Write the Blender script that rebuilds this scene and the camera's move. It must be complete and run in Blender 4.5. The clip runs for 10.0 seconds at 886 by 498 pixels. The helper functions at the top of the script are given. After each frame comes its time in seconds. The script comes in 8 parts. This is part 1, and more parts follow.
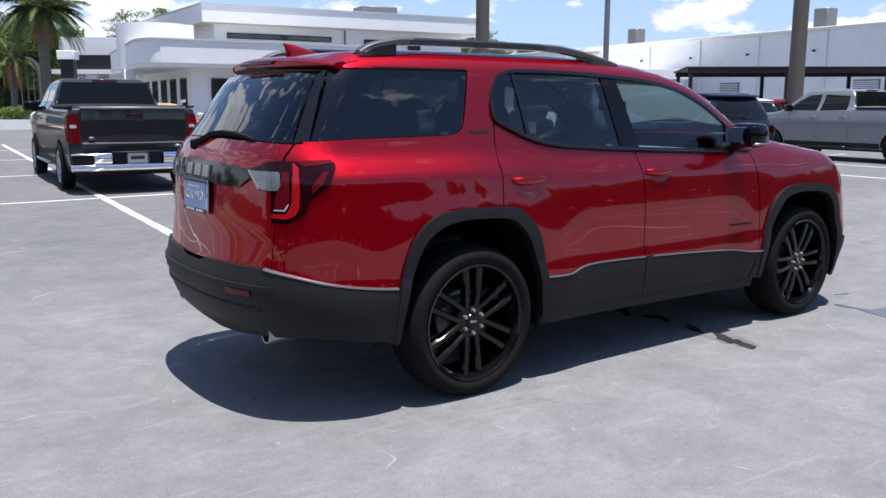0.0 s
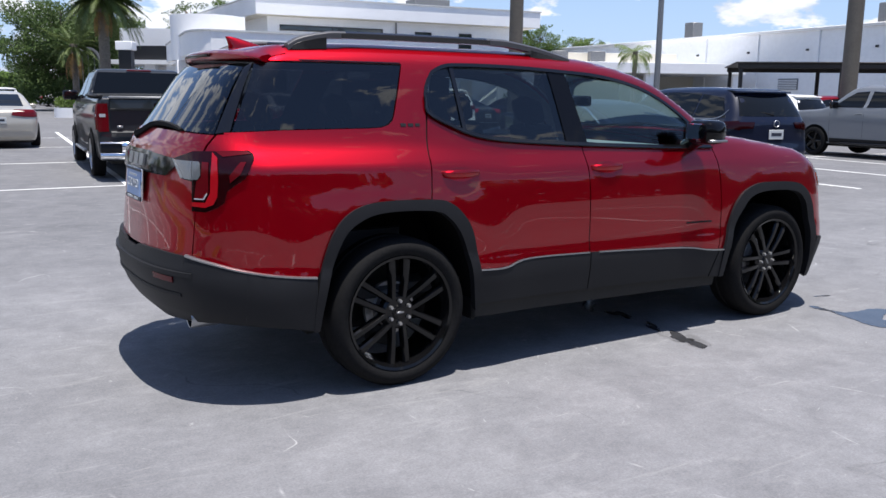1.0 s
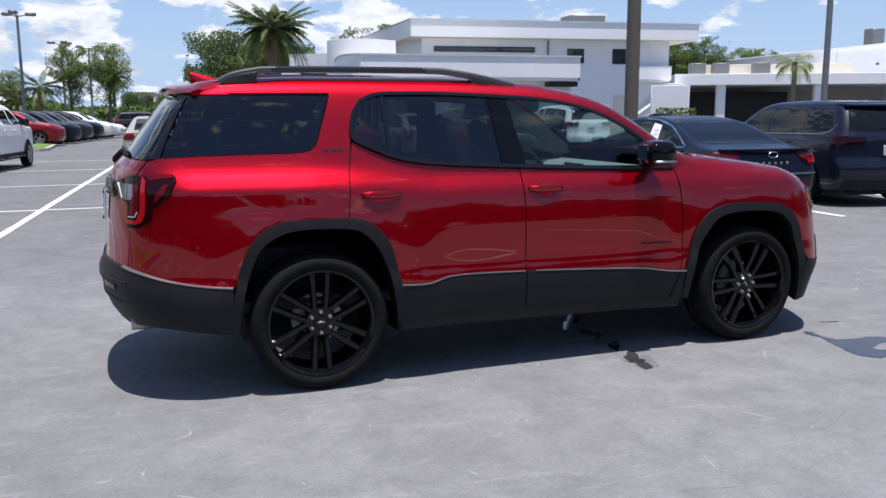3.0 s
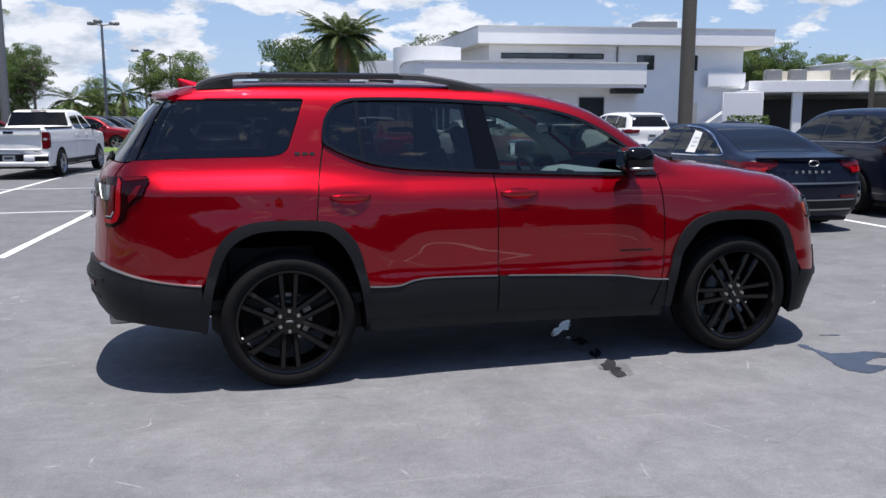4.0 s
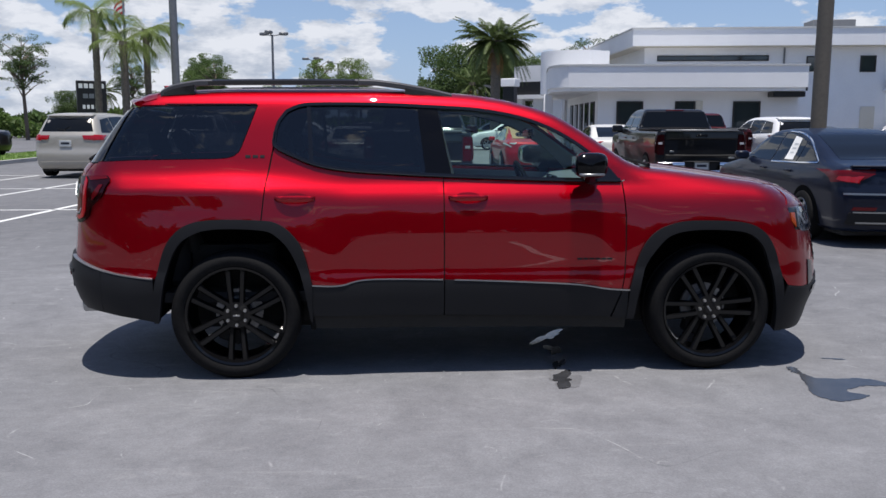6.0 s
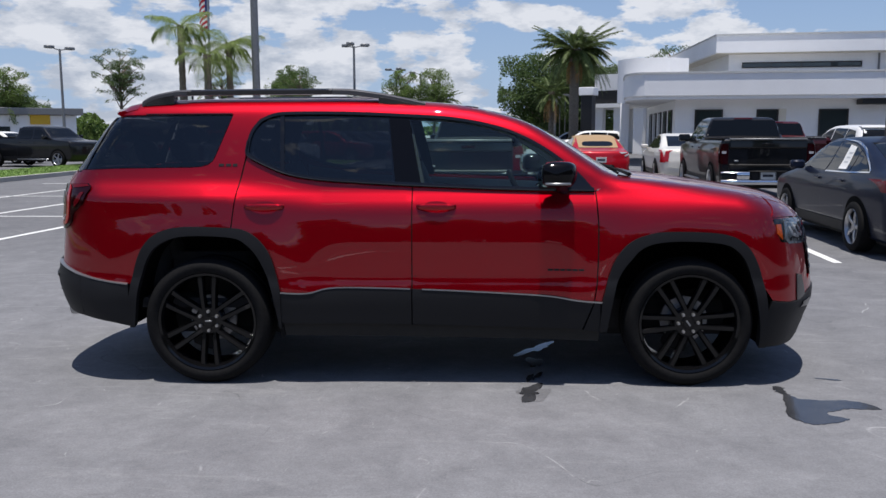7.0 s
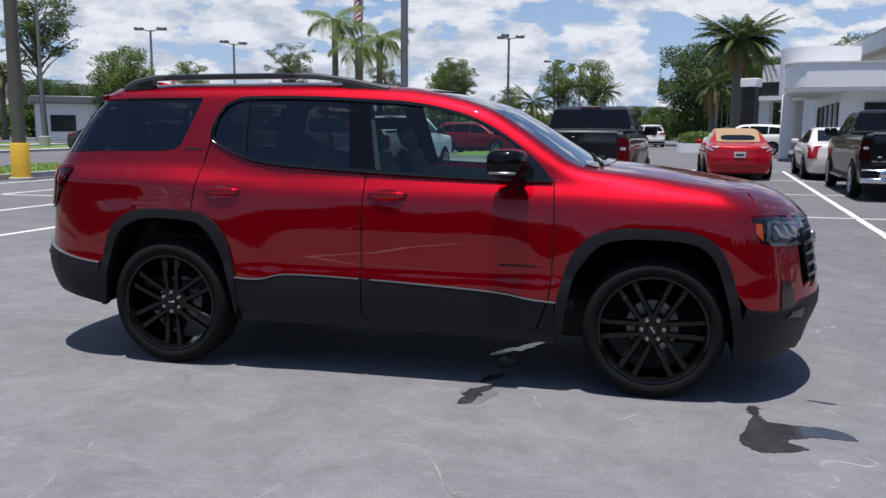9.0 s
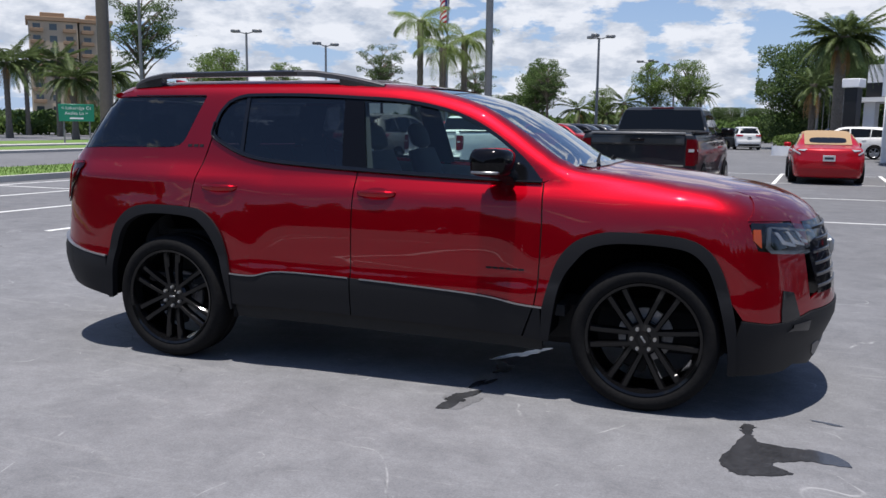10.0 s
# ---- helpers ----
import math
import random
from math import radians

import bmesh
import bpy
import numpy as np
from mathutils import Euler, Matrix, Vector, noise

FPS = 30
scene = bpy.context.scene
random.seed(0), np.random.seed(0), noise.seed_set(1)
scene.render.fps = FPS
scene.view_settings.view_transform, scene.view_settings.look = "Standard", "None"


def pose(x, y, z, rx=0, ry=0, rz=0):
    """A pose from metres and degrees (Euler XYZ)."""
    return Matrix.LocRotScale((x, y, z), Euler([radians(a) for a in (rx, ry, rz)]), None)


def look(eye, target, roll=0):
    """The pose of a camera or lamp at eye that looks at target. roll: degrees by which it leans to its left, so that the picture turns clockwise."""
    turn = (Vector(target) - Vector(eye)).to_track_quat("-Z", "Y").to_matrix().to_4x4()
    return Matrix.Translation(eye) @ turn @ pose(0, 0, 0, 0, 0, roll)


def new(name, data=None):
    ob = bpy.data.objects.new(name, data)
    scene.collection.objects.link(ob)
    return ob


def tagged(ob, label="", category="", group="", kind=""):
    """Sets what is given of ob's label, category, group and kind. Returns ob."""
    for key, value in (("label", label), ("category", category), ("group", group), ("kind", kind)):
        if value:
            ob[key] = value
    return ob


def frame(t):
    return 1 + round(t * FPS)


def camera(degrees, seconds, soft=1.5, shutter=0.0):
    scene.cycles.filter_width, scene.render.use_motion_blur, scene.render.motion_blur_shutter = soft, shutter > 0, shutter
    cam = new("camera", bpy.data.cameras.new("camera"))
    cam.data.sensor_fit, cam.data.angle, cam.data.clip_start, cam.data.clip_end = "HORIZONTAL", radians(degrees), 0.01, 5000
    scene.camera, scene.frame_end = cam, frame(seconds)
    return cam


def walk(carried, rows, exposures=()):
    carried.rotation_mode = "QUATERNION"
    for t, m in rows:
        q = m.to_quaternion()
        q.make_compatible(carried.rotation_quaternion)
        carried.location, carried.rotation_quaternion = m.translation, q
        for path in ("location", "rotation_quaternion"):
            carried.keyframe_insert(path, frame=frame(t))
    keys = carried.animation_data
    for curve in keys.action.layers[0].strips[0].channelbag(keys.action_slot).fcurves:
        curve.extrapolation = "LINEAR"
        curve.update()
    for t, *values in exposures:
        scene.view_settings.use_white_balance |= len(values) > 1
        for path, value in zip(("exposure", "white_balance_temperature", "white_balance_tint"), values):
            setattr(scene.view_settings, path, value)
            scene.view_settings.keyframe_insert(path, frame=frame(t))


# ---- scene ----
cam = camera(55.5, 10.0)
PATH = [
    (0, (-3.939, -4.058, 1.44), (-2.778, -2.465, 1.102), 0.2),
    (0.5, (-3.721, -4.31, 1.454), (-2.624, -2.676, 1.099), 0.45),
    (1, (-3.443, -4.458, 1.448), (-2.393, -2.794, 1.093), 0.8),
    (1.5, (-3.194, -4.658, 1.468), (-2.207, -2.952, 1.122), 0.52),
    (2, (-2.933, -4.938, 1.486), (-2.029, -3.187, 1.145), 0.34),
    (3.5, (-2.112, -5.412, 1.506), (-1.51, -3.53, 1.199), -0.3),
    (4, (-1.841, -5.531, 1.495), (-1.308, -3.627, 1.192), 0.0),
    (4.5, (-1.526, -5.59, 1.502), (-1.068, -3.667, 1.198), 0.3),
    (5, (-1.204, -5.714, 1.491), (-0.881, -3.762, 1.196), -0.2),
    (5.5, (-0.905, -5.794, 1.495), (-0.666, -3.832, 1.195), -0.1),
    (7, (0.124, -5.776, 1.488), (0.066, -3.795, 1.218), -0.1),
    (7.5, (0.442, -5.68, 1.486), (0.308, -3.705, 1.204), -0.3),
    (8, (0.755, -5.652, 1.47), (0.527, -3.684, 1.194), 0.0),
    (8.5, (1.075, -5.593, 1.472), (0.739, -3.643, 1.187), 0.4),
    (9, (1.314, -5.419, 1.452), (0.872, -3.49, 1.164), 0.4),
    (9.5, (1.572, -5.3, 1.44), (1.033, -3.395, 1.16), 0.1),
    (10, (1.836, -5.155, 1.441), (1.185, -3.286, 1.153), 0.7),
]
walk(cam, [(t, look(eye, target, roll)) for t, eye, target, roll in PATH],
     [(0.0, 0.58, 6450.0, 12.0), (2.0, 0.44, 6450.0, 12.0), (4.5, 0.22, 6450.0, 12.0), (5.5, 0.10, 6450.0, 12.0), (7.5, -0.05, 6450.0, 12.0), (10.0, 0.15, 6450.0, 12.0)])

# ---- world, sun, exposure ----
SUN_TOWARD = Vector((-0.005, -0.162, 1.0)).normalized()
scene.view_settings.exposure = 0.0


def node(tree, kind, **inputs):
    """A node with its sockets set: plain values, or (node, output) links."""
    n = tree.nodes.new(kind)
    for key, value in inputs.items():
        if key == "p_operation":
            n.operation = value
            continue
        if key == "p_blend_type":
            n.blend_type = value
            continue
        if key == "p_use_clamp":
            n.use_clamp = value
            continue
        sock = n.inputs[int(key[1:])] if key[0] == "i" and key[1:].isdigit() else n.inputs[key.replace("_", " ")]
        if isinstance(value, tuple) and len(value) == 2 and hasattr(value[0], "outputs"):
            tree.links.new(value[0].outputs[value[1]], sock)
        else:
            sock.default_value = value
    return n


def build_world():
    world = bpy.data.worlds.new("sky")
    scene.world = world
    world.use_nodes = True
    t = world.node_tree
    t.nodes.clear()
    sky = node(t, "ShaderNodeTexSky")
    sky.sky_type, sky.sun_disc = "NISHITA", False
    sky.sun_elevation = math.asin(SUN_TOWARD.z)
    sky.sun_rotation = math.atan2(SUN_TOWARD.x, SUN_TOWARD.y)
    sky.air_density, sky.dust_density, sky.ozone_density = 1.0, 0.6, 1.6
    coord = node(t, "ShaderNodeTexCoord")
    sep = node(t, "ShaderNodeSeparateXYZ", i0=(coord, "Generated"))
    wide = node(t, "ShaderNodeMath", p_operation="MULTIPLY", i0=(sep, "Z"), i1=2.5)
    flat = node(t, "ShaderNodeCombineXYZ", X=(sep, "X"), Y=(sep, "Y"), Z=(wide, 0))
    big = node(t, "ShaderNodeTexNoise", Vector=(flat, 0), Scale=8.2, Detail=12.0, Roughness=0.56, Lacunarity=2.1, Distortion=0.0)
    low = node(t, "ShaderNodeMapRange", Value=(sep, "Z"))
    low.inputs["From Min"].default_value, low.inputs["From Max"].default_value = 0.02, 0.60
    low.inputs["To Min"].default_value, low.inputs["To Max"].default_value = 0.030, -0.055
    west = node(t, "ShaderNodeVectorMath", p_operation="DOT_PRODUCT", i0=(coord, "Generated"), i1=(-0.57, 0.82, 0.0))
    more = node(t, "ShaderNodeMapRange", Value=(west, "Value"))
    more.inputs["From Min"].default_value, more.inputs["From Max"].default_value = 0.45, 1.0
    more.inputs["To Min"].default_value, more.inputs["To Max"].default_value = -0.022, 0.105
    more.clamp = True
    low = node(t, "ShaderNodeMath", p_operation="ADD", i0=(low, 0), i1=(more, 0))
    heap = node(t, "ShaderNodeMath", p_operation="ADD", i0=(big, "Fac"), i1=(low, 0))
    cover = node(t, "ShaderNodeValToRGB", Fac=(heap, 0))
    cover.color_ramp.elements[0].position, cover.color_ramp.elements[1].position = 0.548, 0.592
    body = node(t, "ShaderNodeTexNoise", Vector=(flat, 0), Scale=17.0, Detail=8.0, Roughness=0.60)
    tone = node(t, "ShaderNodeValToRGB", Fac=(body, "Fac"))
    tone.color_ramp.elements[0].position, tone.color_ramp.elements[1].position = 0.38, 0.58
    tone.color_ramp.elements[0].color = (0.60, 0.65, 0.72, 1)
    tone.color_ramp.elements[1].color = (1.0, 1.0, 1.0, 1)
    # clouds thin out near the zenith, as over a warm coast at noon
    blue = node(t, "ShaderNodeMixRGB", p_blend_type="MULTIPLY", Fac=1.0, Color1=(sky, 0), Color2=(0.080, 0.088, 0.104, 1))
    near = node(t, "ShaderNodeMapRange", Value=(sep, "Z"))
    near.inputs["From Min"].default_value, near.inputs["From Max"].default_value = 0.0, 0.30
    near.inputs["To Min"].default_value, near.inputs["To Max"].default_value = 0.80, 0.0
    blue = node(t, "ShaderNodeMixRGB", Fac=(near, 0), Color1=(blue, 0), Color2=(0.37, 0.51, 0.75, 1))
    cloud = node(t, "ShaderNodeMixRGB", p_blend_type="MULTIPLY", Fac=1.0, Color1=(tone, 0), Color2=(0.75, 0.785, 0.84, 1))
    mix = node(t, "ShaderNodeMixRGB", Fac=(cover, 0), Color1=(blue, 0), Color2=(cloud, 0))
    bg = node(t, "ShaderNodeBackground", Color=(mix, 0), Strength=1.0)
    node(t, "ShaderNodeOutputWorld", Surface=(bg, 0))


build_world()
sun = new("sun", bpy.data.lights.new("sun", "SUN"))
sun.data.energy, sun.data.angle, sun.data.color = 5.0, radians(0.53), (1.0, 0.96, 0.9)
sun.matrix_world = look(SUN_TOWARD * 60, (0, 0, 0))


# ---- materials ----
def surface(name, colour, rough=0.5, metal=0.0, grain=0.0, scale=30.0, bump=0.0, blotch=0.0, blotch_scale=1.5, coat=0.0,
            coat_rough=0.03, rand=0.0, island=0.0, spec=0.5, thin=0.0):
    """A painted or natural surface: base colour with fine grain, broad blotches, relief and optional clear coat."""
    m = bpy.data.materials.new(name)
    m.use_nodes = True
    t = m.node_tree
    b = t.nodes["Principled BSDF"]
    b.inputs["Roughness"].default_value, b.inputs["Metallic"].default_value = rough, metal
    b.inputs["Coat Weight"].default_value, b.inputs["Coat Roughness"].default_value = coat, coat_rough
    b.inputs["Specular IOR Level"].default_value = spec
    b.inputs["Base Color"].default_value = (*colour, 1)
    coord = node(t, "ShaderNodeTexCoord")
    last = None
    if grain or blotch or rand or island:
        rgb = node(t, "ShaderNodeRGB")
        rgb.outputs[0].default_value = (*colour, 1)
        last = (rgb, 0)
        for amount, sc, det in ((blotch, blotch_scale, 5.0), (grain, scale, 3.0)):
            if amount:
                nz = node(t, "ShaderNodeTexNoise", Vector=(coord, "Object"), Scale=sc, Detail=det, Roughness=0.6)
                mr = node(t, "ShaderNodeMapRange", Value=(nz, "Fac"))
                mr.inputs["From Min"].default_value, mr.inputs["From Max"].default_value = 0.25, 0.75
                mr.inputs["To Min"].default_value, mr.inputs["To Max"].default_value = 1 - amount, 1 + amount
                hs = node(t, "ShaderNodeHueSaturation", Color=last, Value=(mr, 0))
                last = (hs, 0)
        if rand or island:
            src = node(t, "ShaderNodeObjectInfo") if rand else node(t, "ShaderNodeNewGeometry")
            mr = node(t, "ShaderNodeMapRange", Value=(src, "Random" if rand else "Random Per Island"))
            amount = rand or island
            mr.inputs["To Min"].default_value, mr.inputs["To Max"].default_value = 1 - amount, 1 + amount
            hs = node(t, "ShaderNodeHueSaturation", Color=last, Value=(mr, 0))
            last = (hs, 0)
        t.links.new(last[0].outputs[0], b.inputs["Base Color"])
    if bump:
        nz = node(t, "ShaderNodeTexNoise", Vector=(coord, "Object"), Scale=scale, Detail=4.0, Roughness=0.6)
        bp = node(t, "ShaderNodeBump", Height=(nz, "Fac"), Strength=bump, Distance=0.01)
        t.links.new(bp.outputs[0], b.inputs["Normal"])
    if thin:
        tl = node(t, "ShaderNodeBsdfTranslucent")
        t.links.new(last[0].outputs[0], tl.inputs[0])
        mx = node(t, "ShaderNodeMixShader", Fac=thin, i1=(b, 0), i2=(tl, 0))
        t.links.new(mx.outputs[0], t.nodes["Material Output"].inputs["Surface"])
    return m


def clear_glass(name, tint, gloss=1.0, rough=0.0):
    """A thin pane: mirror-like by Fresnel, else see-through with a tint."""
    m = bpy.data.materials.new(name)
    m.use_nodes = True
    t = m.node_tree
    t.nodes.clear()
    fr = node(t, "ShaderNodeLayerWeight", Blend=0.5)
    rise = node(t, "ShaderNodeMath", p_operation="POWER", i0=(fr, "Facing"), i1=4.0)
    k = node(t, "ShaderNodeMapRange", Value=(rise, 0))
    k.inputs["To Min"].default_value, k.inputs["To Max"].default_value = 0.075 * gloss, 0.95
    tr = node(t, "ShaderNodeBsdfTransparent", Color=(*tint, 1))
    gl = node(t, "ShaderNodeBsdfGlossy", Roughness=rough, Color=(1, 1, 1, 1))
    mx = node(t, "ShaderNodeMixShader", Fac=(k, 0), i1=(tr, 0), i2=(gl, 0))
    node(t, "ShaderNodeOutputMaterial", Surface=(mx, 0))
    return m


def asphalt():
    m = bpy.data.materials.new("asphalt")
    m.use_nodes = True
    t = m.node_tree
    b = t.nodes["Principled BSDF"]
    coord = node(t, "ShaderNodeTexCoord")

    def noise_at(scale, detail, rough, distort=0.0, vector=None):
        return node(t, "ShaderNodeTexNoise", Vector=vector or (coord, "Object"), Scale=scale, Detail=detail, Roughness=rough, Distortion=distort)

    def spread(src, a, b, c, d):
        r = node(t, "ShaderNodeMapRange", Value=src)
        for key, v in (("From Min", a), ("From Max", b), ("To Min", c), ("To Max", d)):
            r.inputs[key].default_value = v
        return r

    def times(x, y):
        return node(t, "ShaderNodeMath", p_operation="MULTIPLY", i0=x, i1=y)

    wide, mid, fine = noise_at(0.16, 6.0, 0.62), noise_at(1.7, 8.0, 0.70, 0.6), noise_at(90.0, 3.0, 0.7)
    blot_n, grit = noise_at(5.5, 6.0, 0.72, 0.4), noise_at(28.0, 5.0, 0.75)
    ramp = node(t, "ShaderNodeValToRGB", Fac=(mid, "Fac"))
    ramp.color_ramp.elements[0].position, ramp.color_ramp.elements[1].position = 0.3, 0.72
    ramp.color_ramp.elements[0].color = (0.142, 0.144, 0.152, 1)
    ramp.color_ramp.elements[1].color = (0.205, 0.207, 0.215, 1)
    last = (ramp, 0)
    for src, lo, hi in ((wide, 0.85, 1.12), (blot_n, 0.88, 1.12), (grit, 0.90, 1.10), (fine, 0.84, 1.16)):
        last = (node(t, "ShaderNodeHueSaturation", Color=last, Value=(spread((src, "Fac"), 0.3, 0.7, lo, hi), 0)), 0)
    # the tone falls to 0.84 between y 1.5 and 5 and stays there
    where = node(t, "ShaderNodeSeparateXYZ", i0=(coord, "Object"))
    last = (node(t, "ShaderNodeHueSaturation", Color=last, Value=(spread((where, "Y"), 1.5, 5.0, 1.0, 0.84), 0)), 0)
    # pale rubbed streaks, thin scratches and hairline cracks
    stretch = node(t, "ShaderNodeMapping", Vector=(coord, "Object"), Scale=(0.5, 3.0, 1.0), Rotation=(0, 0, 0.7))
    rubbed = spread((noise_at(2.2, 9.0, 0.75, 1.2, (stretch, 0)), "Fac"), 0.57, 0.76, 0.0, 0.75)
    last = (node(t, "ShaderNodeMixRGB", Fac=(rubbed, 0), Color1=last, Color2=(0.30, 0.30, 0.30, 1)), 0)
    for scale, thin, where, seed, tone, amount in ((0.9, 0.0035, 0.53, 0.0, 0.38, 0.85), (2.6, 0.006, 0.58, 7.0, 0.38, 0.85), (0.55, 0.0022, 0.50, 19.0, 0.07, 0.55)):
        moved = node(t, "ShaderNodeMapping", Vector=(coord, "Object"), Location=(seed, seed * 0.7, 0), Rotation=(0, 0, seed))
        field = noise_at(scale, 2.5, 0.45, 0.3, (moved, 0))
        off = node(t, "ShaderNodeMath", p_operation="SUBTRACT", i0=(field, "Fac"), i1=0.5)
        off = node(t, "ShaderNodeMath", p_operation="ABSOLUTE", i0=(off, 0))
        line = spread((off, 0), 0.0, thin, 1.0, 0.0)
        mask = spread((noise_at(scale * 2.7, 4.0, 0.7, 0.0, (moved, 0)), "Fac"), where, where + 0.12, 0.0, amount)
        last = (node(t, "ShaderNodeMixRGB", Fac=(times((line, 0), (mask, 0)), 0), Color1=last, Color2=(tone, tone, tone, 1)), 0)
    t.links.new(last[0].outputs[last[1]], b.inputs["Base Color"])
    b.inputs["Roughness"].default_value = 0.85
    b.inputs["Specular IOR Level"].default_value = 0.3
    bp = node(t, "ShaderNodeBump", Height=(fine, "Fac"), Strength=0.3, Distance=0.004)
    t.links.new(bp.outputs[0], b.inputs["Normal"])
    return m


def car_paint(name, colour, metal=0.35, rough=0.38, flake=0.06, clear=0.7, polish=0.02):
    m = surface(name, colour, rough, metal, grain=flake, scale=900.0, coat=clear, coat_rough=polish, spec=0.15)
    return m


ASPHALT = asphalt()
LINE_PAINT = surface("line_paint", (0.72, 0.72, 0.70), 0.7, grain=0.10, scale=60, blotch=0.10, blotch_scale=3.0)
RED = car_paint("red_tintcoat", (0.32, 0.0005, 0.007), 0.97, 0.45, flake=0.10, clear=0.95, polish=0.008)
RED_DEEP = car_paint("deep_red_paint", (0.20, 0.006, 0.013), 0.3, 0.35)
RED_FAR = car_paint("red_paint", (0.40, 0.005, 0.014), 0.1, 0.35)
CHARCOAL = car_paint("charcoal_paint", (0.020, 0.023, 0.027), 0.05, clear=0.6)
BLACK_PAINT = car_paint("black_paint", (0.006, 0.006, 0.007), 0.0, clear=0.6)
NAVY = car_paint("navy_paint", (0.007, 0.011, 0.026), 0.05, clear=0.30)
DEEP_BLUE = car_paint("deep_blue_paint", (0.006, 0.009, 0.024), 0.05, clear=0.6)
GREY_PAINT = car_paint("grey_paint", (0.20, 0.215, 0.235), 0.3)
WHITE_PAINT = car_paint("white_paint", (0.78, 0.78, 0.77), 0.0)
PEARL = car_paint("pearl_paint", (0.70, 0.68, 0.62), 0.0)
GOLD = car_paint("gold_paint", (0.44, 0.415, 0.365), 0.35)
MAROON = car_paint("maroon_paint", (0.06, 0.007, 0.010), 0.05)
SILVER = car_paint("silver_paint", (0.50, 0.51, 0.52), 0.5)
CLADDING = surface("grey_black_cladding", (0.011, 0.0115, 0.0135), 0.55, grain=0.12, scale=700, bump=0.06, spec=0.25)
GLOSS_BLACK = surface("gloss_black", (0.006, 0.006, 0.007), 0.10, coat=0.15)
PILLAR_BLACK = surface("pillar_black", (0.004, 0.004, 0.005), 0.08, spec=0.22)
RUBBER = surface("rubber", (0.011, 0.011, 0.0115), 0.75, grain=0.25, scale=60, bump=0.08, spec=0.08)
RIM_BLACK = surface("rim_black", (0.004, 0.004, 0.0045), 0.10, coat=0.0, spec=0.34)
RIM_ALLOY = surface("rim_alloy", (0.42, 0.42, 0.43), 0.3, 0.9)
CHROME = surface("chrome", (0.75, 0.76, 0.78), 0.08, 1.0)
SATIN = surface("satin_metal", (0.36, 0.37, 0.38), 0.34, 0.9)
RAIL_SATIN = surface("rail_satin", (0.11, 0.11, 0.115), 0.42, 0.6)
DARK_CHROME = surface("dark_chrome", (0.05, 0.05, 0.055), 0.25, 0.9)
RAIL_BLACK = surface("rail_black", (0.016, 0.016, 0.018), 0.22, coat=0.5)
LUG = surface("lug_metal", (0.42, 0.42, 0.42), 0.3, 0.8)
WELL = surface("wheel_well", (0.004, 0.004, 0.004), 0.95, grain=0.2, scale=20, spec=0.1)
UNDER = surface("underbody", (0.012, 0.012, 0.012), 0.8, grain=0.2, scale=15)
DISC = surface("brake_disc", (0.42, 0.42, 0.43), 0.42, 0.85, grain=0.15, scale=80)
PRIVACY = clear_glass("privacy_glass", (0.10, 0.11, 0.12), 0.8)
PRIVACY_DOOR = clear_glass("tinted_door_glass", (0.18, 0.20, 0.215), 0.8)
DOOR_GLASS = clear_glass("door_glass", (0.74, 0.88, 0.84), 0.6)
SHIELD_GLASS = clear_glass("windscreen_glass", (0.62, 0.74, 0.78), 4.2)
LAMP_CLEAR = clear_glass("lamp_clear", (0.64, 0.66, 0.69), 0.6)
RED_LENS = surface("red_lens", (0.36, 0.004, 0.010), 0.15, coat=0.3)
DARK_RED_LENS = surface("dark_red_lens", (0.016, 0.001, 0.002), 0.12, spec=0.3)
LENS_GREY = surface("lens_grey", (0.13, 0.14, 0.15), 0.14, grain=0.12, scale=140, coat=0.6)
MAROON_LENS = surface("maroon_lens", (0.10, 0.003, 0.006), 0.14, spec=0.3)
AMBER = surface("amber_lens", (0.30, 0.045, 0.004), 0.2, coat=0.3)
CAR_GLASS = surface("dark_car_glass", (0.006, 0.007, 0.008), 0.03, spec=0.30)
LENS_PALE = surface("lens_pale", (0.42, 0.43, 0.45), 0.3, grain=0.1, scale=100)
SEAT_CLOTH = surface("seat_cloth", (0.035, 0.035, 0.037), 0.85, grain=0.2, scale=300, bump=0.1)
DASH = surface("dash_plastic", (0.24, 0.26, 0.26), 0.65, grain=0.1, scale=300)
TRIM_GREY = surface("pale_trim", (0.42, 0.44, 0.44), 0.7, grain=0.08, scale=100)
LINING = surface("pale_lining", (0.20, 0.21, 0.21), 0.8, grain=0.08, scale=100)
PLATE_BLUE = surface("plate_blue", (0.26, 0.38, 0.60), 0.4, grain=0.05, scale=40)
PLATE_WHITE = surface("plate_white", (0.50, 0.52, 0.52), 0.45, grain=0.08, scale=60)
INK = surface("ink", (0.02, 0.025, 0.04), 0.5)
PAPER = surface("paper", (0.80, 0.80, 0.78), 0.7, grain=0.03, scale=50)
STUCCO = surface("white_stucco", (0.86, 0.86, 0.855), 0.85, grain=0.05, scale=25, bump=0.1, blotch=0.05, blotch_scale=0.4)
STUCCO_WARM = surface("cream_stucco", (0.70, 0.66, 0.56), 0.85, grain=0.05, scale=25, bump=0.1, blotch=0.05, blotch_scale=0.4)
FLAT_ROOF = surface("roof_membrane", (0.55, 0.55, 0.54), 0.8, blotch=0.15, blotch_scale=0.5)
BUILDING_GLASS = surface("building_glass", (0.035, 0.045, 0.048), 0.05, spec=0.9)
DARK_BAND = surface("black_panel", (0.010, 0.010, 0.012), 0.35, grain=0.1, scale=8)
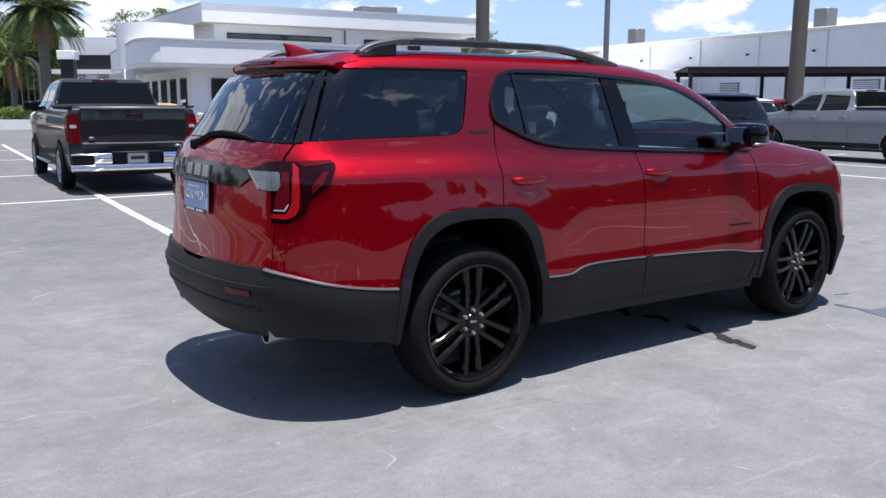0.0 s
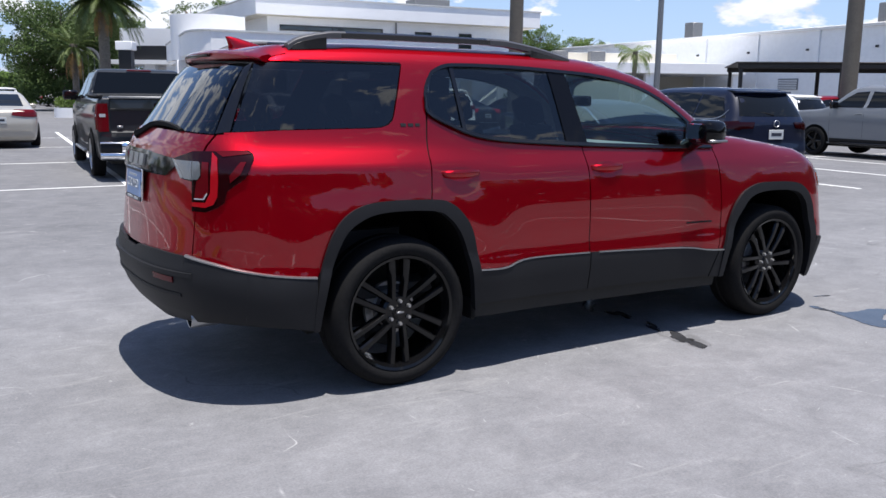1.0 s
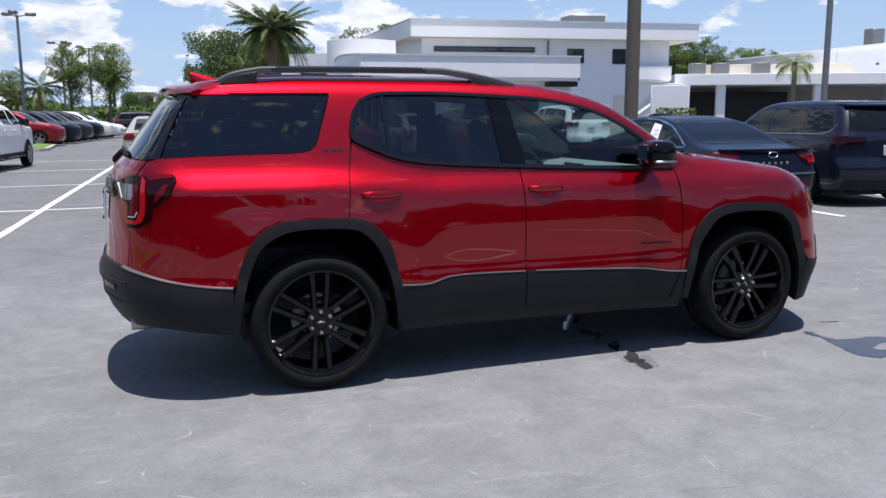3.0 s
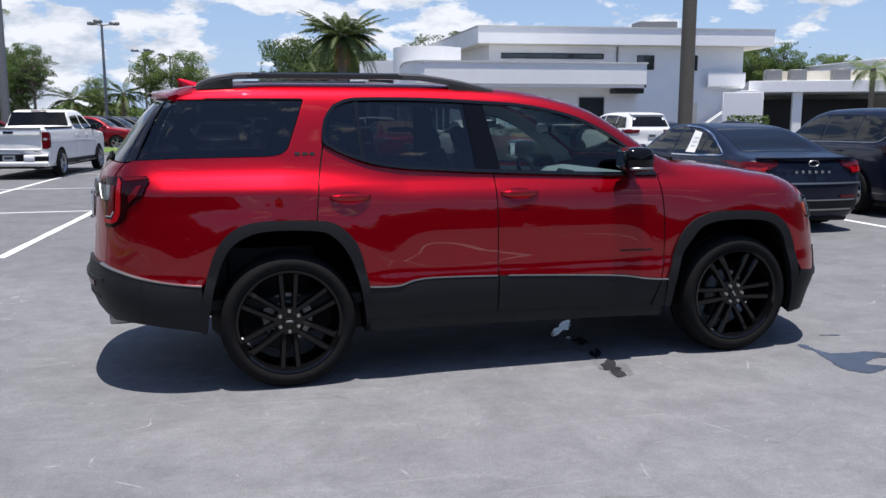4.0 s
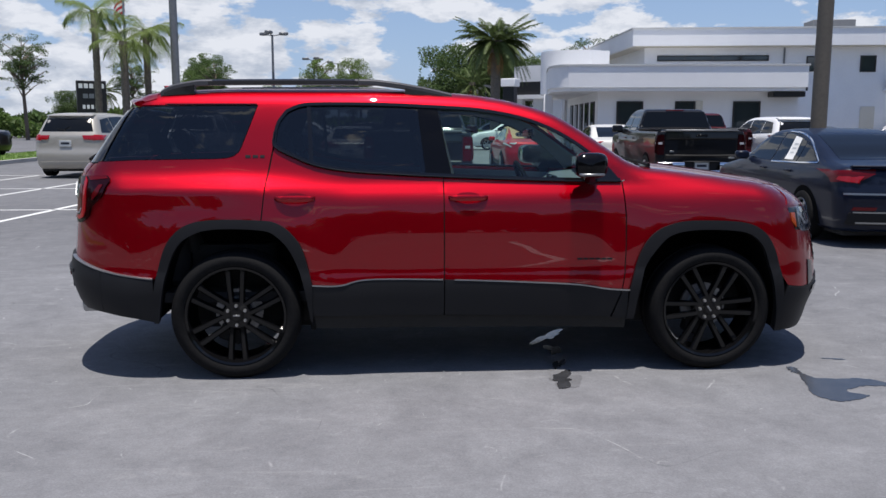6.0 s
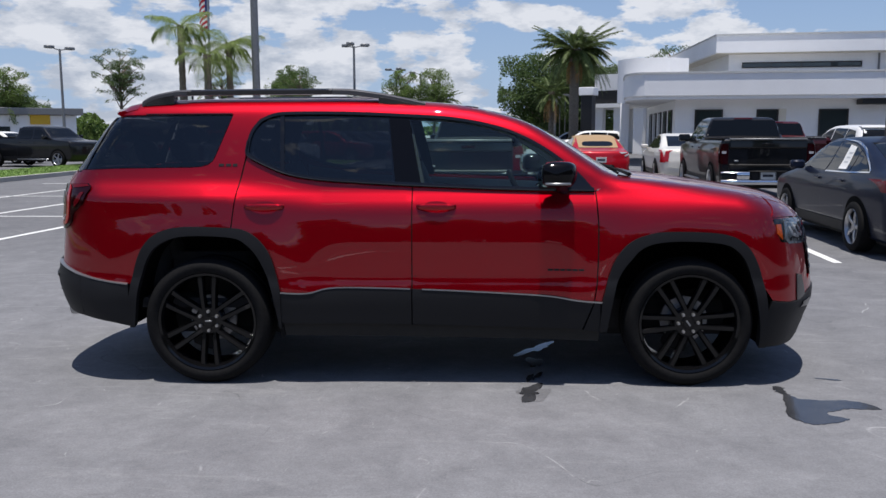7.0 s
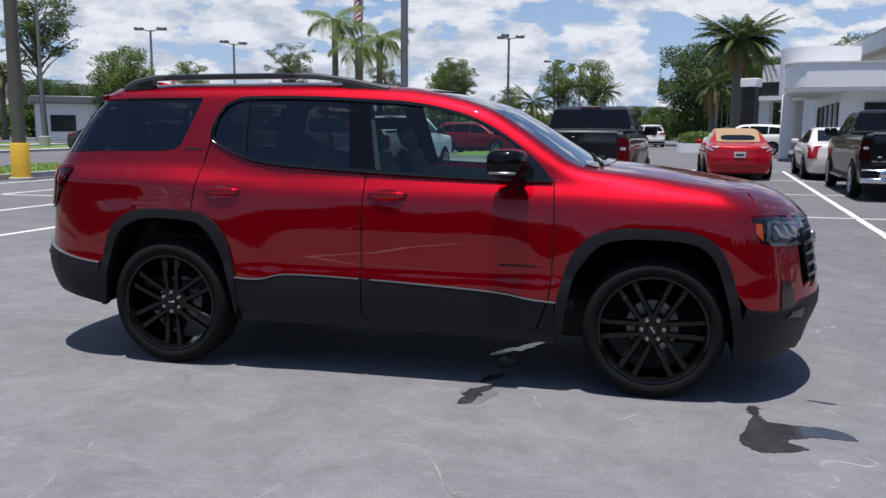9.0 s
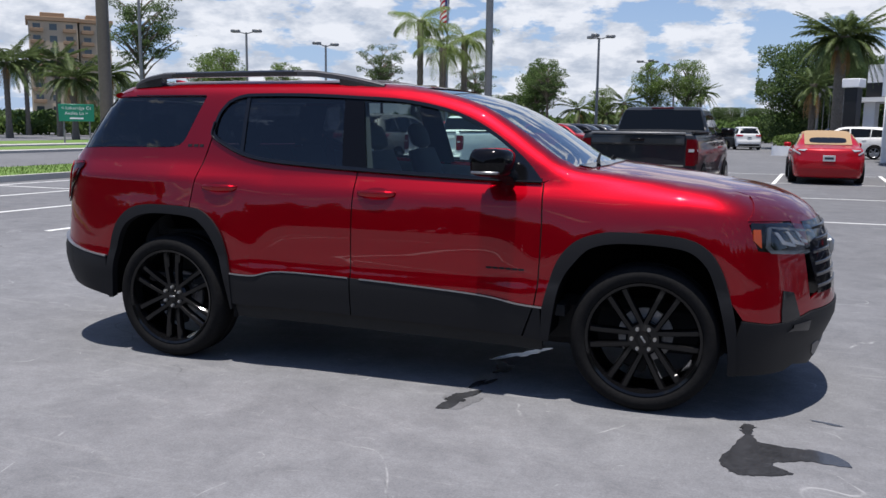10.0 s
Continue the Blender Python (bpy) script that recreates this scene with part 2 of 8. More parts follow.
METAL_WALL = surface("ribbed_metal_wall", (0.82, 0.83, 0.83), 0.5, grain=0.04, scale=3, blotch=0.06, blotch_scale=0.2)
DARK_STEEL = surface("dark_steel", (0.035, 0.032, 0.030), 0.5, 0.2, grain=0.15, scale=12)
GREY_METAL = surface("grey_metal", (0.20, 0.205, 0.21), 0.5, 0.4, grain=0.15, scale=10)
BRONZE_POLE = surface("bronze_pole", (0.12, 0.105, 0.085), 0.6, 0.1, grain=0.12, scale=14, blotch=0.1, blotch_scale=2)
CONCRETE = surface("concrete", (0.42, 0.41, 0.38), 0.9, grain=0.12, scale=40, bump=0.15, blotch=0.15, blotch_scale=1.0)
YELLOW_PAINT = surface("yellow_paint", (0.70, 0.42, 0.03), 0.6, grain=0.1, scale=20)
GRASS = surface("grass", (0.12, 0.20, 0.035), 0.9, grain=0.35, scale=18, blotch=0.25, blotch_scale=0.6, bump=0.3)
BARK = surface("bark", (0.16, 0.125, 0.095), 0.9, grain=0.35, scale=14, bump=0.4)
PALM_BARK = surface("palm_bark", (0.17, 0.145, 0.115), 0.9, grain=0.35, scale=10, bump=0.5)
LEAF = surface("leaf", (0.098, 0.155, 0.040), 0.6, island=0.40, spec=0.3, thin=0.4)
LEAF_DARK = surface("leaf_dark", (0.080, 0.125, 0.040), 0.6, island=0.40, spec=0.3, thin=0.4)
LEAF_PALE = surface("leaf_pale", (0.14, 0.205, 0.055), 0.6, island=0.40, spec=0.3, thin=0.4)
FROND = surface("frond", (0.105, 0.145, 0.042), 0.55, island=0.35, spec=0.4, thin=0.3)
FROND_PALE = surface("frond_pale", (0.22, 0.29, 0.085), 0.55, island=0.3, spec=0.4, thin=0.4)
FROND_DRY = surface("frond_dry", (0.30, 0.17, 0.06), 0.8, island=0.3)
TAN_TOP = surface("tan_soft_top", (0.34, 0.23, 0.125), 0.85, grain=0.1, scale=120, bump=0.1)
WET = surface("wet_asphalt", (0.040, 0.041, 0.045), 0.10, grain=0.3, scale=60, bump=0.04, blotch=0.35, blotch_scale=9.0, spec=0.5)
DAMP = surface("damp_asphalt", (0.142, 0.143, 0.150), 0.6, grain=0.3, scale=80, bump=0.15, blotch=0.3, blotch_scale=7.0)
SIGN_GREEN = surface("sign_green", (0.01, 0.22, 0.13), 0.4)
SIGN_BLACK = surface("sign_black", (0.012, 0.012, 0.014), 0.4)
TOWER_TAN = surface("tower_tan", (0.46, 0.38, 0.27), 0.85, blotch=0.08, blotch_scale=0.2)
TOWER_BROWN = surface("tower_brown", (0.30, 0.20, 0.12), 0.85, blotch=0.1, blotch_scale=0.2)


# ---- building tools ----
from mathutils import geometry


class Geo:
    """Collects vertices and faces of one mesh; normals may be given for vertices that follow a known surface."""

    def __init__(self):
        self.v, self.f, self.n = [], [], {}

    def add(self, verts, faces, normals=None):
        k = len(self.v)
        self.v.extend([tuple(map(float, p)) for p in verts])
        self.f.extend([tuple(i + k for i in f) for f in faces])
        if normals is not None:
            for i, q in enumerate(normals):
                self.n[k + i] = tuple(map(float, q))
        return self

    def box(self, x0, x1, y0, y1, z0, z1, c=0.0, m=None):
        """A box with chamfered edges, put in place by the matrix m."""
        c = min(c, (x1 - x0) / 2.01, (y1 - y0) / 2.01, (z1 - z0) / 2.01)
        lo, hi, verts = (x0, y0, z0), (x1, y1, z1), []
        if c <= 0:
            verts = [(x, y, z) for x in (x0, x1) for y in (y0, y1) for z in (z0, z1)]
            faces = [(0, 1, 3, 2), (4, 6, 7, 5), (0, 4, 5, 1), (2, 3, 7, 6), (0, 2, 6, 4), (1, 5, 7, 3)]
        else:
            ids = {}
            for corner in range(8):
                s = [(corner >> a) & 1 for a in range(3)]
                for a in range(3):
                    p = [hi[b] - c if s[b] else lo[b] + c for b in range(3)]
                    p[a] = hi[a] if s[a] else lo[a]
                    ids[tuple(s), a] = len(verts)
                    verts.append(p)
            faces = []
            for a in range(3):
                b, d = (a + 1) % 3, (a + 2) % 3
                for side in (0, 1):
                    loop = []
                    for q, r in ((0, 0), (1, 0), (1, 1), (0, 1)):
                        s = [0, 0, 0]
                        s[a], s[b], s[d] = side, q, r
                        loop.append(ids[tuple(s), a])
                    faces.append(tuple(loop if side else loop[::-1]))
            for a in range(3):
                b, d = (a + 1) % 3, (a + 2) % 3
                for q in (0, 1):
                    for r in (0, 1):
                        s0, s1 = [0, 0, 0], [0, 0, 0]
                        s0[b], s0[d], s1[b], s1[d] = q, r, q, r
                        s0[a], s1[a] = 0, 1
                        loop = (ids[tuple(s0), b], ids[tuple(s1), b], ids[tuple(s1), d], ids[tuple(s0), d])
                        faces.append(loop if q ^ r else loop[::-1])
            for corner in range(8):
                s = tuple((corner >> a) & 1 for a in range(3))
                loop = tuple(ids[s, a] for a in range(3))
                faces.append(loop if sum(s) % 2 else loop[::-1])
        if m is not None:
            verts = [m @ Vector(p) for p in verts]
        return self.add(verts, faces)

    def loft(self, rings, closed=True, cap0=True, cap1=True):
        """Skin over rings of points of equal number."""
        n = len(rings[0])
        verts = [p for r in rings for p in r]
        faces = []
        for i in range(len(rings) - 1):
            for j in range(n if closed else n - 1):
                a, b = i * n + j, i * n + (j + 1) % n
                faces.append((a, b, b + n, a + n))
        if closed and cap0:
            faces.append(tuple(range(n))[::-1])
        if closed and cap1:
            faces.append(tuple((len(rings) - 1) * n + j for j in range(n)))
        return self.add(verts, faces)

    def tube(self, path, radii, segs=8, cap=True):
        """A round tube along a path; radii: one number or one a point."""
        path = [Vector(p) for p in path]
        if not hasattr(radii, "__len__"):
            radii = [radii] * len(path)
        rings, side = [], None
        for i, p in enumerate(path):
            d = (path[min(i + 1, len(path) - 1)] - path[max(i - 1, 0)]).normalized()
            if side is None:
                side = d.orthogonal().normalized()
            side = (side - d * side.dot(d)).normalized()
            other = d.cross(side)
            rings.append([p + (side * math.cos(a) + other * math.sin(a)) * radii[i] for a in np.linspace(0, 2 * math.pi, segs, endpoint=False)])
        return self.loft(rings, cap0=cap, cap1=cap)

    def prism(self, outline, z0, z1, m=None):
        """An upright prism over a plan outline (counter-clockwise)."""
        rings = [[(x, y, z) for x, y in outline] for z in (z0, z1)]
        if m is not None:
            rings = [[m @ Vector(p) for p in r] for r in rings]
        return self.loft(rings)

    def slab(self, outline, thick, m):
        """A flat plate: the outline in the local x-y plane, extruded along local z."""
        return self.prism(outline, 0.0, thick, m)

    def turn(self, profile, axis="y", segs=32, centre=(0, 0, 0)):
        """A turned body: profile rows of (along the axis, radius)."""
        rings = []
        for a in np.linspace(0, 2 * math.pi, segs, endpoint=False):
            c, s = math.cos(a), math.sin(a)
            ring = []
            for h, r in profile:
                p = {"y": (r * c, h, r * s), "z": (r * c, r * s, h), "x": (h, r * c, r * s)}[axis]
                ring.append((p[0] + centre[0], p[1] + centre[1], p[2] + centre[2]))
            rings.append(ring)
        n, k = len(profile), len(rings)
        verts = [p for r in rings for p in r]
        faces = [(i * n + j, ((i + 1) % k) * n + j, ((i + 1) % k) * n + j + 1, i * n + j + 1) for i in range(k) for j in range(n - 1)]
        if axis != "y":
            faces = [f[::-1] for f in faces] if axis == "z" else faces
        return self.add(verts, faces)

    def mesh(self, name, smooth=40.0):
        me = bpy.data.meshes.new(name)
        me.from_pydata(self.v, [], self.f)
        me.validate(clean_customdata=False)
        if smooth is None:
            return me
        me.shade_smooth()
        if self.n:
            me.normals_split_custom_set_from_vertices([self.n.get(i, (0, 0, 0)) for i in range(len(me.vertices))])
        else:
            me.set_sharp_from_angle(angle=radians(smooth))
        return me


def part(name, geo, material, parent=None, label="", smooth=40.0, m=None):
    """Links a Geo (or a mesh that is shared) as one mesh object."""
    me = geo.mesh(name, smooth) if isinstance(geo, Geo) else geo
    if not me.materials:
        me.materials.append(material)
    ob = new(name, me)
    if parent is not None:
        ob.parent = parent
    if m is not None:
        ob.matrix_basis = m
    if label:
        tagged(ob, label)
    return ob


def thing(name, label, category, m=None, group="", kind=""):
    ob = new(name)
    if m is not None:
        ob.matrix_basis = m
    return tagged(ob, label, category, group, kind)


def curve(xs, ys):
    """A smooth curve without overshoot through the points (monotone cubic)."""
    xs, ys = np.asarray(xs, float), np.asarray(ys, float)
    h = np.diff(xs)
    d = np.diff(ys) / h
    m = np.zeros(len(xs))
    for i in range(1, len(xs) - 1):
        if d[i - 1] * d[i] > 0:
            w1, w2 = 2 * h[i] + h[i - 1], h[i] + 2 * h[i - 1]
            m[i] = (w1 + w2) / (w1 / d[i - 1] + w2 / d[i])
    m[0], m[-1] = d[0], d[-1]

    def value(x):
        x = np.clip(x, xs[0], xs[-1])
        i = np.clip(np.searchsorted(xs, x) - 1, 0, len(h) - 1)
        s = (x - xs[i]) / h[i]
        return (ys[i] * (1 + 2 * s) * (1 - s) ** 2 + ys[i + 1] * s * s * (3 - 2 * s) + h[i] * (m[i] * s * (1 - s) ** 2 + m[i + 1] * s * s * (s - 1)))

    return value


def smooth_line(points, n=6, closed=False):
    """Points along a soft curve through the given ones."""
    p = [np.asarray(q, float) for q in points]
    out, k = [], len(p)
    for i in range(k if closed else k - 1):
        a, b = p[(i - 1) % k] if closed or i else p[0], p[i]
        c, d = p[(i + 1) % k], p[(i + 2) % k] if closed or i + 2 < k else p[-1]
        for s in np.linspace(0, 1, n, endpoint=False):
            out.append(0.5 * (2 * b + (c - a) * s + (2 * a - 5 * b + 4 * c - d) * s * s + (3 * b - 3 * c + d - a) * s ** 3))
    if not closed:
        out.append(p[-1])
    return [tuple(q) for q in out]


def smax(a, b, k):
    h = np.maximum(k - np.abs(a - b), 0) / k
    return np.maximum(a, b) + h * h * k / 4


class Body:
    """A car body as the space inside four soft-joined limits: sides, tail, nose and top."""

    def __init__(self, width, tail, nose, top, tail_bow=0.10, nose_bow=0.25, taper=(0.05, 0.06), half=(1.2, 1.3), crown=0.03,
                 k_side=0.06, k_end=0.16, bow=0.12, span=2.4, flare=None, tail_pow=2.2, nose_pow=2.4, k_tail=None, k_nose=None):
        self.width, self.tail, self.nose, self.top, self.flare = width, tail, nose, top, flare
        self.tail_bow, self.nose_bow, self.taper, self.half, self.crown = tail_bow, nose_bow, taper, half, crown
        self.k_side, self.k_end, self.bow, self.span = k_side, k_end, bow, span
        self.tail_pow, self.nose_pow, self.k_tail, self.k_nose = tail_pow, nose_pow, k_tail or k_end, k_nose or k_end

    def value(self, p):
        x, y, z = p[:, 0], np.abs(p[:, 1]), p[:, 2]
        w = self.width(z)
        back = np.clip((-x - self.half[0]) / (self.span - self.half[0]), 0, 1.2)
        fore = np.clip((x - self.half[1]) / (self.span - self.half[1]), 0, 1.2)
        w = w - self.taper[0] * back ** 2 - self.taper[1] * fore ** 2
        if self.flare is not None:
            w = w + self.flare(x, z)
        side = y - w
        tail = self.tail(z) + self.tail_bow * (y / 0.9) ** self.tail_pow - x
        nose = x - self.nose(z) + self.nose_bow * (y / 0.9) ** self.nose_pow
        top = z - self.top(x + self.bow * ((y / 0.75) ** 2 - 0.55)) - self.crown * (0.55 - (y / 0.75) ** 2)
        round_side = smax(side, top, self.k_side)
        k_tail = np.interp(z, [1.10, 1.35], [self.k_tail, self.k_end])
        return np.maximum(smax(round_side, tail, k_tail), smax(round_side, nose, self.k_nose))

    def normal(self, p):
        e, g = 0.004, np.zeros_like(p)
        for a in range(3):
            d = np.zeros(3)
            d[a] = e
            g[:, a] = self.value(p + d) - self.value(p - d)
        return g / np.maximum(np.linalg.norm(g, axis=1, keepdims=True), 1e-9)

    def cast(self, start, way, far):
        lo, hi = np.zeros(len(start)), np.full(len(start), far)
        for _ in range(26):
            mid = (lo + hi) / 2
            inside = self.value(start + way * mid[:, None]) < 0
            lo, hi = np.where(inside, mid, lo), np.where(inside, hi, mid)
        return start + way * lo[:, None]


R2 = math.sqrt(0.5)
VIEWS = {  # origin, first axis, second axis, way outward
    "side": ((0, 0, 0), (1, 0, 0), (0, 0, 1), (0, -1, 0)),
    "tail": ((-0.6, 0, 0), (0, 1, 0), (0, 0, 1), (-1, 0, 0)),
    "nose": ((0.6, 0, 0), (0, 1, 0), (0, 0, 1), (1, 0, 0)),
    "top": ((0, 0, 0.7), (1, 0, 0), (0, 1, 0), (0, 0, 1)),
    "tail_corner": ((-1.55, 0, 0), (R2, -R2, 0), (0, 0, 1), (-R2, -R2, 0)),
    "nose_corner": ((1.45, 0, 0), (R2, R2, 0), (0, 0, 1), (R2, -R2, 0)),
}


def on(body, view, pts):
    """Points of the body's skin under 2D points of a view."""
    o, a, b, d = (np.array(q, float) for q in VIEWS[view])
    pts = np.asarray(pts, float)
    return body.cast(o + pts[:, :1] * a + pts[:, 1:2] * b, np.tile(d, (len(pts), 1)), 2.6)


def flat(view, pts):
    o, a, b, _ = (np.array(q, float) for q in VIEWS[view])
    pts = np.asarray(pts, float) - o
    return [tuple(q) for q in np.stack([pts @ a, pts @ b], axis=1)]


def within(q, loop, near=0.0):
    """Whether a 2D point lies inside a closed line, or nearer to one of its points than near."""
    odd = False
    for (ax, ay), (bx, by) in zip(loop, list(loop[1:]) + [loop[0]]):
        if (ay > q[1]) != (by > q[1]) and q[0] < (bx - ax) * (q[1] - ay) / (by - ay) + ax:
            odd = not odd
    return odd or (near > 0 and min(math.dist(q, p) for p in loop) < near)


def skin(geo, body, view, outline, step=0.06, off=0.0, rim=0.012, mirror=False, holes=()):
    """A panel of the body's skin inside a 2D outline of a view, with its edge turned inward by rim."""
    pts = []
    for i, q in enumerate(outline):
        r = outline[(i + 1) % len(outline)]
        gap = math.dist(q, r)
        if gap < 1e-4:
            continue
        k = max(1, math.ceil(gap / step - 0.2))
        pts += [(q[0] + (r[0] - q[0]) * j / k, q[1] + (r[1] - q[1]) * j / k) for j in range(k)]
    if sum(p[0] * q[1] - q[0] * p[1] for p, q in zip(pts, pts[1:] + pts[:1])) < 0:
        pts = pts[::-1]
    ring = np.array(pts)
    lo, hi = ring.min(axis=0), ring.max(axis=0)
    gx, gy = np.meshgrid(np.arange(lo[0] + step * 0.5, hi[0], step), np.arange(lo[1] + step * 0.5, hi[1], step))
    grid = np.stack([gx.ravel(), gy.ravel()], axis=1)
    if len(grid):
        a, b = ring, np.roll(ring, -1, axis=0)
        gxx, gyy = grid[:, :1], grid[:, 1:]
        cross = ((a[:, 1] > gyy) != (b[:, 1] > gyy)) & (gxx < (b[:, 0] - a[:, 0]) * (gyy - a[:, 1]) / np.where(b[:, 1] == a[:, 1], 1e-12, b[:, 1] - a[:, 1]) + a[:, 0])
        near = np.min((gxx - a[:, 0]) ** 2 + (gyy - a[:, 1]) ** 2, axis=1) > (0.4 * step) ** 2
        grid = grid[(cross.sum(axis=1) % 2 == 1) & near]
    n0 = len(pts)
    loops = [(i, (i + 1) % n0) for i in range(n0)]
    verts = [Vector(q) for q in pts]
    for loop in holes:
        grid = grid[[not within(q, loop, 0.3 * step) for q in grid]]
        loops += [(len(verts) + i, len(verts) + (i + 1) % len(loop)) for i in range(len(loop))]
        verts += [Vector(q) for q in loop]
    verts += [Vector(q) for q in grid]
    out, _, tris, _, _, _ = geometry.delaunay_2d_cdt(verts, loops, [], 1, 1e-6)
    uv = np.array([(v.x, v.y) for v in out])
    tris = [f for f in tris if not any(within(uv[list(f)].mean(axis=0), loop) for loop in holes)]
    faces, count = [], {}
    for f in tris:
        x0, x1, x2 = (uv[i] for i in f)
        if (x1[0] - x0[0]) * (x2[1] - x0[1]) - (x2[0] - x0[0]) * (x1[1] - x0[1]) < 0:
            f = f[::-1]
        faces.append(tuple(f))
        for i, j in zip(f, list(f[1:]) + [f[0]]):
            count[i, j] = 1
    rimmed = [e for e in count if (e[1], e[0]) not in count]
    p = on(body, view, uv)
    n = body.normal(p)
    p = p + n * off
    o, a, b, d = (np.array(q, float) for q in VIEWS[view])
    if np.dot(np.cross(a, b), d) < 0:
        faces = [f[::-1] for f in faces]
        rimmed = [(j, i) for i, j in rimmed]
    s = np.array((1, -1, 1)) if mirror else np.array((1, 1, 1))
    if mirror:
        faces = [f[::-1] for f in faces]
        rimmed = [(j, i) for i, j in rimmed]
    geo.add(p * s, faces, n * s)
    if rim:
        q = p - n * rim
        verts, quads = [], []
        for i, j in rimmed:
            k = len(verts)
            verts += [p[i] * s, p[j] * s, q[j] * s, q[i] * s]
            quads.append((k + 1, k, k + 3, k + 2))
        geo.add(verts, quads)
    return geo


def hull(body, lo, hi, inner, step=0.14, bottom=True):
    """One closed mesh of a whole body: points of a box drawn in to the skin from an inner box."""
    axes = [np.unique(np.concatenate([np.linspace(l, h, max(2, int((h - l) / step) + 1))])) for l, h in zip(lo, hi)]
    ids, verts, faces = {}, [], []

    def vid(i, j, k):
        if (i, j, k) not in ids:
            ids[i, j, k] = len(verts)
            verts.append((axes[0][i], axes[1][j], axes[2][k]))
        return ids[i, j, k]

    n = [len(a) - 1 for a in axes]
    for a in range(3):
        b, c = (a + 1) % 3, (a + 2) % 3
        for side in (0, n[a]):
            if a == 2 and side == 0 and not bottom:
                continue
            for q in range(n[b]):
                for r in range(n[c]):
                    loop = []
                    for dq, dr in ((0, 0), (1, 0), (1, 1), (0, 1)):
                        i = [0, 0, 0]
                        i[a], i[b], i[c] = side, q + dq, r + dr
                        loop.append(vid(*i))
                    faces.append(tuple(loop if side else loop[::-1]))
    p = np.array(verts)
    core = np.clip(p, np.array(inner[0]), np.array(inner[1]))
    way = p - core
    far = np.linalg.norm(way, axis=1)
    way = way / np.maximum(far[:, None], 1e-9)
    a, b = np.zeros(len(p)), far.copy()
    for _ in range(26):
        mid = (a + b) / 2
        inside = body.value(core + way * mid[:, None]) < 0
        a, b = np.where(inside, mid, a), np.where(inside, b, mid)
    skin_pts = core + way * a[:, None]
    nrm = body.normal(skin_pts)
    geo = Geo()
    nrm[skin_pts[:, 2] <= lo[2] + 0.02] = 0
    geo.add(skin_pts, faces, nrm)
    return geo


def bars(parent, name, material, rows, m, thick=0.003):
    """Flat bars that stand for lettering: rows of (x, y, width, height) in the plate's own plane."""
    for x, y, w, h in rows:
        part(name, Geo().box(x - w / 2, x + w / 2, y - h / 2, y + h / 2, 0, thick, 0.0, m), material, parent)


# ---- ground ----
def ground_sheet():
    g = Geo()
    g.add([(-900, -900, 0), (900, -900, 0), (900, 900, 0), (-900, 900, 0)], [(0, 1, 2, 3)])
    return tagged(part("ground", g, ASPHALT, smooth=None), "grey weathered asphalt car park, scuffed and stained", "asphalt", kind="structure")


ground_sheet()
STALL = Vector((0.083, 0.9965))     # way of the stall lines


def painted_line(a, b, width=0.11):
    """A painted stripe on the asphalt with slightly worn, uneven edges."""
    a, b = Vector(a), Vector(b)
    d = (b - a).normalized()
    s = Vector((-d.y, d.x))
    n = max(2, int((b - a).length / 0.35))
    rng = random.Random(round(a.x * 97 + a.y * 31))
    g, verts = Geo(), []
    for i in range(n + 1):
        p = a.lerp(b, i / n)
        for k in (-1, 1):
            q = p + s * k * (width / 2 + rng.uniform(-0.006, 0.006))
            verts.append((q.x, q.y, 0.004))
    g.add(verts, [(2 * i, 2 * i + 2, 2 * i + 3, 2 * i + 1)[::-1] for i in range(n)])
    return tagged(part("painted_line", g, LINE_PAINT, smooth=None), "white painted parking line on the asphalt", "road marking",
                  "parking lines", "structure")


for x0, y0, y1 in ((-0.93, 3.6, 29.0), (-4.02, 4.5, 29.0), (-6.68, 3.6, 24.0), (-9.25, 4.0, 22.0), (-11.85, 4.5, 20.0),
                   (1.55, 19.4, 25.5), (4.50, 4.0, 25.5), (7.42, 4.0, 9.4), (10.35, 3.9, 9.4), (13.3, 3.9, 9.4), (16.25, 4.2, 9.4), (19.2, 4.2, 9.4),
                   (-14.4, 5.0, 18.0)):
    painted_line((x0 + (y0 - 5) * STALL.x, y0), (x0 + (y1 - 5) * STALL.x, y1))
for y, x0, x1 in ((9.45, -14.5, 21.0), (14.55, -13.5, 6.2), (19.9, -13.0, 6.2), (24.9, -12.0, 6.0)):
    painted_line((x0, y), (x1, y + 0.05), 0.09)
# the row that the camera stands in, behind the walk
for k in range(9):
    painted_line((-13.0 + 2.9 * k, -9.3), (-13.36 + 2.9 * k, -3.8))
painted_line((-14.0, -9.42), (13.0, -9.38), 0.10)


def blot(name, centre, rx, ry, turn, seed, ragged, material, label, z=0.003):
    """A ragged patch lying on the asphalt."""
    rng = random.Random(seed)
    ph = [rng.uniform(0, 6.28) for _ in range(6)]
    verts = [(centre[0], centre[1], z)]
    n = 72
    for i in range(n):
        a = 2 * math.pi * i / n
        r = 1 + ragged * sum(math.sin((k + 2) * a + ph[k]) / (k + 1.5) for k in range(6)) + rng.uniform(-0.05, 0.05) * ragged * 3
        x, y = rx * r * math.cos(a), ry * r * math.sin(a)
        c, s = math.cos(turn), math.sin(turn)
        verts.append((centre[0] + x * c - y * s, centre[1] + x * s + y * c, z))
    g = Geo().add(verts, [(0, i + 1, (i + 1) % n + 1) for i in range(n)])
    return tagged(part(name, g, material, smooth=None), label, "stain", kind="stuff")


